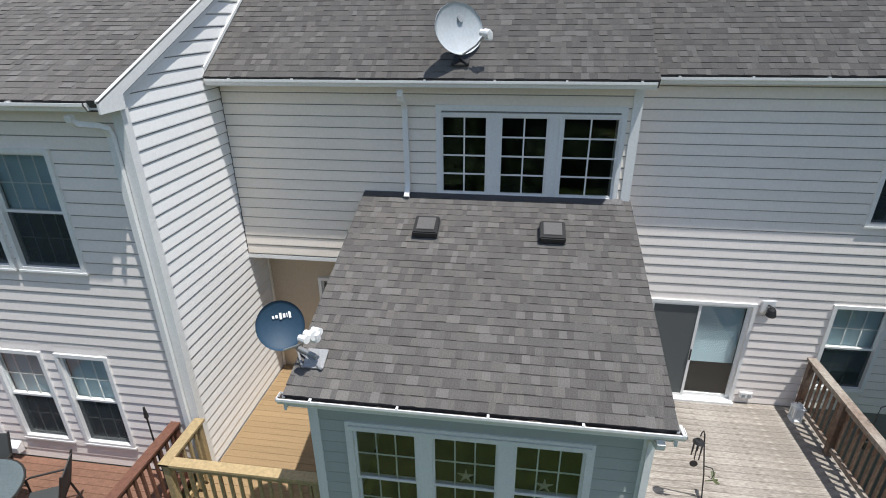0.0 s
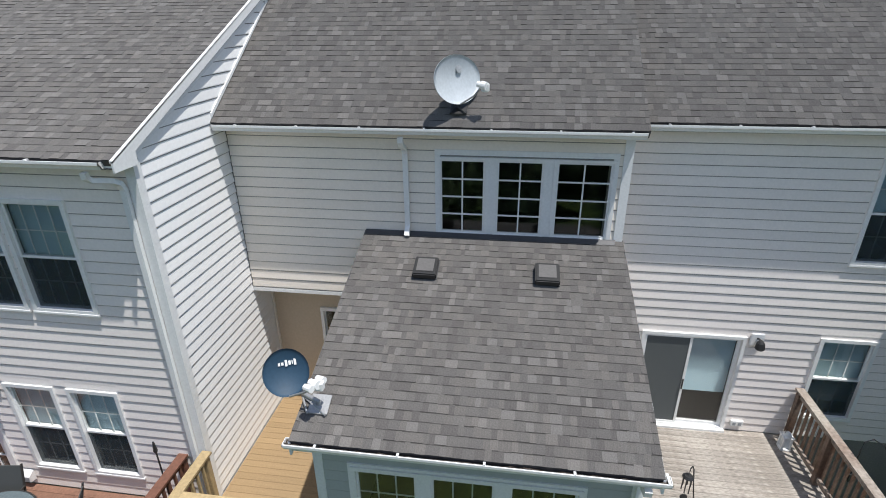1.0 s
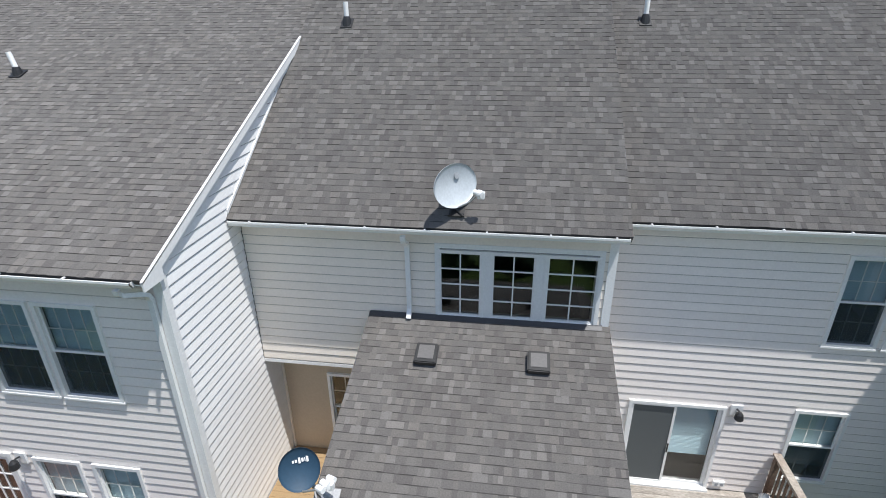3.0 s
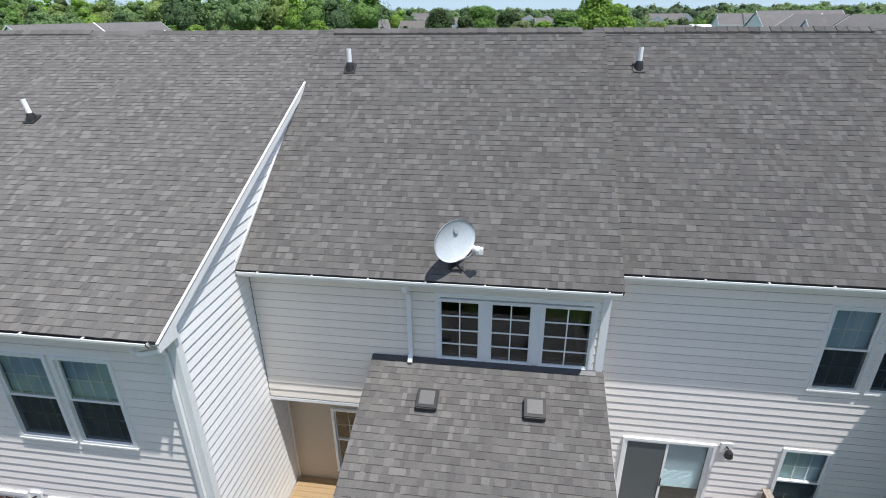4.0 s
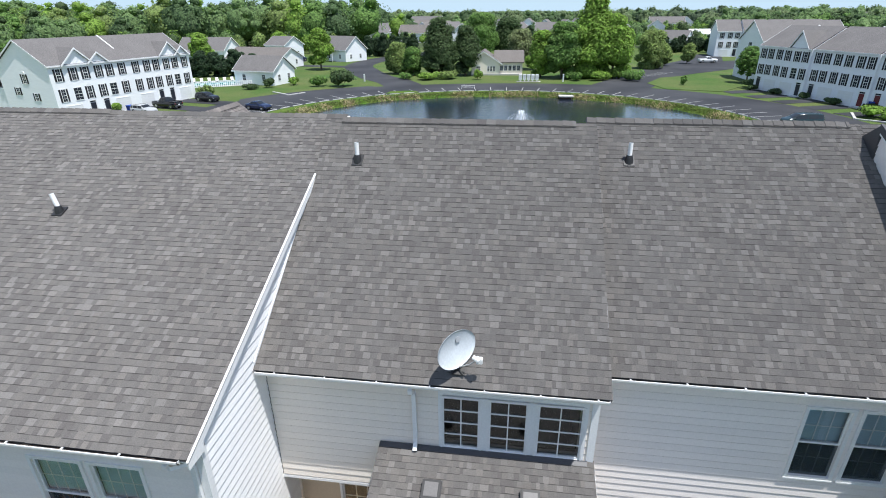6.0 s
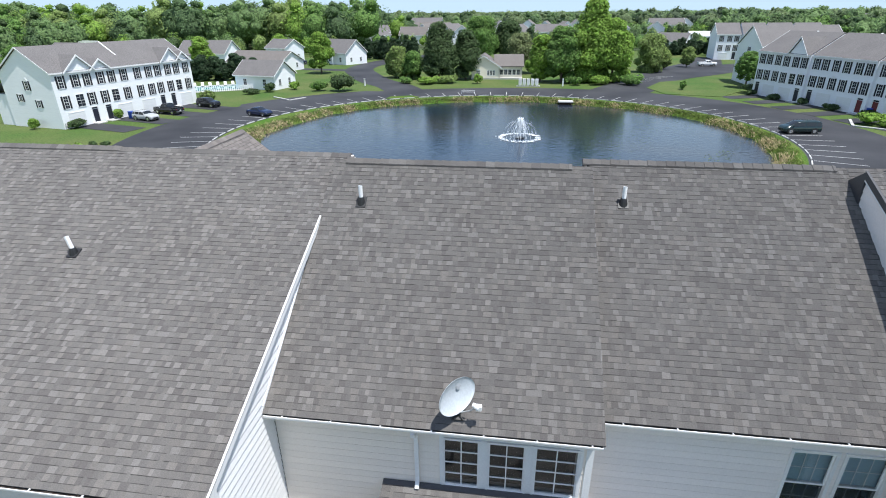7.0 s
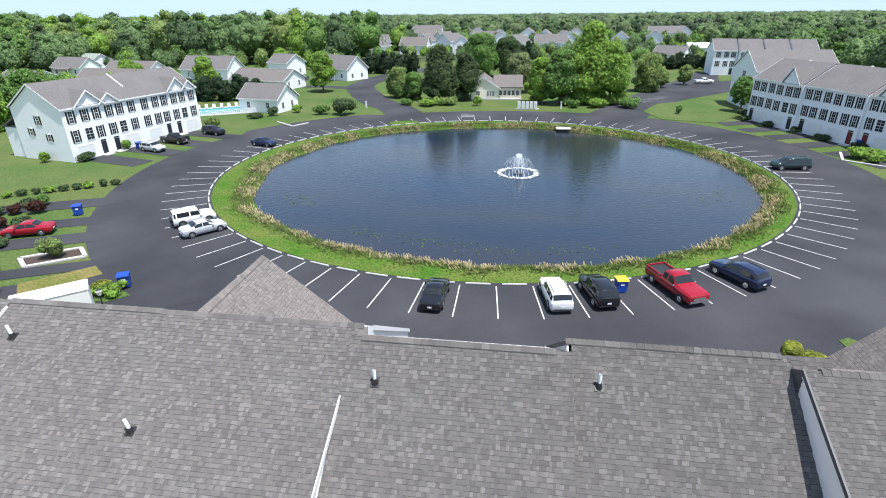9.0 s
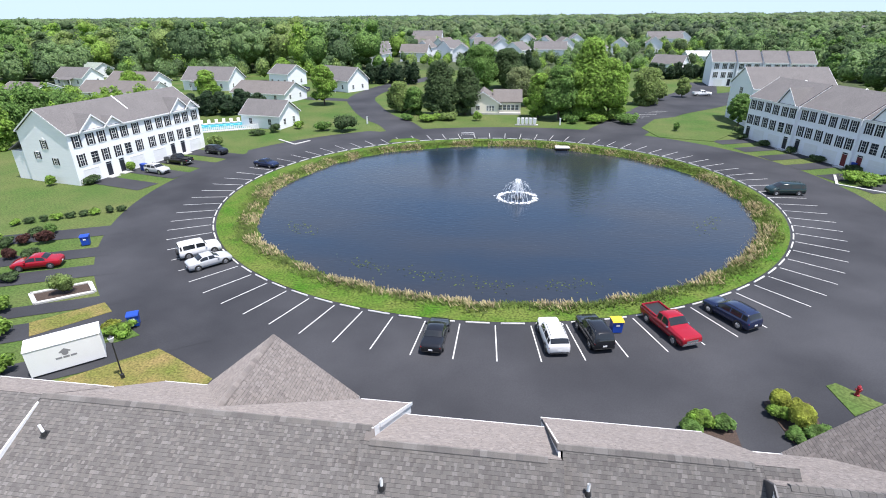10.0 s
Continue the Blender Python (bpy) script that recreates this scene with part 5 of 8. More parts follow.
A1 = 79.0
u1 = Vector((math.cos(radians(A1)), math.sin(radians(A1)), 0))
WL = 6.42
for k, (gab, dr) in enumerate(((((4.3, 2.3, 9.6),), "door_dark"), (((1.2, 1.6, 8.85),), "door_dark"), (None, "door_dark"), (((1.9, 2.2, 9.6), (4.6, 1.5, 8.85)), "door_dark"))):
    p = Vector((-62.9, 66.75, GROUND)) + u1 * WL * k
    h = row_house(p, A1, WL, 10.0, 7.6, 10.8, "white three-storey townhouse with black shutters and a garage", "white townhouse row", gab, dr, k == 0, k == 3, flip=k % 2 == 1, step=k == 1)
    if k == 0:
        for yy, z, hh in ((5.0, 5.2, 1.2), (7.0, 3.6, 0.95), (3.6, 2.9, 0.95)):
            far_window(h, -yy, z, 0.62, hh, 0.0, True, z > 5, "left")
        part("lean_to", box(0.3, WL, 10.0, 13.0, 0, 4.4), M["siding_far"], h)
        part("lean_to_roof", prism([(0.1, 9.95, 6.0), (0.1, 13.3, 4.35), (0.1, 13.3, 4.5), (0.1, 9.95, 6.2)], (WL, 0, 0)), M["roof_far"], h)

A2 = -70.2
u2 = Vector((math.cos(radians(A2)), math.sin(radians(A2)), 0))
WR = 5.9
for k, (gab, dr) in enumerate(((None, "door_dark"), (((3.4, 1.9, 10.4),), "door_dark"), (None, "door_dark"), (None, "door_red"), (((3.2, 1.9, 10.4),), "door_red"), (None, "door_dark"))):
    p = Vector((44.3, 110.9, GROUND)) + u2 * WR * k + Vector((u2.y, -u2.x, 0)) * (0.5 if k % 2 else 0)
    row_house(p, A2, WR, 11.0, 7.75, 11.0, "grey-white three-storey townhouse with black shutters and a garage", "grey-white townhouse row", gab, dr, k == 0, k == 5, wall="siding_pale", flip=k % 2 == 0, step=k in (0, 2))
# the row behind it, gable end towards the pond
for k in range(2):
    h = row_house((48.5 + 8 * k, 121.0, GROUND), 0, 8.0, 13.0, 7.9, 11.6, "white gable-ended townhouse behind the nearer row", "townhouses behind", None, "door_dark", k == 0, k == 1)
    if k == 0:
        far_window(h, -6.5, 6.0, 0.8, 1.4, 0.0, True, False, "left")
        far_window(h, -3.4, 3.2, 0.8, 1.4, 0.0, True, False, "left")
for k in range(4):
    row_house((62.0 + 7 * k, 191.0 - 2.0 * k, GROUND), -6, 7.0, 11.0, 7.6, 10.8, "distant pale townhouse with rows of windows", "far townhouses", None, "door_dark", k == 0, k == 3, wall="siding_pale", flip=k % 2 == 1)


def bungalow(at, turn, w, d, eave, ridge, label, wall="siding_far", windows=3, porch=False, roof="roof_far", group="bungalows"):
    h = thing("bungalow", label, "house", at, group, turn=turn)
    part("wall", box(-w / 2, w / 2, -d / 2, -d / 2 + 0.2, 0, eave), M[wall], h)
    part("wall", box(-w / 2, w / 2, d / 2 - 0.2, d / 2, 0, eave), M[wall], h)
    for x in (-w / 2, w / 2 - 0.2):
        part("gable_wall", prism([(x, -d / 2 + 0.2, 0), (x, d / 2 - 0.2, 0), (x, d / 2 - 0.2, eave), (x, 0, ridge - 0.1), (x, -d / 2 + 0.2, eave)], (0.2, 0, 0)), M[wall], h)
    gable_roof(h, -w / 2, w / 2, -d / 2, d / 2, eave, ridge, 0.35, roof)
    for i in range(windows):
        far_window(h, -w / 2 + w * (i + 0.5) / windows, 0.9, 0.8, 1.2, -d / 2, False)
    for yy in (-d / 4, d / 5):
        far_window(h, yy, 0.9, 0.75, 1.15, -w / 2, False, False, "right")
    if porch:
        part("porch_roof", prism([(-w / 4, -d / 2, eave - 0.1), (-w / 4, -d / 2 - 2.2, eave - 0.7), (-w / 4, -d / 2 - 2.2, eave - 0.55), (-w / 4, -d / 2, eave + 0.1)], (w / 2, 0, 0)), M[roof], h)
        for x in (-w / 4 + 0.1, 0, w / 4 - 0.2):
            part("porch_post", box(x, x + 0.14, -d / 2 - 2.1, -d / 2 - 1.96, 0, eave - 0.68), M["trim"], h)
    return h


G = GROUND
bungalow((-57.5, 174.0, G), -30, 15, 9, 3.6, 7.2, "white bungalow with a grey roof beside a lawn", porch=True)
bungalow((-102.0, 173.0, G), -4, 17, 10, 3.4, 7.0, "white bungalow behind the pool trees", porch=True)
bungalow((-159.0, 180.0, G), -8, 13, 9, 3.0, 6.0, "white bungalow among trees", porch=True)
bungalow((-150.0, 150.0, G), -10, 15, 9, 2.4, 4.4, "low bungalow with a brown-grey roof", roof="roof_brown")
bungalow((-128.0, 170.0, G), -8, 18, 10, 2.6, 5.6, "low white bungalow with a sun porch", roof="roof_brown", porch=True)
bungalow((-72.0, 150.5, G), -12, 18, 11, 2.6, 5.2, "bungalow with a broad grey-brown roof", roof="roof_brown")
bungalow((-81.0, 185.0, G), -22, 9, 9, 4.2, 6.8, "two-storey pale house with a front gable", "siding_pale")
bungalow((-118.0, 150.0, G), -6, 26, 9, 2.2, 5.0, "long low house with a brown-grey roof", roof="roof_brown")
bungalow((-175.0, 205.0, G), -15, 16, 9, 3.2, 5.6, "pale green-roofed house at the wood's edge", roof="roof_green")
bungalow((-78.0, 300.0, G), 30, 12, 10, 5.4, 8.8, "distant pale two-storey house", "siding_pale")
bungalow((-54.0, 285.0, G), -5, 14, 10, 4.6, 8.2, "distant pale house with a grey roof", "siding_pale", roof="roof_brown")
bungalow((-38.0, 304.0, G), 55, 12, 10, 5.6, 9.2, "distant two-storey house with gables", "siding_pale")
bungalow((-22.0, 345.0, G), 4, 13, 10, 5.6, 9.0, "distant house with a grey roof", "siding_far")
bungalow((-2.0, 290.0, G), 66, 12, 10, 5.4, 9.0, "distant white two-storey house", "siding_far")
bungalow((15.0, 296.0, G), -4, 16, 10, 5.4, 8.8, "distant two-storey house with a porch", "siding_pale")
bungalow((40.0, 312.0, G), 70, 12, 10, 5.0, 8.6, "distant house partly behind trees", "siding_far")
bungalow((60.0, 235.0, G), -35, 12, 8, 3.6, 6.6, "white-walled house behind the big tree", "siding_far")
bungalow((82.0, 268.0, G), 0, 15, 9, 4.2, 6.0, "low white-roofed shed far off", "siding_far", 3, roof="trim")
bungalow((-66.0, 390.0, G), 0, 22, 12, 7, 11.5, "far pale house among trees", "siding_pale")
bungalow((95.0, 400.0, G), 0, 22, 12, 6, 10, "far pale house among trees", "siding_pale")
bungalow((250.0, 455.0, G), -20, 24, 14, 7, 11.5, "far pale house at the wood's edge", "siding_pale")
bungalow((280.0, 440.0, G), 10, 20, 14, 6, 10, "far pale house at the wood's edge", "siding_far")

for k, (x, y, t, w, e) in enumerate(((-68, 262, 78, 11, 5.4), (-30, 285, 95, 11, 5.4), (-46, 335, 62, 12, 5.8), (-12, 322, -82, 12, 5.8), (24, 330, 100, 12, 6.2), (-60, 350, 10, 13, 6.0), (56, 335, 78, 12, 5.6), (78, 350, -100, 13, 5.6), (4, 378, 84, 13, 6.6), (-30, 385, -76, 13, 6.6), (14, 348, 80, 11, 6.2), (-52, 305, 82, 12, 5.8), (34, 372, -86, 12, 6.4), (-80, 372, 88, 13, 6.4), (108, 405, 84, 14, 6.6), (-14, 360, 98, 12, 6.4))):
    bungalow((x, y, G), t, w, 9, e, e + 3.4, "distant pale two-storey house among garden trees", "siding_pale" if k % 2 else "siding_far", roof="roof_brown" if k % 3 else "roof_far", group="distant houses")

# cream house across the pond, with an arched window and a lower wing
hc = thing("bungalow", "cream bungalow with an arched window and a brown roof", "house", (-5.0, 134.5, G), "bungalows", turn=2)
part("gable_wall", prism([(-6.2, -2.8, 0), (0.4, -2.8, 0), (0.4, -2.8, 2.8), (-3.4, -2.8, 5.2), (-6.2, -2.8, 3.4)], (0, 0.2, 0)), M["siding_cream"], hc)
part("wall", box(0.4, 5.8, -1.9, -1.7, 0, 3.0), M["siding_cream"], hc)
for x in (-6.2, 5.6):
    part("wall", box(x, x + 0.2, -2.6 if x < 0 else -1.7, 8.0, 0, 3.0), M["siding_cream"], hc)
for s, xa, za in ((-1, -6.7, 3.1), (1, 1.2, 2.35)):
    part("roof", prism([(xa, -3.1, za), (-3.4, -3.1, 5.3), (-3.4, -3.1, 5.5), (xa, -3.1, za + 0.2)], (0, 9.0, 0)), M["roof_brown"], hc)
    part("rake_board", prism([(xa, -3.16, za - 0.12), (-3.4, -3.16, 5.15), (-3.4, -3.16, 5.42), (xa, -3.16, za + 0.15)], (0, 0.05, 0)), M["trim"], hc)
part("roof", prism([(-1.0, -2.3, 2.75), (-1.0, 2.6, 5.1), (-1.0, 2.6, 5.3), (-1.0, -2.3, 2.95)], (7.2, 0, 0)), M["roof_brown"], hc)
part("roof", prism([(-1.0, 8.3, 2.7), (-1.0, 2.6, 5.1), (-1.0, 2.6, 5.3), (-1.0, 8.3, 2.9)], (7.2, 0, 0)), M["roof_brown"], hc)
far_window(hc, -4.6, 1.1, 0.9, 0.9, -2.8, False, True)
for x in (-2.2, -1.55, -0.9):
    far_window(hc, x, 0.9, 0.45, 1.1, -2.8, False)
for x in (0.9, 1.9, 2.9, 3.9, 4.9):
    far_window(hc, x, 1.0, 0.7, 1.1, -1.9, False)
part("base_wall", box(-6.25, 5.85, -2.9, -1.65, -0.02, 0.35), M["concrete"], hc)

# pool house, pool and its fence
ph = bungalow((-54.6, 113.5, G), -12, 10.0, 7.5, 3.0, 5.6, "white pool house with a broad grey roof", windows=2, group="pool buildings", porch=False)
pool = thing("swimming_pool", "bright turquoise pool in a white deck", "pool", (-65.5, 110.5, G), turn=30)
part("deck", box(-8, 8, -5.5, 5.5, 0.0, 0.06), M["concrete"], pool)
part("coping", bar_frame(-6.4, 6.4, -3.7, 3.7, 0.35, 0.06, 0.12), M["white_paint"], pool).matrix_basis = pose(0, 0, 0.18, 90, 0, 0)
part("water", box(-6.1, 6.1, -3.4, 3.4, 0.06, 0.075), M["pool_water"], pool)
fence = thing("pool_fence", "white picket fence along the pool deck", "fence", (-65.5, 110.5, G), turn=30)
for k in range(40):
    part("picket", box(-7.9 + 0.4 * k, -7.72 + 0.4 * k, -5.6, -5.56, 0, 1.1), M["trim"], fence)
part("rail", box(-7.9, 7.9, -5.56, -5.52, 0.85, 0.95), M["trim"], fence)
for k in range(9):
    lounger = thing("pool_lounger", "white sun lounger on the pool deck", "lounger", tuple(Vector((-65.5, 110.5, G + 0.06)) + Matrix.Rotation(radians(30), 3, "Z") @ Vector((-7 + 1.6 * k, 4.5, 0))), "pool loungers", turn=30)
    part("seat", box(-0.3, 0.3, -0.9, 0.3, 0.25, 0.33), M["trim"], lounger)
    part("backrest", prism([(-0.3, 0.3, 0.25), (-0.3, 0.9, 0.7), (-0.3, 0.9, 0.78), (-0.3, 0.3, 0.33)], (0.6, 0, 0)), M["trim"], lounger)
    for x in (-0.25, 0.2):
        part("leg", box(x, x + 0.05, -0.8, -0.75, 0, 0.25), M["trim"], lounger)
        part("leg", box(x, x + 0.05, 0.2, 0.25, 0, 0.25), M["trim"], lounger)

# ---------------- trees, shrubs, woods ----------------
ICO = bmesh.new()
bmesh.ops.create_icosphere(ICO, subdivisions=1, radius=1.0)
ICO_V = np.array([v.co[:] for v in ICO.verts])
ICO_F = np.array([[v.index for v in f.verts] for f in ICO.faces])
ICO.free()


def leaf_cloud(rng, blobs, count, size, hearts=99):
    """Leaf clumps as small folded cards on the skins of many lobes, over a dense uneven heart in each lobe.
    blobs: rows of x, y, z, rx, ry, rz."""
    b = np.array(blobs, float)
    vol = (b[:, 3] * b[:, 4] + b[:, 4] * b[:, 5] + b[:, 3] * b[:, 5])
    pick = rng.choice(len(b), count, p=vol / vol.sum())
    d = rng.normal(size=(count, 3))
    d /= np.linalg.norm(d, axis=1)[:, None]
    d[:, 2] = np.where(d[:, 2] < -0.35, -d[:, 2], d[:, 2])
    rad = rng.uniform(0.84, 1.1, count)
    p = b[pick, :3] + d * b[pick, 3:] * rad[:, None]
    nrm = d + rng.normal(scale=0.3, size=(count, 3))
    nrm[:, 2] += 0.3
    nrm /= np.linalg.norm(nrm, axis=1)[:, None]
    t = np.cross(nrm, rng.normal(size=(count, 3)))
    t /= np.linalg.norm(t, axis=1)[:, None]
    s = np.cross(nrm, t)
    w = (size * rng.uniform(0.5, 1.2, count))[:, None]
    fold = nrm * w * 0.2
    verts = [np.stack([p - t * w, p - s * w * 0.7 + fold, p + t * w, p + s * w * 0.7 + fold], 1).reshape(-1, 3)]
    faces = np.arange(count * 4).reshape(-1, 4).tolist()
    k = count * 4
    for row in b[:hearts]:
        wob = rng.uniform(0.72, 0.97, len(ICO_V))[:, None]
        verts.append(row[:3] + ICO_V * row[3:] * wob)
        faces += (ICO_F + k).tolist()
        k += len(ICO_V)
    return np.concatenate(verts), faces


def lobes(rng, h, r, base, n, shape, body=0.86):
    """Lobes that make up a crown: a broad round one, a tall one, or a cone."""
    out = []
    if shape != "cone":
        mid = 0.5 * (h + base)
        out = [(0, 0, mid, r * 0.95 * body, r * 0.95 * body, 0.47 * (h - base) * (0.4 + 0.6 * body)), (0.15 * r, -0.1 * r, mid - 0.1 * h, r * 1.05 * body, r * 1.03 * body, 0.33 * (h - base))]
    for _ in range(n):
        t = rng.uniform(0, 1)
        z = base + (h - base) * t
        if shape == "cone":
            rr = r * (1.02 - t)
        elif shape == "tall":
            rr = r * math.sin(math.pi * min(0.97, 0.18 + 0.8 * t)) ** 0.7
        else:
            rr = r * math.sin(math.pi * min(0.96, 0.24 + 0.74 * t)) ** 0.6
        a = rng.uniform(0, 2 * math.pi)
        q = rr * rng.uniform(0.35, 0.78)
        s = max(0.35, (0.22 if shape == "cone" else 0.31) * r * rng.uniform(0.75, 1.3))
        out.append((q * math.cos(a), q * math.sin(a), min(z, h - s * 0.8), s, s, s * rng.uniform(0.7, 1.0)))
    return out


def tree(at, h, r, leaf, label, seed, base=0.22, shape="round", count=4200, size=0.3, group="trees round the pond"):
    rng = np.random.default_rng(seed)
    tr = thing("tree", label, "tree", (at[0], at[1], GROUND), group)
    rad = 0.02 * h + 0.04
    lean = rng.normal(scale=0.02 * h, size=2)
    trunk = [(0, 0, -0.1), (lean[0] * 0.3, lean[1] * 0.3, h * 0.3), (lean[0], lean[1], h * 0.62), (lean[0] * 1.2, lean[1] * 1.2, h * 0.85)]
    bm = tube(trunk, [rad, rad * 0.75, rad * 0.45, rad * 0.15], 8)
    for k in range(7):
        a, z = rng.uniform(0, 6.28), h * rng.uniform(0.22, 0.6)
        q = r * rng.uniform(0.5, 0.8)
        tube([(lean[0] * z / h, lean[1] * z / h, z), (0.5 * q * math.cos(a), 0.5 * q * math.sin(a), z + 0.10 * h), (q * math.cos(a), q * math.sin(a), z + 0.2 * h)], [rad * 0.4, rad * 0.25, rad * 0.06], 5, bm)
    part("trunk", bm, M["bark"], tr)
    bl = lobes(rng, h, r, base * h, int(34 if shape != "cone" else 34), shape, 0.74)
    v, f = leaf_cloud(rng, bl, int(count * 2.7), size * 0.70)
    tagged(from_arrays("crown", v, f, M[leaf], tr, smooth=True), kind="stuff")
    return tr


def shrub(at, h, r, leaf, label, seed, count=900, size=0.13, group="shrubs", z=None):
    rng = np.random.default_rng(seed)
    sh = thing("shrub", label, "shrub", (at[0], at[1], GROUND if z is None else z), group)
    for k in range(5):
        a = rng.uniform(0, 6.28)
        part("stem", tube([(0, 0, 0), (r * 0.5 * math.cos(a), r * 0.5 * math.sin(a), h * 0.6)], [0.03, 0.012], 5), M["bark"], sh)
    if "globe" in label:
        bl = [(0, 0, 0.52 * h, r * 0.9, r * 0.9, 0.46 * h)] + [(0.3 * r * math.cos(k), 0.3 * r * math.sin(k), h * 0.5, r * 0.68, r * 0.68, 0.42 * h) for k in range(0, 6, 2)]
        count, size = count * 3, size * 0.8
    else:
        bl = [(rng.normal(scale=0.35 * r), rng.normal(scale=0.35 * r), h * rng.uniform(0.35, 0.62), r * 0.55, r * 0.55, h * 0.38) for _ in range(9)]
    v, f = leaf_cloud(rng, bl, count, size)
    tagged(from_arrays("foliage", v, f, M[leaf], sh), kind="stuff")
    return sh


for k, (x, y, h, r, leaf, label, base, shape, count, size) in enumerate((
        (-52.7, 143.0, 10.2, 3.9, "leaf_bright", "bright green round-crowned tree on a lawn", 0.2, "tall", 3800, 0.34),
        (-18.5, 128.5, 12.6, 4.6, "leaf_dark", "dark conifer-green tree across the pond", 0.05, "tall", 4500, 0.34),
        (-12.5, 131.0, 11.0, 3.8, "leaf_dark", "dark dense tree across the pond", 0.05, "tall", 3800, 0.34),
        (16.2, 129.5, 17.0, 6.3, "leaf_bright", "large bright green tree with a broad crown", 0.03, "tall", 9000, 0.42),
        (9.6, 126.5, 11.5, 4.6, "leaf_mid", "full green tree beside a larger one", 0.04, "round", 5000, 0.36),
        (20.8, 127.5, 13.2, 4.2, "leaf_bright", "bright green tree beside a larger one", 0.04, "round", 5000, 0.36),
        (5.0, 128.5, 9.8, 3.6, "leaf_bright", "bright green tree by the cream house", 0.04, "tall", 3200, 0.34),
        (-97.0, 86.0, 8.5, 4.2, "leaf_bright", "bright green tree behind the white row's gable", 0.03, "round", 3000, 0.4),
        (-102.5, 93.5, 9.5, 4.6, "leaf_mid", "green tree behind the white row's gable", 0.03, "round", 3000, 0.4),
        (-107.0, 85.0, 9.0, 4.6, "leaf_bright", "bright green tree behind the white row's gable", 0.03, "round", 3000, 0.4),
        (-104.0, 103.0, 9.0, 4.4, "leaf_mid", "green tree behind the white row's gable", 0.03, "round", 3000, 0.4),
        (33.6, 150.0, 9.4, 4.4, "leaf_light", "light green tree by the side road", 0.03, "tall", 3600, 0.36),
        (46.3, 119.5, 7.0, 2.5, "leaf_mid", "small round street tree on a green island", 0.25, "round", 2400, 0.26),
        (-82.5, 136.0, 9.6, 3.4, "leaf_bright", "upright bright green tree behind the pool", 0.1, "tall", 3000, 0.34),
        (-29.5, 134.0, 7.2, 3.6, "leaf_light", "light green spreading tree by the side road", 0.05, "round", 2800, 0.3),
        (-25.0, 131.0, 6.2, 3.0, "leaf_mid", "green shrubby tree by the side road", 0.03, "round", 2400, 0.3),
        (0.5, 146.0, 9.6, 4.6, "leaf_willow", "pale grey-green willow behind the cream house", 0.05, "round", 3400, 0.36),
        (46.7, 164.5, 5.4, 2.2, "leaf_light", "slim light green roadside tree", 0.15, "tall", 1500, 0.28),
        (39.0, 158.0, 5.0, 2.0, "leaf_light", "slim light green roadside tree", 0.12, "tall", 1400, 0.28),
        (-123.0, 160.0, 6.8, 4.0, "leaf_bright", "round green tree among bungalows", 0.1, "round", 2600, 0.34),
        (-13.0, 176.0, 13.6, 6.5, "leaf_mid", "tall green tree behind the near trees", 0.05, "round", 4000, 0.45),
        (-4.0, 182.0, 12.0, 6.0, "leaf_dark", "tall dark tree behind the cream house", 0.05, "round", 3600, 0.45),
        (-88.0, 196.0, 8.0, 4.5, "leaf_bright", "bright tree beside a two-storey house", 0.05, "round", 2400, 0.4))):
    tree((x, y), h, r, leaf, label, 100 + k, base, shape, count, size)


def conifer_row(points, h, label, seed):
    """Dark conifers that stand in a close row, each a tree of its own."""
    for k, (x, y) in enumerate(points):
        tree((x, y), h * (0.85 + 0.3 * ((k * 37 + seed) % 10) / 10), 2.3, "leaf_conifer", label, seed * 50 + k, 0.01, "tall", 900, 0.34, "dark conifer row")


conifer_row([(-80 + 2.3 * k, 123.5 + 0.35 * k + (k % 2) * 1.2) for k in range(8)], 5.6, "dark conifer in the screen behind the pool", 3)
conifer_row([(-52 + 2.6 * k, 189 + (k % 2) * 1.5) for k in range(7)], 7.0, "dark conifer behind a lawn", 4)
conifer_row([(-22 + 2.8 * k, 232 + (k % 2) * 2) for k in range(10)], 8.0, "dark conifer in a distant row", 5)
conifer_row([(48 + 3.0 * k, 210 + (k % 2) * 2) for k in range(9)], 5.5, "dark conifer in a distant hedge", 6)

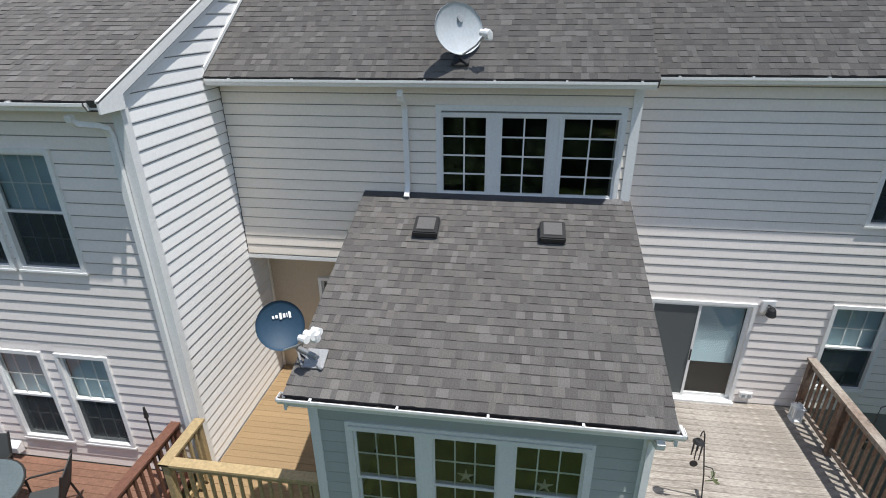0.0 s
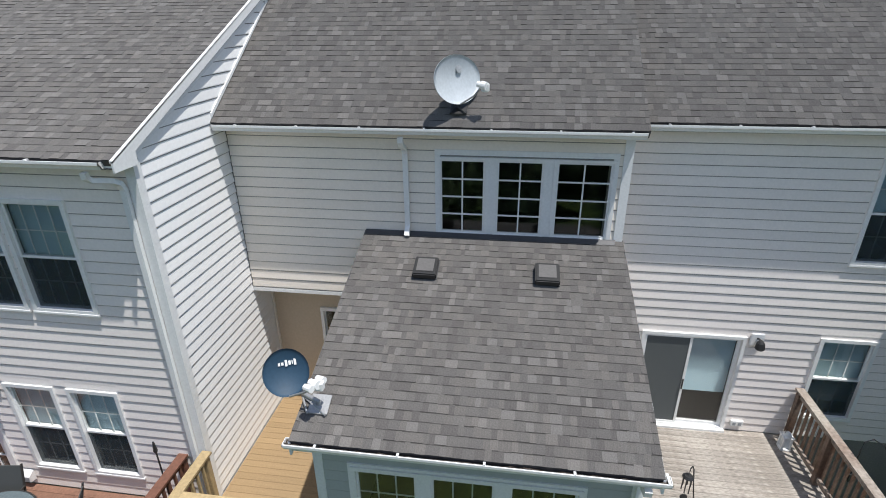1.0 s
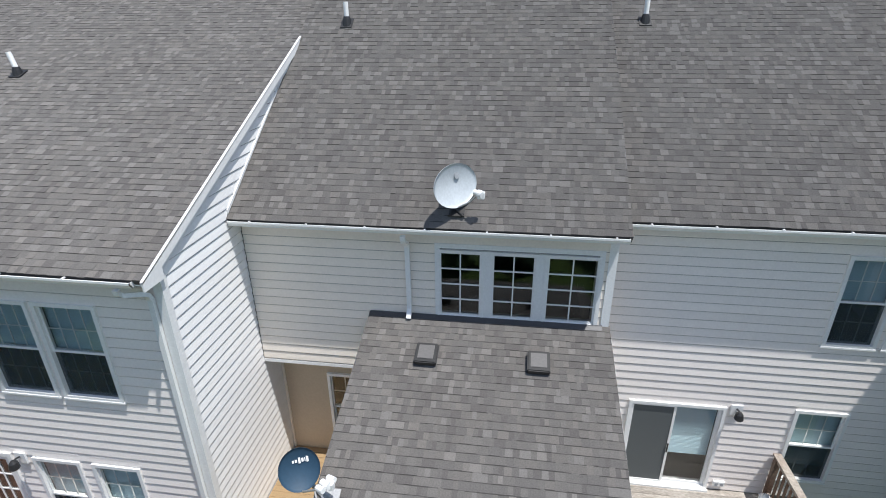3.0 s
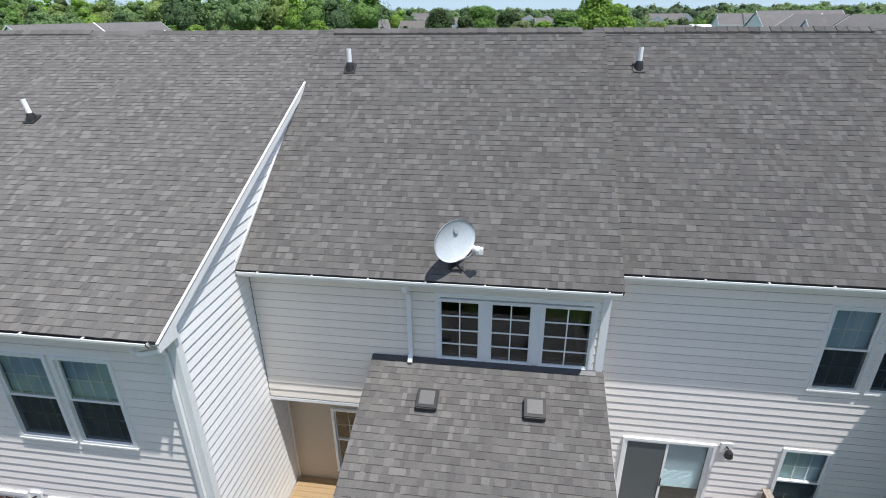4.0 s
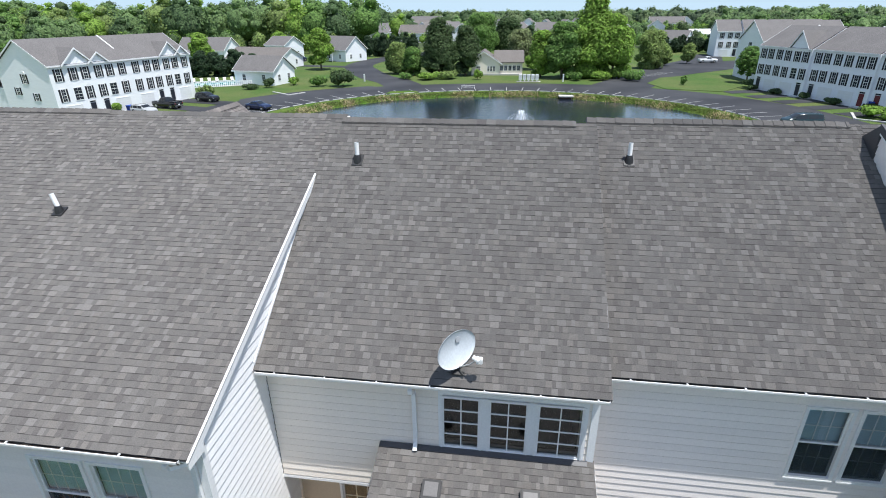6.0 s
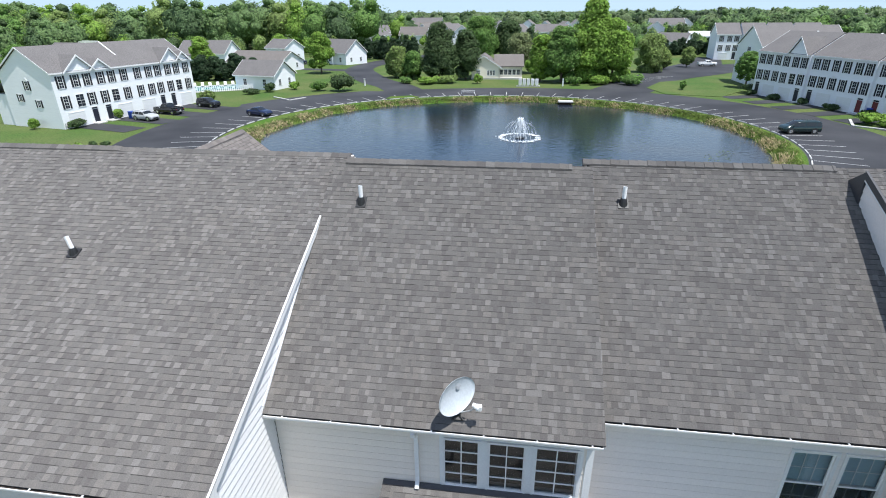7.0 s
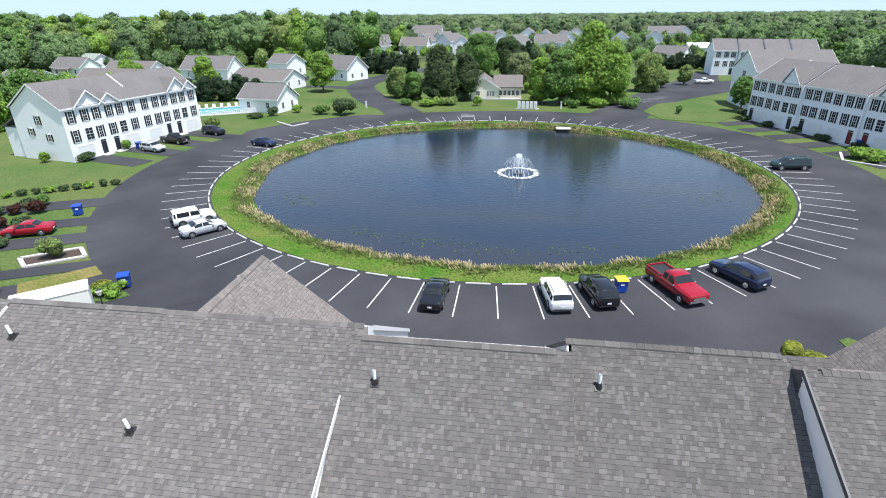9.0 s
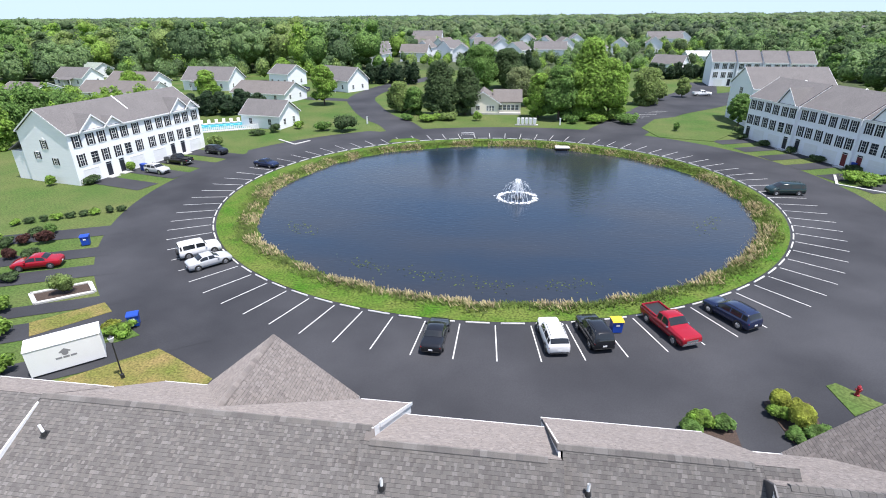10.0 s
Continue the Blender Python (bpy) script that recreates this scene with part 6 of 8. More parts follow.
# shrubs and hedges
sid = 300
for x, y, h, r, leaf, label in (
        (17.5, 29.1, 1.45, 0.58, "leaf_lime", "clipped yellow-green globe shrub"), (18.1, 27.6, 1.65, 0.74, "leaf_lime", "clipped yellow-green globe shrub, the larger of two"),
        (17.2, 28.4, 0.9, 0.6, "leaf_bright", "low green shrub in a mulch bed"), (17.4, 26.5, 0.7, 0.5, "leaf_mid", "low green shrub in a mulch bed"), (18.6, 26.9, 0.9, 0.7, "leaf_mid", "low green shrub in a mulch bed"), (18.5, 29.0, 0.8, 0.5, "leaf_lime", "low yellow-green shrub in a mulch bed"),
        (12.4, 27.0, 0.95, 0.62, "leaf_bright", "low rounded green shrub on the forecourt"), (13.6, 26.9, 0.9, 0.55, "leaf_mid", "low rounded green shrub on the forecourt"), (11.7, 26.5, 0.6, 0.6, "leaf_mid", "low spreading shrub on the forecourt"),
        (-4.2, 21.5, 1.3, 1.0, "leaf_lime", "rounded green shrub before the terrace"), (5.2, 22.5, 1.2, 0.8, "leaf_mid", "rounded green shrub before the terrace"),
        (-29.6, 31.7, 1.0, 0.9, "leaf_bright", "rounded green shrub beside a blue bin"), (-30.6, 31.8, 0.9, 0.8, "leaf_lime", "rounded yellow-green shrub beside a driveway"),
        (-39.4, 37.0, 2.0, 0.95, "leaf_light", "small leafy tree in a kerbed bed"),
        (-62.3, 68.5, 1.2, 1.5, "leaf_dark", "rounded dark shrub at a house corner"), (-60.6, 74.9, 1.5, 0.7, "leaf_bright", "light green shrub by a garage"), (-67.5, 66.4, 1.6, 0.6, "leaf_bright", "upright shrub against the white gable"),
        (-35.8, 109.2, 3.6, 2.6, "leaf_dark", "broad dark shrub by the pool lawn"), (-41.0, 108.8, 2.0, 1.5, "leaf_mid", "green shrub on the pool lawn"), (-47.0, 110.5, 1.6, 1.0, "leaf_bright", "small light shrub at the pool house"), (-50.7, 106.6, 1.9, 1.2, "leaf_dark", "dark red-green shrub at the pool house"), (-56.0, 92.5, 2.2, 1.2, "leaf_light", "light green shrub at the row's end"),
        (-53.0, 103.5, 1.0, 1.3, "leaf_dark", "low dark shrub in a lawn bed"),
        (48.9, 80.8, 1.6, 1.9, "leaf_bright", "spreading green shrub in a kerbed bed"), (45.4, 112.6, 1.6, 1.6, "leaf_dark", "rounded dark shrub at the row's end"),
        (12.5, 121.8, 1.8, 1.2, "leaf_mid", "green shrub at the pond road"), (-9.0, 123.0, 2.2, 0.9, "leaf_bright", "young tree on the far verge"), (33.0, 115.5, 1.8, 0.7, "leaf_mid", "young tree on a green island"),
        (-20.0, 121.5, 1.6, 2.4, "leaf_bright", "low spreading green shrub on the far verge"), (-25.5, 122.5, 1.4, 1.6, "leaf_mid", "low shrub on the far verge"), (-15.5, 122.8, 1.9, 2.2, "leaf_light", "low light green shrub on the far verge"),
        (24.5, 123.2, 2.2, 2.0, "leaf_mid", "green shrub beneath the large trees"), (18.0, 122.5, 2.0, 2.0, "leaf_bright", "green shrub beneath the large trees")):
    sid += 1
    shrub((x, y), h, r, leaf, label, sid, 1500 if y < 40 else 700, 0.085 if y < 40 else 0.2)
for k in range(6):
    p = Vector((44.3, 110.9, 0)) + u2 * (WR * k + 1.2) + Vector((u2.y, -u2.x, 0)) * -0.0 + Vector((-0.94, -0.34, 0)) * 1.0
    shrub((p.x, p.y), 1.0, 1.1, "leaf_dark", "low clipped dark shrub by a front door", 360 + k, 500, 0.16)
for k in range(9):
    shrub((-58.6 + 1.15 * k, 51.6 + 0.76 * k), 0.75, 0.6, "leaf_dark" if k % 3 else "leaf_bright", "small clipped shrub in a lawn-edge row", 380 + k, 350, 0.11, "lawn-edge shrubs")
for k, (x, y) in enumerate(((-53.5, 49.0), (-52.0, 49.6), (-55.5, 46.0), (-54.0, 45.6), (-52.5, 46.4), (-50.5, 47.0), (-49.2, 43.6), (-50.8, 42.8), (-52.5, 41.8), (-46.3, 38.6), (-47.6, 38.0), (-49.0, 37.3), (-43.5, 33.2), (-44.8, 32.6), (-42.2, 33.6), (-40.2, 29.8), (-41.4, 29.2), (-38.9, 30.3), (-35.6, 25.4), (-36.6, 24.9), (-34.6, 26.0))):
    shrub((x, y), 0.9 + 0.3 * (k % 3), 0.8, "leaf_red" if k in (4, 5, 7) else ("leaf_dark", "leaf_mid", "leaf_bright")[k % 3], "dark red-brown rounded shrub between driveways" if k in (4, 5, 7) else "low rounded shrub between driveways", 400 + k, 450, 0.13, "driveway shrubs")


# woods: joined crowns, one object a belt
def flat_mesh(name, verts, loops, totals, slots, mats):
    """A mesh out of arrays, with faces of three and four corners."""
    me = bpy.data.meshes.new(name)
    me.vertices.add(len(verts))
    me.vertices.foreach_set("co", np.ascontiguousarray(verts, dtype=np.float32).ravel())
    me.loops.add(len(loops))
    me.loops.foreach_set("vertex_index", np.ascontiguousarray(loops, dtype=np.int32))
    me.polygons.add(len(totals))
    me.polygons.foreach_set("loop_start", np.concatenate(([0], np.cumsum(totals)[:-1])).astype(np.int32))
    me.polygons.foreach_set("material_index", np.ascontiguousarray(slots, dtype=np.int32))
    me.update(calc_edges=True)
    return finish(name, me, mats)


def spread(rng, area, step, keep):
    """Points on a shaken grid over a strip of plan (x from, x to, y from, y to)."""
    out = []
    for i in range(int((area[1] - area[0]) / step)):
        for j in range(int((area[3] - area[2]) / step)):
            x, y = area[0] + (i + rng.uniform(0.05, 0.95)) * step, area[2] + (j + rng.uniform(0.05, 0.95)) * step
            if keep(x, y):
                out.append((x, y))
    return out


def woods(label, seed, area, step, h0, h1, leaves, mats, size, keep=lambda x, y: True, wide=0.36, nlobes=7, hearts=3):
    """Trees over a strip of plan; each belt is one object of many crowns, turned and scaled from a few grown ones."""
    rng = np.random.default_rng(seed)
    grown = []
    for k in range(9):
        bl = lobes(rng, 14.0, 14.0 * wide * rng.uniform(0.85, 1.2), 0.9, nlobes, "round" if k % 3 else "tall", 0.92)
        v, f = leaf_cloud(rng, bl, leaves, size, hearts)
        grown.append((v, np.concatenate([np.array(q) for q in f]), np.array([len(q) for q in f])))
    vs, ls, ts, ss, k = [], [], [], [], 0
    for x, y in spread(rng, area, step, keep):
        v, l, t = grown[int(rng.integers(len(grown)))]
        lift = 0.5 + 0.9 * noise.noise(Vector((x * 0.013, y * 0.013, seed)))
        h = (h0 + (h1 - h0) * min(1.0, max(0.0, 0.4 * lift + 0.6 * rng.uniform()))) / 14.0
        a = rng.uniform(0, 6.283)
        m = np.array(((math.cos(a), -math.sin(a), 0), (math.sin(a), math.cos(a), 0), (0, 0, 1))) * h
        vs.append(v @ m.T + np.array((x, y, GROUND)))
        ls.append(l + k)
        ts.append(t)
        ss.append(np.full(len(t), int(rng.integers(len(mats)))))
        k += len(v)
    ob = flat_mesh("woods", np.concatenate(vs), np.concatenate(ls), np.concatenate(ts), np.concatenate(ss), [M[m] for m in mats])
    ob.data.polygons.foreach_set("use_smooth", [True] * len(ob.data.polygons))
    return tagged(ob, label, "woods", kind="stuff")


def in_reach(x, y):
    return -1.3 * y - 30 < x < 0.85 * y + 30


HOMES = [(ob.location.x, ob.location.y) for ob in scene.objects if ob.name.startswith("bungalow") and ob.parent is None]


def clear(x, y, r=11.0):
    """Away from the houses, the side roads and the lawns between them."""
    if any((x - hx) ** 2 + (y - hy) ** 2 < r * r for hx, hy in HOMES):
        return False
    return in_reach(x, y) and not (-62 < x < -24 and y < 236)


MIX = ["leaf_wood", "leaf_bright", "leaf_mid", "leaf_wood", "leaf_wood_dark", "leaf_dark", "leaf_light"]
# FAR leaves are duller and greyer; the haze of distance is in their colour.
FAR = ["leaf_hazed_pale", "leaf_wood", "leaf_hazed_dark", "leaf_hazed_pale", "leaf_wood_dark"]
DEEP = ["leaf_wood", "leaf_mid", "leaf_wood_dark", "leaf_dark", "leaf_wood"]
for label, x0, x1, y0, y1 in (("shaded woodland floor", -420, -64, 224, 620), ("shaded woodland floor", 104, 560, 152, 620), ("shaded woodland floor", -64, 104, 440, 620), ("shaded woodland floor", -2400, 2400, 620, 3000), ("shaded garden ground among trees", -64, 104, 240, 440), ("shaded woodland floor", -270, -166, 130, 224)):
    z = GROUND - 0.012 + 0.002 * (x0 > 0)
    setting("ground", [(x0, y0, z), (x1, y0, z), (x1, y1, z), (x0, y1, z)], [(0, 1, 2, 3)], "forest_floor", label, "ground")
woods("belt of mixed green woodland behind the bungalows", 1, (-350, -64, 222, 330), 10.5, 11, 24, 350, MIX, 0.5, clear, 0.40, 11, 13)
woods("woodland beside the low houses", 2, (-270, -168, 130, 222), 8.4, 8, 15, 300, DEEP, 0.55, clear, 0.38, 9, 11)
woods("green garden trees near the white row", 3, (-150, -88, 112, 140), 6.5, 4, 7.5, 360, ["leaf_bright", "leaf_mid"], 0.8, clear)
woods("woodland behind the grey-white row", 6, (100, 290, 150, 330), 9.0, 7, 14.5, 340, DEEP, 0.55, clear, 0.38, 9, 11)
woods("garden trees between distant houses", 7, (-64, 112, 318, 430), 9.0, 5, 10, 130, MIX, 0.8, lambda x, y: clear(x, y, 9))
woods("garden trees behind the pond", 8, (34, 104, 212, 318), 8.6, 3.5, 7.5, 200, MIX, 0.64, lambda x, y: clear(x, y, 10))
woods("garden trees before the distant houses", 9, (-64, 34, 196, 318), 8.4, 4, 8, 220, MIX, 0.6, lambda x, y: clear(x, y, 11))
woods("trees behind the bungalows", 11, (-165, -62, 192, 222), 8.0, 5, 10, 280, MIX, 0.65, clear)
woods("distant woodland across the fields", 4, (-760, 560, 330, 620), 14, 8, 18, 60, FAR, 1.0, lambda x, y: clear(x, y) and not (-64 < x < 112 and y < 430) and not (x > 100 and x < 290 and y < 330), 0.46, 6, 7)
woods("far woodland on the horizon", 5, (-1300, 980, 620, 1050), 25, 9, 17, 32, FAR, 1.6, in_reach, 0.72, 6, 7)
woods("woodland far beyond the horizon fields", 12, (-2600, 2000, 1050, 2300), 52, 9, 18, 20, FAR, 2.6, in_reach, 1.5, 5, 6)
# Unseen greenery added behind the camera: darkens window reflections, blocks low sky.
woods("unseen belt of trees behind the viewpoint, added to block low sky", 13, (-40, 42, -46, -14), 5.6, 9, 13, 200, ["leaf_dark", "leaf_wood_dark", "leaf_mid"], 0.8)
woods("unseen low trees behind the viewpoint, added to darken window reflections", 14, (-60, 60, -16, -4), 3.0, 3, 4.6, 130, ["leaf_dark", "leaf_conifer"], 0.9)
woods("unseen dark shrubs beside the viewpoint, added to darken window reflections", 15, (-60, -13, -4, 1), 2.4, 2, 3.2, 110, ["leaf_dark", "leaf_conifer"], 0.9)
woods("unseen dark shrubs beside the viewpoint, added to darken window reflections", 16, (10, 60, -4, 1), 2.4, 2, 3.2, 110, ["leaf_dark", "leaf_conifer"], 0.9)

# ---------------- vehicles ----------------
K = 1 / UNIT


CAR_SHAPES = {   # along the length: share of length, sill, belt, top, width, roof width
    "sedan": ((-0.5, .26, .50, .53, .78, .86), (-0.488, .19, .58, .61, .89, .86), (-0.44, .15, .63, .675, .96, .86), (-0.35, .15, .64, .70, .99, .84), (-0.29, .15, .64, .73, 1, .80), (-0.16, .15, .64, .965, 1, .72), (-0.04, .15, .64, 1.0, 1, .71), (0.06, .15, .64, .98, 1, .72), (0.22, .15, .62, .70, 1, .80), (0.31, .15, .60, .665, .99, .84), (0.42, .15, .55, .605, .95, .86), (0.482, .18, .47, .52, .86, .86), (0.5, .26, .40, .43, .74, .86)),
    "suv": ((-0.5, .26, .54, .58, .84, .88), (-0.488, .18, .60, .67, .92, .88), (-0.455, .16, .61, .84, .97, .80), (-0.42, .16, .61, .95, .99, .77), (-0.33, .16, .61, .985, 1, .76), (-0.10, .16, .60, 1.0, 1, .76), (0.06, .16, .60, .97, 1, .76), (0.21, .16, .59, .70, 1, .82), (0.31, .16, .58, .67, .99, .86), (0.43, .16, .55, .62, .95, .88), (0.485, .18, .48, .54, .87, .88), (0.5, .26, .42, .45, .76, .88)),
    "van": ((-0.5, .24, .52, .57, .88, .88), (-0.49, .16, .57, .66, .94, .88), (-0.465, .15, .57, .86, .98, .82), (-0.435, .15, .57, .965, .99, .79), (-0.34, .15, .57, .99, 1, .78), (-0.05, .15, .56, 1.0, 1, .78), (0.15, .15, .56, .965, 1, .78), (0.33, .15, .55, .66, 1, .84), (0.38, .15, .54, .62, .98, .86), (0.45, .15, .50, .56, .93, .88), (0.487, .17, .44, .49, .85, .88), (0.5, .25, .38, .41, .74, .88)),
    "jeep": ((-0.5, .26, .54, .60, .90, .90), (-0.49, .18, .58, .80, .96, .86), (-0.475, .16, .59, .95, .98, .84), (-0.42, .16, .59, .99, 1, .84), (-0.10, .16, .59, 1.0, 1, .84), (0.09, .16, .59, .97, 1, .84), (0.18, .16, .59, .68, 1, .88), (0.30, .16, .58, .65, .99, .90), (0.44, .16, .56, .62, .97, .90), (0.487, .18, .50, .55, .92, .90), (0.5, .25, .43, .46, .84, .90)),
    "pickup": ((-0.5, .28, .54, .57, .93, .92), (-0.495, .22, .57, .60, .96, .92), (-0.44, .20, .585, .605, .99, .92), (-0.14, .20, .585, .605, 1, .92), (-0.118, .20, .585, .70, 1, .86), (-0.10, .20, .585, .94, 1, .78), (-0.05, .20, .585, .995, 1, .77), (0.06, .20, .585, .99, 1, .77), (0.10, .20, .585, .97, 1, .77), (0.20, .20, .58, .68, 1, .84), (0.31, .20, .575, .65, .99, .88), (0.45, .20, .57, .635, .97, .90), (0.49, .22, .55, .61, .93, .90), (0.5, .27, .52, .575, .88, .90)),
}
CAR_GLASS = {   # stations of the rear window, the windscreen and each side window
    "sedan": ((4.15, 4.95), (7.06, 7.9), ((4.45, 5.9), (6.05, 7.6))),
    "suv": ((1.35, 2.9), (6.06, 6.9), ((2.5, 3.9), (4.05, 4.95), (5.06, 6.6))),
    "van": ((1.35, 2.9), (6.06, 6.9), ((2.5, 3.95), (4.06, 4.95), (5.06, 6.6))),
    "jeep": ((1.15, 1.9), (5.1, 5.92), ((2.1, 2.9), (3.08, 3.95), (4.08, 5.4))),
    "pickup": ((4.25, 4.95), (8.08, 8.92), ((5.2, 6.45), (6.6, 8.5))),
}


def vehicle(label, paint, at, turn, length=4.7, width=1.85, height=1.5, kind="sedan", group="parked cars"):
    """A parked car whose front points along +x: a rounded shell through its cross-sections, glass, lamps, wheels."""
    L, W, H = length * K, width * K, height * K
    c = thing("pickup_truck" if kind == "pickup" else "car", label, "truck" if kind == "pickup" else "car", at, group, turn=turn)
    hw = W / 2
    half = []
    for x, lo, be, to, wi, ro in CAR_SHAPES[kind]:
        lo, be, to, w, g = lo * H, be * H, to * H, wi * hw, (to - be) * H
        t = w * ro
        half.append([Vector((x * L, y, z)) for y, z in ((0, lo), (0.86 * w, lo), (0.97 * w, lo + 0.12 * (be - lo)), (w, lo + 0.5 * (be - lo)), (0.99 * w, lo + 0.85 * (be - lo)), (0.945 * w, be), (0.93 * w + 0.05 * (t - 0.93 * w), be + 0.05 * g),
                                                          (t + 0.10 * (0.93 * w - t), be + 0.84 * g), (0.93 * t, be + 0.96 * g), (0.5 * t, be + g), (0, be + g + 0.012))])
    bm = bmesh.new()
    rows = []
    for r in half:
        pts = r + [Vector((p.x, -p.y, p.z)) for p in r[-2:0:-1]]
        rows.append([bm.verts.new(p) for p in pts])
    n = len(rows[0])
    for a, b in zip(rows, rows[1:]):
        for k in range(n):
            bm.faces.new((a[k], a[(k + 1) % n], b[(k + 1) % n], b[k]))
    bm.faces.new(rows[0])
    bm.faces.new(rows[-1][::-1])
    part("body", bm, paint, c, smooth=True)

    def skin(i, j):
        i, j = min(i, len(half) - 1.001), min(j, 9.999)
        a, b, u, v = int(i), int(j), i - int(i), j - int(j)
        return (half[a][b] * (1 - v) + half[a][b + 1] * v) * (1 - u) + (half[a + 1][b] * (1 - v) + half[a + 1][b + 1] * v) * u

    def glass(name, i0, i1, j0, j1, sides):
        iis = sorted({i0, i1, *range(math.ceil(i0), math.floor(i1) + 1)})
        jjs = sorted({j0, j1, *range(math.ceil(j0), math.floor(j1) + 1)})
        bm = bmesh.new()
        for s in sides:
            grid = []
            for i in iis:
                line = []
                for j in jjs:
                    p = skin(i, j)
                    nrm = (skin(min(i + 0.1, i1), j) - skin(max(i - 0.1, i0), j)).cross(skin(i, min(j + 0.1, 9.99)) - skin(i, max(j - 0.1, j0)))
                    nrm = nrm.normalized() if nrm.length > 1e-9 else Vector((0, 1, 0))
                    if nrm.dot(p - Vector((0, 0, 0.4 * H))) < 0:
                        nrm = -nrm
                    q = p + nrm * 0.012
                    line.append(bm.verts.new((q.x, s * q.y, q.z)))
                grid.append(line)
            for a, b in zip(grid, grid[1:]):
                for k in range(len(jjs) - 1):
                    bm.faces.new((a[k], a[k + 1], b[k + 1], b[k]))
        part(name, bm, M["car_glass"], c, smooth=True)

    rear, front, sides = CAR_GLASS[kind]
    glass("rear_window", *rear, 7.35, 10, (1, -1))
    glass("windscreen", *front, 7.35, 10, (1, -1))
    for s in (1, -1):
        for i0, i1 in sides:
            glass("side_window", i0, i1, 6.08, 6.94, (s,))
    cowl = skin(front[1], 6)
    for s in (-1, 1):
        part("wing_mirror", box(cowl.x - 0.22, cowl.x - 0.06, s * (hw + 0.02) - 0.075, s * (hw + 0.02) + 0.075, cowl.z + 0.0, cowl.z + 0.12, bevel=0.025), M["chrome"] if kind == "pickup" else paint, c)
        nose, tail = half[-2], half[1]
        part("headlight", box(nose[4].x - 0.20, nose[4].x + 0.025, s * nose[4].y * 0.80 - 0.16 * K, s * nose[4].y * 0.80 + 0.14 * K, nose[4].z - 0.10, nose[4].z + 0.03, bevel=0.025), M["lamp_glass"], c)
        part("tail_light", box(tail[4].x - 0.03, tail[4].x + 0.16, s * tail[4].y * 0.86 - 0.11 * K, s * tail[4].y * 0.86 + 0.12 * K, tail[4].z - 0.10, tail[4].z + 0.06, bevel=0.025), M["tail_red"], c)
    nw, tw_ = half[-1][3].y, half[0][3].y
    chrome = kind == "pickup"
    part("grille", box(L / 2 - 0.03, L / 2 + 0.012, -nw * 0.62, nw * 0.62, half[-1][3].z - 0.08, half[-1][4].z, bevel=0.012), M["chrome" if chrome else "black"], c)
    part("front_bumper", box(L / 2 - 0.10, L / 2 + 0.03, -nw * 0.98, nw * 0.98, half[-1][0].z - 0.06, half[-1][0].z + (0.16 if chrome else 0.06), bevel=0.03), M["chrome" if chrome else "black"], c)
    part("rear_bumper", box(-L / 2 - 0.03, -L / 2 + 0.10, -tw_ * 0.98, tw_ * 0.98, half[0][0].z - 0.05, half[0][0].z + (0.14 if chrome else 0.05), bevel=0.03), M["chrome" if chrome else "black"], c)
    part("number_plate", box(-L / 2 - 0.03, -L / 2 - 0.012, -0.15, 0.15, half[0][3].z - 0.06, half[0][3].z + 0.06), M["trim"], c, "plain plate")
    if kind == "pickup":
        deck_z = 0.605 * H + 0.016
        part("cargo_bed", box(-L * 0.475, -L * 0.13, -hw * 0.76, hw * 0.76, deck_z, deck_z + 0.008), M["black"], c, "black bed liner")
        for s in (-1, 1):
            part("bed_rail", box(-L * 0.485, -L * 0.125, s * hw * 0.86 - 0.06, s * hw * 0.86 + 0.06, deck_z - 0.05, deck_z + 0.12, bevel=0.03), paint, c)
        part("tailgate", box(-L * 0.492, -L * 0.475, -hw * 0.85, hw * 0.85, 0.42 * H, deck_z + 0.12, bevel=0.008), paint, c)
    if kind in ("suv", "jeep"):
        zr, yr = skin(4, 8).z + 0.02, skin(4, 8).y * 0.93
        for s in (-1, 1):
            part("roof_rail", tube([(-L * 0.36, s * yr, zr - 0.05), (-L * 0.34, s * yr, zr + 0.03), (-L * 0.02, s * yr, zr + 0.03), (0.0, s * yr, zr - 0.04)], 0.018, 6), M["black"], c)
    if kind == "jeep":
        part("spare_wheel", tube([(-L / 2 - 0.2, 0, 0.46 * H), (-L / 2 - 0.01, 0, 0.46 * H)], 0.34 * K, 16), M["tyre"], c)
    rr = (0.33 if kind == "sedan" else 0.38) * K
    for x in (-L * 0.305, L * 0.315):
        for s in (-1, 1):
            part("wheel_arch", tube([(x, s * (hw - 0.10), rr + 0.02), (x, s * (hw + 0.004), rr + 0.02)], rr * 1.14, 20), M["black"], c)
            w = part("wheel", tube([(x, s * (hw - 0.16), rr), (x, s * (hw - 0.02), rr), (x, s * (hw + 0.012), rr)], [rr, rr, rr * 0.93], 20), M["tyre"], c)
            part("rim", tube([(x, s * (hw + 0.0), rr), (x, s * (hw + 0.018), rr)], [rr * 0.66, rr * 0.6], 14), M["chrome"], w)
    return c


def stall(deg, r=38.6, out=False):
    p = polar(r, deg)
    return (p.x, p.y, GROUND + 0.004), outward(deg) + (0 if out else 180)


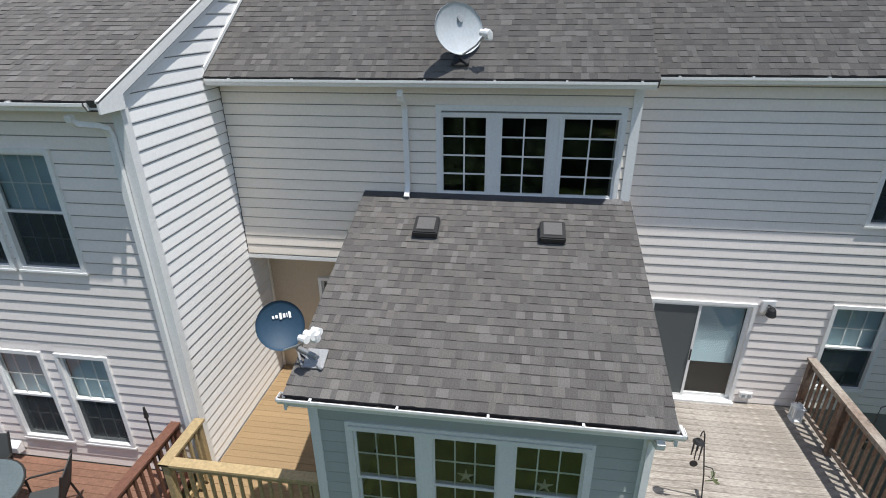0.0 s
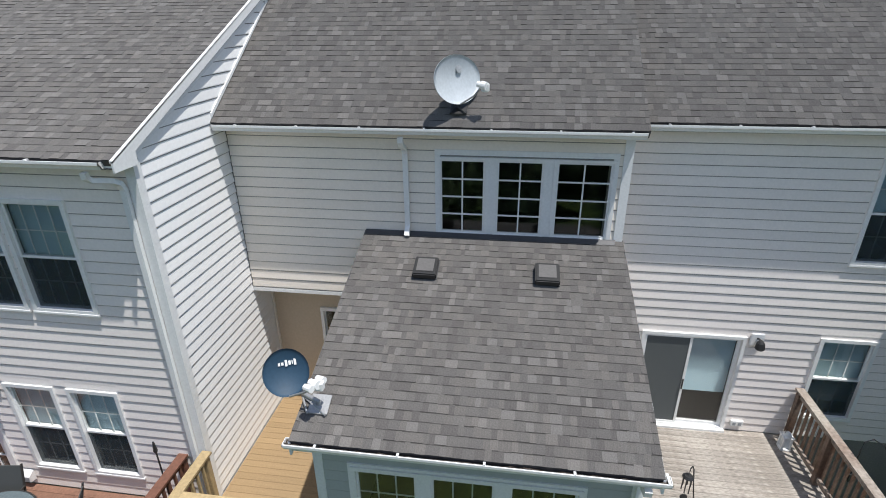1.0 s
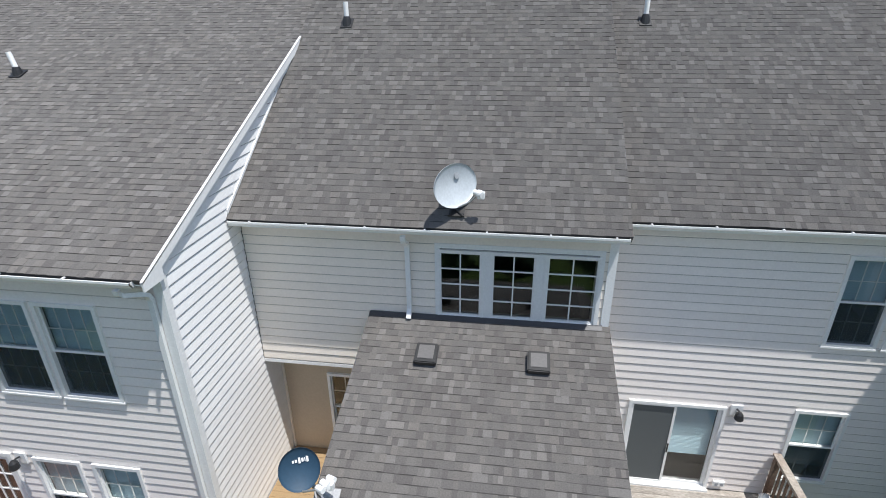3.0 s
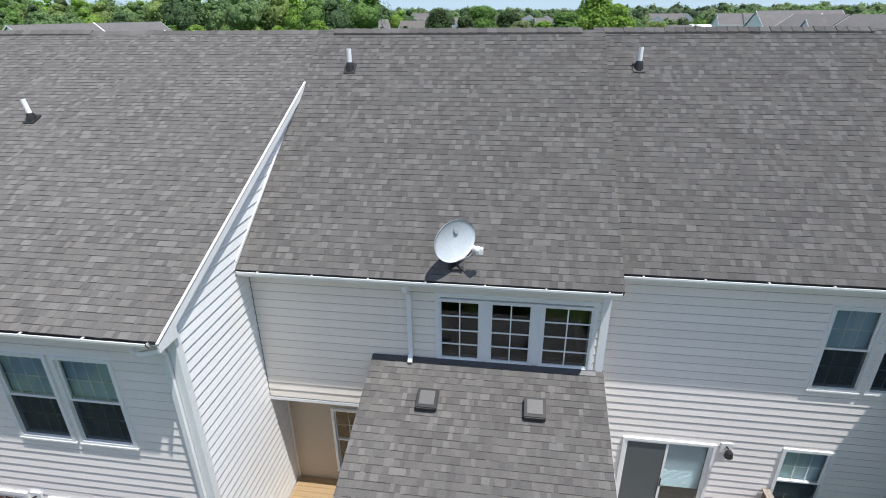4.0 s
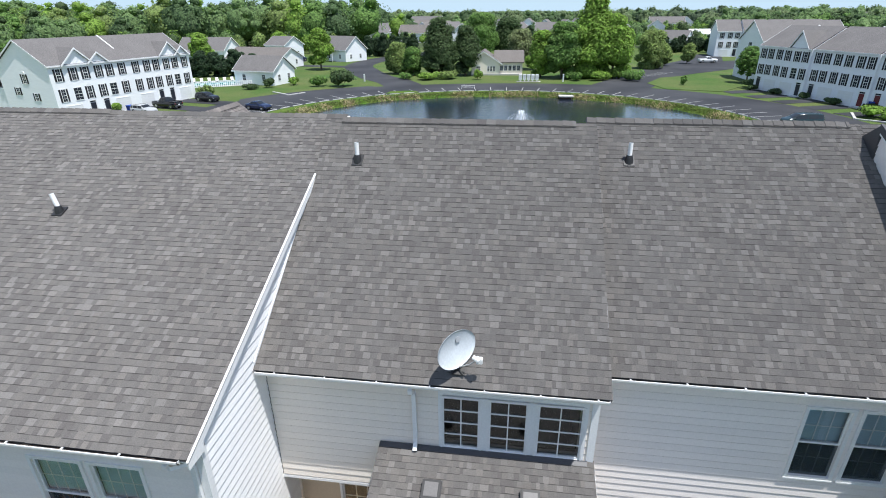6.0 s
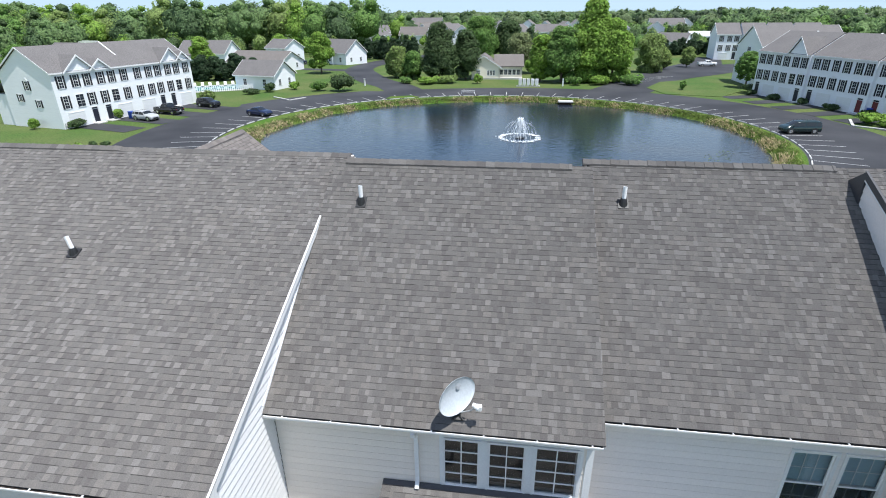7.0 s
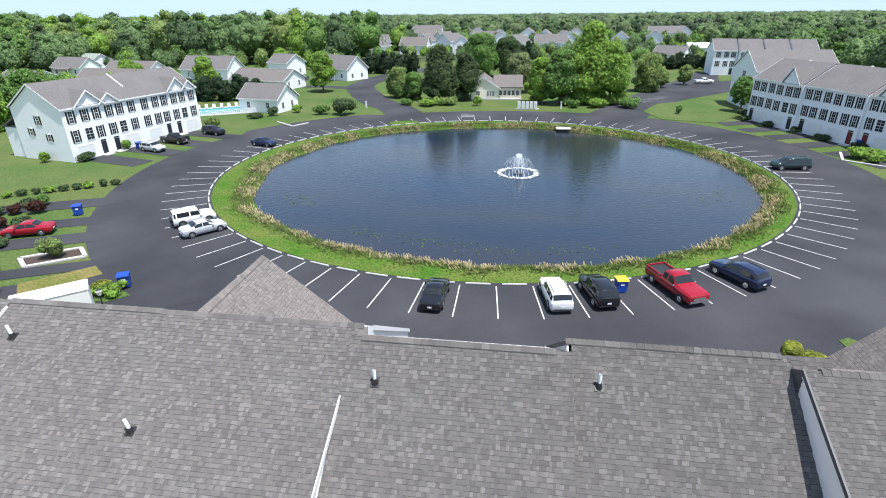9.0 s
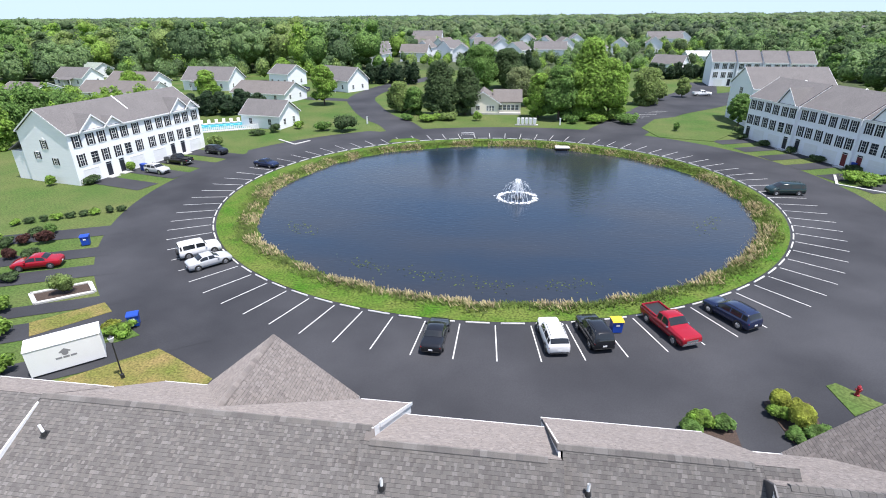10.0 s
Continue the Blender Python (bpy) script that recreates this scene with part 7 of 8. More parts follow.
P = {n: M["paint_" + n] for n in ("black", "white", "red", "navy", "silver", "green")}
for label, paint, (at, turn), ln, w, h, kind in (
        ("black saloon parked nose-in at the pond kerb", P["black"], stall(-103.3, 39.1), 4.7, 1.85, 1.45, "sedan"),
        ("white estate car parked nose-in at the pond kerb", P["white"], stall(-90.2, 38.8), 4.65, 1.85, 1.66, "suv"),
        ("black off-roader parked nose-in beside a blue bin", P["black"], stall(-85.4, 38.7), 4.55, 1.9, 1.78, "suv"),
        ("red pickup truck parked tail-in at the pond kerb", P["red"], stall(-76.3, 39.0, True), 5.7, 2.0, 1.86, "pickup"),
        ("dark blue estate car parked nose-in at the pond kerb", P["navy"], stall(-67.5, 39.2), 4.85, 1.9, 1.66, "suv"),
        ("dark green people carrier parked by the pond", P["green"], stall(-5.4, 39.4), 5.1, 1.95, 1.75, "van"),
        ("white off-roader with a spare wheel parked nose-in", P["white"], stall(-149.2, 38.6), 4.4, 1.85, 1.8, "jeep"),
        ("silver saloon parked nose-in beside a white off-roader", P["silver"], stall(-144.0, 38.6), 4.6, 1.82, 1.45, "sedan"),
        ("dark blue saloon parked nose-in at the pond kerb", P["navy"], stall(154.3, 39.2), 4.6, 1.82, 1.45, "sedan")):
    vehicle(label, paint, at, turn, ln, w, h, kind)
for label, paint, x, y, turn, ln, h, kind in (
        ("red saloon on a driveway between lawns", P["red"], -46.2, 41.6, 203, 4.75, 1.45, "sedan"),
        ("silver hatchback on a garage driveway", P["silver"], -55.9, 74.6, -15, 4.5, 1.55, "suv"),
        ("black pickup truck on a garage driveway", P["black"], -55.8, 80.2, 165, 5.6, 1.85, "pickup"),
        ("black off-roader on a garage driveway", P["black"], -53.0, 87.3, -15, 4.6, 1.7, "suv"),
        ("white pickup truck in the far car park", P["white"], 53.0, 167.5, 8, 5.6, 1.85, "pickup"),
        ("blue off-roader on a bungalow driveway", P["navy"], -69.5, 170.0, 60, 4.6, 1.7, "suv")):
    vehicle(label, paint, (x, y, GROUND + 0.02), turn, ln, 1.86, h, kind)

# ---------------- street things ----------------
def wheelie_bin(at, turn, lid, label):
    b = thing("wheelie_bin", label, "bin", at, "wheelie bins", turn=turn)
    part("tub", prism([(-0.36, -0.34, 0.08), (0.36, -0.34, 0.08), (0.42, -0.34, 1.02), (-0.42, -0.34, 1.02)], (0, 0.72, 0)), M["bin_blue"], b)
    part("lid", prism([(-0.45, -0.42, 1.02), (-0.45, 0.42, 1.06), (-0.45, 0.42, 1.12), (-0.45, -0.36, 1.12)], (0.9, 0, 0)), M[lid], b)
    part("handle", tube([(-0.3, 0.46, 1.02), (0.3, 0.46, 1.02)], 0.025, 8), M["black"], b)
    for x in (-0.30, 0.30):
        part("wheel", tube([(x - 0.04, 0.34, 0.13), (x + 0.04, 0.34, 0.13)], 0.13, 12), M["tyre"], b)
    part("label_plate", box(-0.14, 0.14, -0.365, -0.345, 0.65, 0.8), M["trim"], b, "blank white label")
    return b


wheelie_bin((8.9, 36.9, GROUND + 0.004), 10, "bin_yellow", "large blue wheelie bin with a yellow lid")
wheelie_bin((-29.3, 32.9, GROUND), 30, "bin_blue", "blue wheelie bin beside a shrub")
wheelie_bin((-45.6, 47.2, GROUND), 30, "bin_blue", "blue wheelie bin on a lawn strip")
wheelie_bin((-58.9, 75.6, GROUND + 0.02), 75, "bin_blue", "blue wheelie bin by a garage")
wheelie_bin((52.6, 88.2, GROUND + 0.02), 20, "bin_blue", "blue wheelie bin by a garage")

# storage container with sloping top seam
ct = thing("storage_container", "white portable storage container on a driveway", "container", (-30.64, 27.76, GROUND + 0.02), turn=41)
part("body", box(-2.25, 2.25, -0.9, 0.9, 0.12, 2.12, bevel=0.03), M["container"], ct)
part("roof", box(-2.29, 2.29, -0.94, 0.94, 2.12, 2.2, bevel=0.03), M["container"], ct)
for x in (-2.23, 2.17):
    for y in (-0.92, 0.86):
        part("corner_post", box(x, x + 0.06, y, y + 0.06, 0.1, 2.13), M["trim"], ct)
part("skid", box(-2.2, 2.2, -0.8, -0.6, 0, 0.12), M["black"], ct)
part("skid", box(-2.2, 2.2, 0.6, 0.8, 0, 0.12), M["black"], ct)
lg = part("emblem", prism([(-0.34, -0.906, 1.42), (0.34, -0.906, 1.42), (0.34, -0.906, 1.50), (0.0, -0.906, 1.74), (-0.34, -0.906, 1.50)], (0, 0.004, 0)), M["print_grey"], ct, "plain grey emblem")
part("emblem", tube([(0, -0.910, 1.38), (0, -0.906, 1.38)], 0.2, 16), M["print_grey"], ct)
for k in range(3):
    part("lettering_bar", box(-0.62 + 0.44 * k, -0.24 + 0.44 * k, -0.908, -0.902, 0.98, 1.12), M["print_grey"], ct, "plain grey bar")

# street lamp
sl = thing("street_lamp", "black post lamp with a pale lantern on a lawn", "lamp", (-25.6, 26.6, GROUND + 0.05))
part("base", tube([(0, 0, 0), (0, 0, 0.3), (0, 0, 0.35)], [0.14, 0.12, 0.08], 12), M["black"], sl)
part("post", tube([(0, 0, 0.3), (0, 0, 2.9)], [0.055, 0.04], 10), M["black"], sl)
part("lantern", tube([(0, 0, 2.9), (0, 0, 2.98), (0, 0, 3.25), (0, 0, 3.3)], [0.06, 0.13, 0.20, 0.16], 12), M["lamp_glass"], sl, "pale lantern glass")
part("finial", tube([(0, 0, 3.3), (0, 0, 3.38), (0, 0, 3.46)], [0.17, 0.07, 0.01], 12), M["black"], sl)

# fire hydrant
fh = thing("fire_hydrant", "red fire hydrant on a small lawn", "hydrant", (23.1, 31.1, GROUND + 0.05))
part("barrel", tube([(0, 0, 0), (0, 0, 0.06), (0, 0, 0.08), (0, 0, 0.58), (0, 0, 0.62)], [0.16, 0.16, 0.11, 0.11, 0.14], 12), M["hydrant_red"], fh)
part("bonnet", tube([(0, 0, 0.62), (0, 0, 0.70), (0, 0, 0.76), (0, 0, 0.82)], [0.13, 0.11, 0.05, 0.03], 12), M["hydrant_red"], fh)
for d in ((1, 0), (-1, 0), (0, -1)):
    part("nozzle", tube([(0.1 * d[0], 0.1 * d[1], 0.46), (0.2 * d[0], 0.2 * d[1], 0.46)], 0.06, 10), M["hydrant_red"], fh)

# letter boxes across the pond, and marker posts
mb = thing("mailbox_bank", "bank of five white letter box units on a base", "mailboxes", (2.3, 118.9, GROUND + 0.03), turn=2)
part("base", box(-2.5, 2.5, -0.5, 0.5, 0, 0.12), M["concrete"], mb)
for k in range(5):
    u = part("cabinet", box(-2.1 + 0.88 * k, -1.42 + 0.88 * k, -0.3, 0.3, 0.35, 1.55, bevel=0.03), M["trim"], mb)
    part("pedestal", box(-1.86 + 0.88 * k, -1.66 + 0.88 * k, -0.1, 0.1, 0.12, 0.35), M["trim"], mb)
    part("door_seams", grid_bars(-2.06 + 0.88 * k, -1.46 + 0.88 * k, 0.4, 1.5, 2, 6, -0.309, -0.301, 0.015), M["print_grey"], u)
for x, y in ((9.6, 119.6), (-33.4, 117.2)):
    mp_ = thing("marker_post", "white square marker post on the verge", "post", (x, y, GROUND))
    part("post", box(-0.14, 0.14, -0.14, 0.14, 0, 1.45, bevel=0.02), M["trim"], mp_)
    part("cap", box(-0.18, 0.18, -0.18, 0.18, 1.45, 1.55, bevel=0.02), M["trim"], mp_)
br = thing("bike_rack", "white metal rail at the pond's far kerb", "rail", (-9.5, 106.6, GROUND))
part("rail", tube([(-1.3, 0, 0), (-1.3, 0, 0.7), (1.3, 0, 0.7), (1.3, 0, 0)], 0.035, 8), M["trim"], br)
part("mid_rail", tube([(-1.3, 0, 0.38), (1.3, 0, 0.38)], 0.03, 8), M["trim"], br)

# ---------------- roof fittings ----------------
def on_roof(name, y):
    return roof_z(name, y)


def vent_pipe(x, y, z, slope, lean=0.0):
    p = thing("vent_pipe", "white plastic vent pipe in a black rubber boot", "vent pipe", (x, y, z), "roof vent pipes")
    part("flashing", prism([(-0.11, -0.11, -0.11 * slope + 0.02), (0.11, -0.11, -0.11 * slope + 0.02), (0.11, 0.12, 0.12 * slope + 0.02), (-0.11, 0.12, 0.12 * slope + 0.02)], (0, 0, 0.015)), M["black"], p)
    part("boot", tube([(0, 0, -0.03), (0, 0, 0.10), (0, 0, 0.15)], [0.10, 0.075, 0.06], 12), M["black"], p)
    bm = tube([(0, 0, 0.1), (lean, 0, 0.40)], 0.045, 12, cap=False)
    tube([(lean, 0, 0.40), (0, 0, 0.1)], 0.038, 12, bm, cap=False)
    part("pipe", bm, M["pvc"], p)
    return p


vent_pipe(-2.64, 10.73, on_roof("middle", 10.73), 0.666)
vent_pipe(2.945, 11.30, on_roof("right", 11.30), 0.666)
vent_pipe(-8.43, 9.08, on_roof("left", 9.08), 0.438, -0.06)
vent_pipe(-13.45, 11.2, on_roof("left", 11.2), 0.438, -0.06)

SLOPE_S = math.degrees(math.atan2(1.06, 3.22))
for x in (-0.47, 1.15):
    y = 6.48
    vt = thing("roof_vent", "dark box roof vent on the sunroom shingles", "roof vent", (x, y, 3.25 + 0.329 * (y - 4.03)), "sunroom roof vents")
    vt.matrix_basis = pose(x, y, 3.25 + 0.329 * (y - 4.03), SLOPE_S, 0, 0)
    part("flange", box(-0.165, 0.165, -0.16, 0.20, 0.012, 0.02), M["flashing"], vt)
    part("hood", box(-0.16, 0.16, -0.18, 0.17, 0.03, 0.12, bevel=0.015), M["black"], vt)
    part("cap", box(-0.115, 0.115, -0.12, 0.12, 0.121, 0.131, bevel=0.004), M["vent_top"], vt, "dull grey metal cap")
    part("throat", box(-0.125, 0.125, -0.12, 0.14, 0.02, 0.03), M["flashing"], vt)


def dish(label, c, normal, rx, ry, foot, feed, mat, lnb_parts, marks=False):
    """A satellite dish: shell, rim, mast bent up from its roof foot, feed arm and the white receiver."""
    c, n = Vector(c), Vector(normal).normalized()
    d = thing("satellite_dish", label, "satellite dish", foot, "satellite dishes", plan=True)
    side = n.cross(Vector((0, 0, 1))).normalized()
    up = side.cross(n).normalized()
    verts, faces = [], []
    R, N = 7, 32
    for back in (0, 1):
        for i in range(R + 1):
            q = i / R
            for k in range(N):
                a = 2 * math.pi * k / N
                verts.append(c + side * rx * q * math.cos(a) + up * ry * q * math.sin(a) + n * (0.075 * q * q - 0.075 - 0.008 * back))
    for back in (0, 1):
        o = back * (R + 1) * N
        for i in range(R):
            for k in range(N):
                a, b = o + i * N + k, o + i * N + (k + 1) % N
                faces.append((a, b, b + N, a + N) if back else (a, a + N, b + N, b))
    o = (R + 1) * N
    for k in range(N):
        a, b = R * N + k, R * N + (k + 1) % N
        faces.append((a, b, b + o, a + o))
    from_arrays("reflector", verts, faces, M[mat], d, smooth=True)
    hub = c - n * 0.14
    metal = M["galvanised"] if marks else M["dark_metal"]
    part("bracket", tube([hub + n * 0.06, hub - n * 0.05], [0.09, 0.06], 10), M["galvanised"], d)
    f = Vector(foot)
    knee = Vector((hub.x, hub.y, hub.z - 0.16))
    part("mast", tube([f + Vector((0, 0, 0.02)), f + Vector((0, 0, 0.06)), 0.3 * f + 0.7 * knee, knee, hub], 0.026, 10), metal, d)
    part("foot_plate", prism([f + Vector((-0.11, -0.10, -0.02)), f + Vector((0.11, -0.10, -0.02)), f + Vector((0.11, 0.10, 0.07)), f + Vector((-0.11, 0.10, 0.07))], (0, 0, 0.015)), metal, d)
    for s in (-1, 1):
        part("brace", tube([f + Vector((s * 0.10, -0.12, 0.0)), f * 0.45 + knee * 0.55 + Vector((0, 0, -0.02))], 0.013, 6), metal, d)
    lip = c - up * ry * 0.98 - n * 0.01
    e = c + Vector(feed)
    part("feed_arm", tube([lip - n * 0.05, lip + n * 0.02, 0.4 * lip + 0.6 * e + Vector((0, 0, -0.04)), e], 0.013, 8), M["galvanised"], d)
    back = (c - e).normalized()
    lnb = part("receiver", tube([e - back * 0.05, e + back * 0.02, e + back * 0.03, e + back * 0.075], [0.05, 0.05, 0.035, 0.04], 12), M["trim"], d, "white receiver head")
    ac = back.cross(Vector((0, 0, 1))).normalized()
    for k in range(lnb_parts - 1):
        s = (-1, 1)[k % 2]
        part("receiver", tube([e + ac * s * 0.085 - back * 0.04, e + ac * s * 0.085 + back * 0.065], [0.04, 0.034], 10), M["trim"], d)
    part("receiver_box", box(-0.05, 0.05, -0.04, 0.04, -0.05, 0.05, bevel=0.01), M["trim"], d).location = Vector(e + Vector((0.03, 0.02, -0.03))) - Vector(foot)
    if marks:
        for a0, a1, h in ((-0.60, -0.50, 0.075), (-0.47, -0.43, 0.05), (-0.40, -0.30, 0.05), (-0.27, -0.17, 0.075), (-0.13, -0.03, 0.035), (0.0, 0.09, 0.035)):
            m0 = 0.5 * (a0 + a1)
            q2 = (m0 + 0.16) ** 2 + 0.16
            p0 = c + up * ry * 0.36 + n * (0.075 * q2 * 0.9 - 0.066)
            w = (a1 - a0) * rx * 0.5
            cc = p0 + side * (m0 + 0.16) * rx * 1.15
            part("mark", prism([cc - side * w - up * h * 0.45, cc + side * w - up * h * 0.45, cc + side * w + up * h * 0.45, cc - side * w + up * h * 0.45], n * 0.004), M["trim"], d, "plain white bar")
    else:
        p0 = c + up * ry * 0.42 - side * rx * 0.2 + n * 0.0
        part("mark", tube([p0 - n * 0.047, p0 - n * 0.041], 0.05, 12), M["print_pale"], d, "plain grey spot")
    return d


dish("pale grey satellite dish on the steep roof", (-0.114, 7.105, 6.496), (1.0, -0.80, 0.25), 0.41, 0.305, (-0.10, 7.12, 6.09), (0.33, -0.15, -0.05), "dish_grey", 1)
dish("dark blue satellite dish at the sunroom roof corner", (-1.67, 4.49, 3.75), (0.42, -0.76, 0.46), 0.245, 0.26, (-1.30, 4.42, 3.39), (0.41, -0.20, 0.05), "dish_blue", 3, True)

# ---------------- decks and rails ----------------
def deck(label, x0, x1, y0, y1, z, mat, along="x", w=0.125):
    """Deck boards laid side by side on joists, on posts."""
    d = thing("deck", label, "deck", (0.5 * (x0 + x1), 0.5 * (y0 + y1), GROUND), plan=True)
    n = int((y1 - y0) / w)
    me = None
    for k in range(n):
        if me is None:
            bm = box(0, x1 - x0, 0, w - 0.003, -0.03, 0, bevel=0.0025)
            ob = part("board", bm, M[mat], d)
            me = ob.data
        else:
            ob = new("board", me)
            ob.parent = d
        ob.location = Vector((x0, y1 - (k + 1) * w, z)) + OFFSET[d.name]
    part("rim_joist", box(x0, x1, y0 - 0.04, y0 - 0.002, z - 0.26, z - 0.004), M[mat], d)
    for k in range(int((x1 - x0) / 0.8) + 1):
        part("joist", box(x0 + 0.02 + 0.8 * k, x0 + 0.06 + 0.8 * k, y0, y1, z - 0.24, z - 0.031), M[mat], d)
    for x in (x0 + 0.1, x1 - 0.2):
        for y in (y0 + 0.1, y1 - 0.3):
            part("post", box(x, x + 0.1, y, y + 0.1, GROUND, z - 0.24), M[mat], d)
    return d


def railing(label, points, z, mat, top_z, post_at, cap=0.14, rail_mat=None):
    """A rail along plan points: posts, a flat top rail, a bottom rail and square balusters, each its own part."""
    r = thing("deck_railing", label, "railing", (points[0][0], points[0][1], z), plan=True)
    for x, y in post_at:
        part("post", box(x - 0.045, x + 0.045, y - 0.045, y + 0.045, z - 0.2, top_z - 0.03, bevel=0.006), M[mat], r)
    for seg, (a, b) in enumerate(zip(points, points[1:])):
        a, b = Vector((*a, -0.003 * seg)), Vector((*b, -0.003 * seg))
        d = (b - a).normalized()
        s = Vector((-d.y, d.x, 0))
        for nm, w, z0, z1 in (("top_rail", cap / 2, top_z - 0.035, top_z), ("under_rail", 0.02, top_z - 0.13, top_z - 0.037), ("bottom_rail", 0.02, z + 0.09, z + 0.17)):
            e = cap / 2 if nm == "top_rail" else 0
            part(nm, prism([a - d * e - s * w + Vector((0, 0, z0)), b + d * e - s * w + Vector((0, 0, z0)), b + d * e + s * w + Vector((0, 0, z0)), a - d * e + s * w + Vector((0, 0, z0))], (0, 0, z1 - z0)), M[rail_mat or mat], r)
        n = int((b - a).length / 0.125)
        me = None
        for k in range(1, n):
            p = a + d * (b - a).length * k / n
            if me is None:
                ob = part("baluster", box(-0.017, 0.017, -0.017, 0.017, 0, top_z - z - 0.13), M[mat], r)
                me = ob.data
            else:
                ob = new("baluster", me)
                ob.parent = r
            ob.location = Vector((p.x + s.x * 0.037, p.y + s.y * 0.037, z + 0.07)) + OFFSET[r.name]
    return r


deck("tan stained timber deck beside the sunroom", LEFT_X + 0.04, -1.46, 4.42, 7.80, DECK_Z, "wood_tan")
deck("weathered grey timber deck with bare worn boards", 2.17, 5.50, 3.0, 7.775, DECK_Z, "wood_grey", w=0.13)
deck("red-brown stained timber deck", -11.5, -3.80, 2.2, 5.26, 0.52, "wood_red")
railing("tan timber railing round the small deck", [(-3.46, 5.16), (-3.46, 4.48), (-1.50, 4.48)], DECK_Z, "wood_treated", 1.65, [(-3.46, 5.16), (-3.46, 4.48), (-1.52, 4.48)])
railing("dark brown weathered railing of the bare deck", [(5.43, 7.70), (5.43, 3.1)], DECK_Z, "wood_brown", 1.65, [(5.43, 7.70), (5.43, 6.75), (5.43, 5.2), (5.43, 3.1)], 0.13, "wood_weathered")
railing("red-brown railing of the stained deck", [(-3.88, 5.22), (-3.88, 2.3)], 0.52, "wood_redrail", 1.50, [(-3.88, 5.22), (-3.88, 3.6), (-3.88, 2.3)])

# ---------------- small things on walls and decks ----------------
def wall_lamp(x, y, z):
    w = thing("wall_lamp", "black outdoor wall lamp on a white mounting block", "wall lamp", (x, y, z), "outdoor wall lamps")
    part("block", box(-0.10, 0.10, -0.035, 0.0, -0.11, 0.11, bevel=0.01), M["trim"], w)
    part("arm", tube([(0, -0.03, 0.03), (0, -0.10, 0.05), (0, -0.15, 0.02)], 0.015, 8), M["black"], w)
    part("shade", tube([(0, -0.15, 0.06), (0, -0.15, 0.02), (0, -0.16, -0.07), (0, -0.16, -0.09)], [0.03, 0.06, 0.075, 0.06], 12), M["black"], w)


wall_lamp(4.58, 7.778, 2.52)
wall_lamp(-6.62, 5.268, 2.50)
so = thing("socket_box", "white outdoor socket box on the siding", "socket", (4.62, 7.778, 0.83))
part("box", box(-0.10, 0.10, -0.05, 0.0, -0.06, 0.06, bevel=0.008), M["trim"], so)
for x in (-0.045, 0.045):
    part("outlet", box(x - 0.025, x + 0.025, -0.056, -0.048, -0.03, 0.03), M["print_pale"], so)
dv = thing("dryer_vent", "white louvred vent hood low on the siding", "vent", (-6.66, 5.268, 0.72))
part("hood", prism([(-0.09, 0, 0.09), (-0.09, -0.10, 0.03), (-0.09, -0.10, -0.07), (-0.09, 0, -0.09)], (0.18, 0, 0)), M["trim"], dv)
part("louvre", box(-0.075, 0.075, -0.104, -0.1, -0.06, 0.02), M["print_pale"], dv)

ln = thing("lantern", "small white metal lantern standing by the railing", "lantern", (5.28, 7.45, DECK_Z))
part("base", box(-0.08, 0.08, -0.08, 0.08, 0, 0.04, bevel=0.008), M["trim"], ln)
part("glass", box(-0.055, 0.055, -0.055, 0.055, 0.04, 0.26), M["lamp_glass"], ln)
for px, py in ((-0.06, -0.06), (0.06, -0.06), (-0.06, 0.06), (0.06, 0.06)):
    part("corner_bar", box(px - 0.012, px + 0.012, py - 0.012, py + 0.012, 0.04, 0.26), M["trim"], ln)
part("top", box(-0.085, 0.085, -0.085, 0.085, 0.26, 0.28, bevel=0.006), M["trim"], ln)
part("cap", tube([(0, 0, 0.28), (0, 0, 0.31), (0, 0, 0.35)], [0.07, 0.065, 0.02], 12), M["trim"], ln)
part("ring", tube([(-0.04, 0, 0.33), (-0.03, 0, 0.41), (0.03, 0, 0.41), (0.04, 0, 0.33)], 0.006, 6), M["black"], ln)

hk = thing("shepherd_hook", "black metal garden hook with hanging ornaments", "garden hook", (3.36, 5.69, DECK_Z))
part("pole", tube([(0, 0, 0), (-0.06, -0.02, 0.45), (-0.16, -0.06, 0.95), (-0.20, -0.08, 1.18), (-0.225, -0.09, 1.24), (-0.25, -0.10, 1.21), (-0.25, -0.10, 1.17)], 0.009, 6), M["black"], hk)
part("side_arm", tube([(-0.10, -0.04, 0.62), (0.02, -0.03, 0.58), (0.06, -0.03, 0.48), (0.04, -0.03, 0.40), (0.0, -0.02, 0.42)], 0.007, 6), M["black"], hk)
wc = thing("wind_chime", "dark metal wind chime hanging from a hook", "wind chime", (3.10, 5.58, 1.72))
part("crown", tube([(0, 0, 0.0), (0, 0, 0.03)], [0.075, 0.05], 14), M["black"], wc)
part("cord", tube([(0, 0, 0.03), (0, 0, 0.11)], 0.003, 5), M["black"], wc)
for k in range(6):
    a = 2 * math.pi * k / 6
    part("chime", tube([(0.055 * math.cos(a), 0.055 * math.sin(a), -0.02), (0.055 * math.cos(a), 0.055 * math.sin(a), -0.17 - 0.015 * k)], 0.008, 6), M["black"], wc)
part("clapper", tube([(0, 0, 0.0), (0, 0, -0.34)], 0.003, 5), M["black"], wc)
part("sail", tube([(0, -0.006, -0.36), (0, 0.006, -0.36)], 0.05, 10), M["black"], wc)
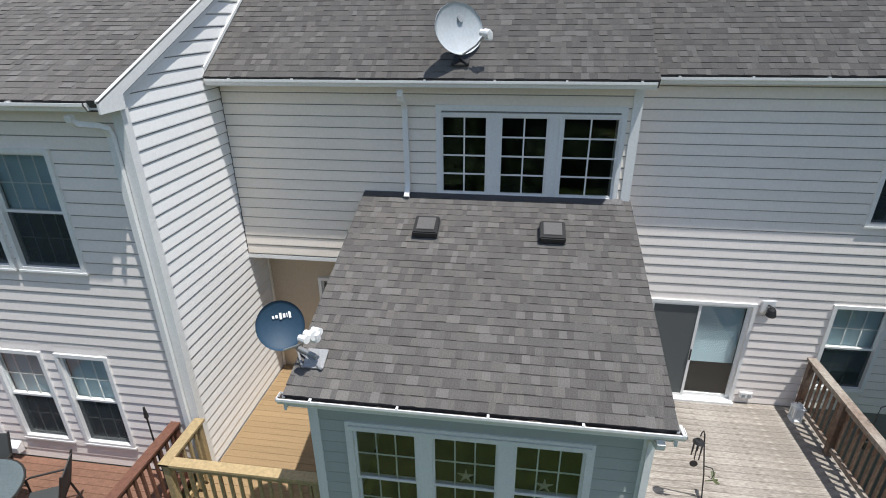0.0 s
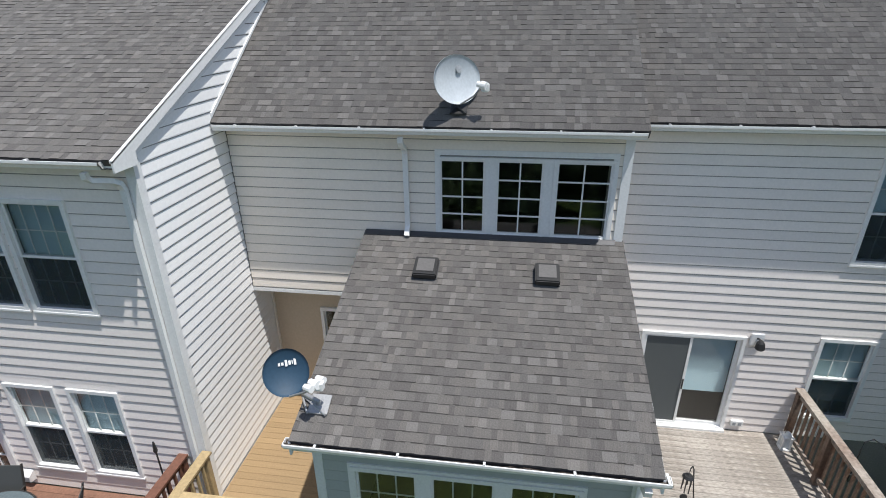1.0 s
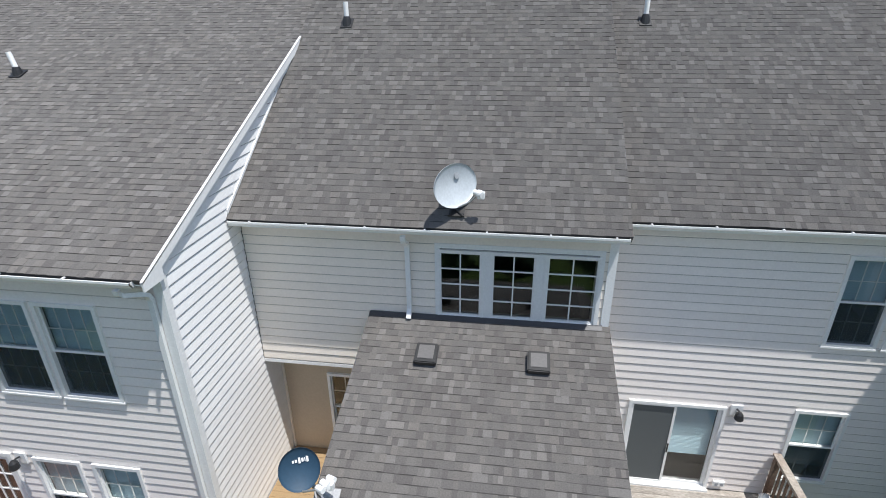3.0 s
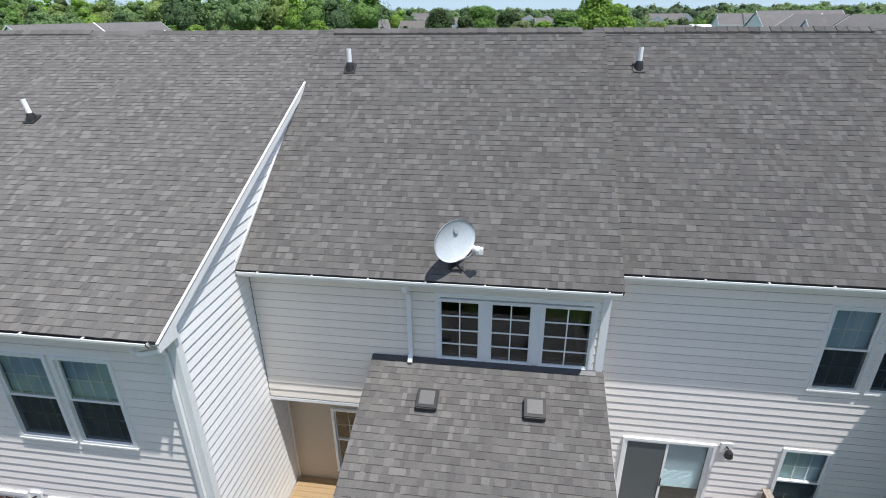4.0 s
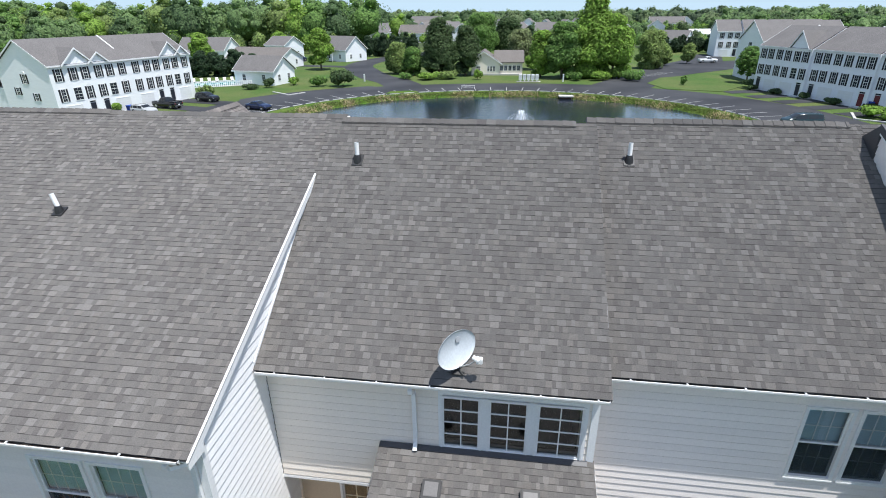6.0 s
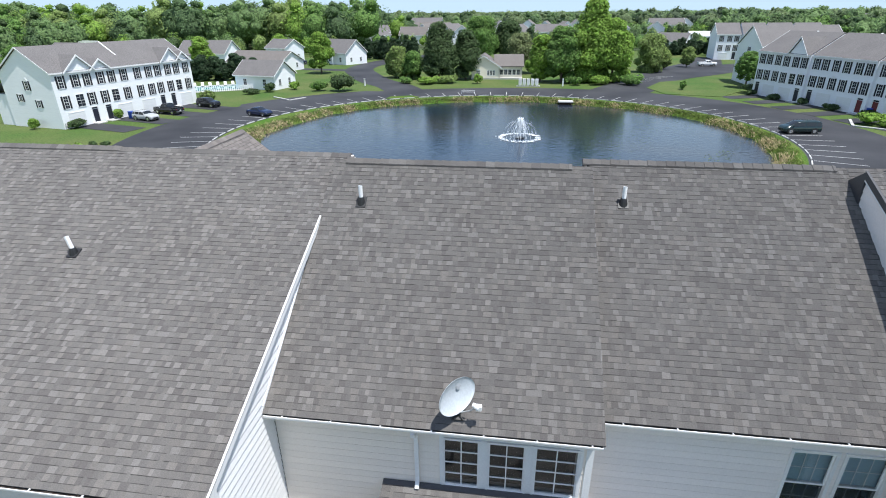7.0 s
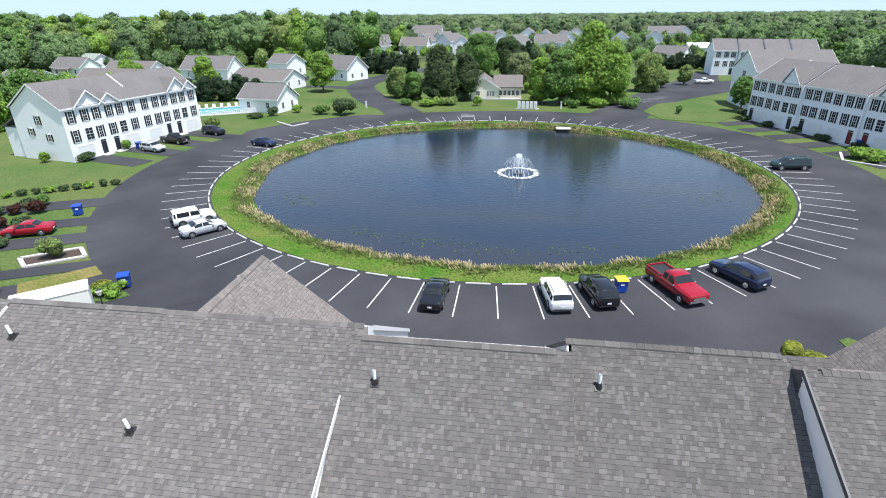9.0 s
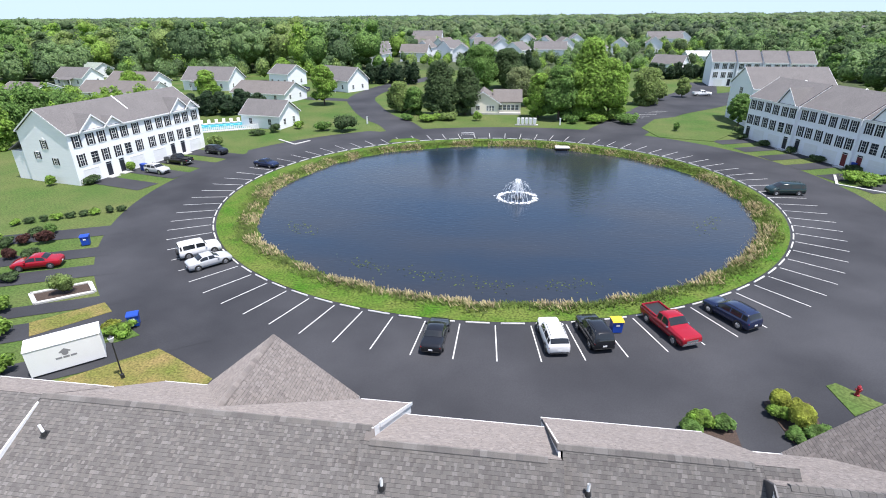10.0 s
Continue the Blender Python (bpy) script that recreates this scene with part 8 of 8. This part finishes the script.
for dx, dz in ((0.0, 0.0),):
    bird = thing("garden_ornament", "small green metal dragonfly on the hook's arm", "ornament", (3.42, 5.66, 1.02))
    part("body", tube([(-0.09, 0, -0.02), (0.06, 0, 0.02)], [0.006, 0.014], 6), M["rusty_green"], bird)
    for s in (-1, 1):
        part("wing", prism([(0.02, 0, 0.02), (0.06, s * 0.10, 0.05), (0.0, s * 0.11, 0.05), (-0.01, s * 0.01, 0.02)], (0, 0, 0.004)), M["rusty_green"], bird)
h2 = thing("plant_hook", "curved black plant hook clamped to the railing", "plant hook", (5.52, 6.30, 1.35))
part("stem", tube([(0, 0, -0.15), (0, 0, 0.45), (0.02, 0.02, 0.56), (0.12, 0.02, 0.62), (0.26, 0.0, 0.55), (0.36, -0.05, 0.36), (0.40, -0.07, 0.12)], 0.009, 6), M["black"], h2)
part("clamp", box(-0.03, 0.02, -0.03, 0.03, -0.12, 0.0), M["black"], h2)

# Hook stand by the red railing, simplified to a pole with a slim top.
h3 = thing("garden_torch", "thin black hook stand pole beside the red railing", "garden torch", (-4.0, 4.95, 0.52))
part("pole", tube([(0, 0, 0), (0.0, 0.0, 1.30)], 0.011, 6), M["black"], h3)
part("holder", tube([(0, 0, 1.30), (0, 0, 1.34), (0, 0, 1.50)], [0.012, 0.03, 0.012], 8), M["black"], h3)

# patio set on the red deck
pt = thing("patio_table", "grey glass-topped patio table", "table", (-5.95, 3.95, 0.52))
part("tabletop", tube([(0, 0, 0.70), (0, 0, 0.72)], 0.62, 28), M["table_glass"], pt)
part("rim", tube([(0.63 * math.cos(2 * math.pi * k / 28), 0.63 * math.sin(2 * math.pi * k / 28), 0.71) for k in range(29)], 0.016, 6), M["dark_metal"], pt)
for k in range(4):
    a = math.pi / 4 + math.pi / 2 * k
    part("leg", tube([(0.45 * math.cos(a), 0.45 * math.sin(a), 0), (0.38 * math.cos(a), 0.38 * math.sin(a), 0.69)], 0.018, 8), M["dark_metal"], pt)


def patio_chair(x, y, turn):
    c = thing("patio_chair", "dark metal patio chair with mesh seat and arms", "chair", (x, y, 0.52), "patio chairs", turn=turn)
    part("seat", box(-0.23, 0.23, -0.23, 0.23, 0.40, 0.425, bevel=0.008), M["chair_mesh"], c)
    part("backrest", prism([(-0.23, 0.22, 0.44), (0.23, 0.22, 0.44), (0.22, 0.36, 0.92), (-0.22, 0.36, 0.92)], (0, 0.015, 0)), M["chair_mesh"], c)
    for s in (-1, 1):
        part("armrest", tube([(s * 0.27, -0.25, 0.0), (s * 0.27, -0.24, 0.60), (s * 0.27, -0.18, 0.63), (s * 0.26, 0.27, 0.64)], 0.014, 8), M["dark_metal"], c)
        part("back_post", tube([(s * 0.25, 0.30, 0.0), (s * 0.25, 0.22, 0.42), (s * 0.24, 0.37, 0.95)], 0.015, 8), M["dark_metal"], c)
    part("stretcher", tube([(-0.26, 0.0, 0.39), (0.26, 0.0, 0.39)], 0.012, 6), M["dark_metal"], c)
    return c


patio_chair(-5.18, 4.25, -62)
patio_chair(-6.28, 4.42, 8)

# starfish in the sunroom windows
for x, z in ((0.27, 1.98), (1.13, 1.96)):
    st = thing("starfish_ornament", "pale dried starfish in a sunroom window", "starfish", (x, 4.43, z), "starfish ornaments")
    bm = bmesh.new()
    pts = []
    for k in range(10):
        a = math.pi / 2 + math.pi * k / 5
        r = 0.10 if k % 2 == 0 else 0.03
        pts.append((r * math.cos(a), 0, r * math.sin(a)))
    part("body", prism(pts, (0, 0.012, 0), bm), M["starfish"], st)

# ---------------- sunroom shingles, the nearest ones each a piece ----------------
sun_deck = slab(units["middle"], SR, 0.1, "sunroom_roof")
o, u, v, n, tabs = shingle_courses(SR[0], (1, 0, 0), Vector((0, 3.22, 1.06)), 3.39, lambda b: (0, 3.74), 11)
piece_meshes = {}
for a0, a1, b0, b1, t, band in tabs[:300]:
    key = (round(a1 - a0, 2), t, band)
    if key not in piece_meshes:
        vv, ff, ss = tab_mesh(Vector((0, 0, 0)), u, v, n, [(0, a1 - a0, 0, b1 - b0, t, band)])
        me = bpy.data.meshes.new("shingle")
        me.from_pydata([tuple(p) for p in vv], [], ff)
        me.polygons.foreach_set("material_index", ss)
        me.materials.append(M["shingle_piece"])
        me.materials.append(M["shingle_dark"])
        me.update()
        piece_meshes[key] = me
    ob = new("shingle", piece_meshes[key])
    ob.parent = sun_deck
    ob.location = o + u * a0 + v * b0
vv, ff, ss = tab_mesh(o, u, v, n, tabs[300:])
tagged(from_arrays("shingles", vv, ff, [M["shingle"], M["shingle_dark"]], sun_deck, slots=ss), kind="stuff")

# ---------------- plan units to metres ----------------
for ob in list(scene.objects):
    if ob.parent is None and ob is not cam:
        ob.matrix_basis = Matrix.Scale(UNIT, 4) @ ob.matrix_basis
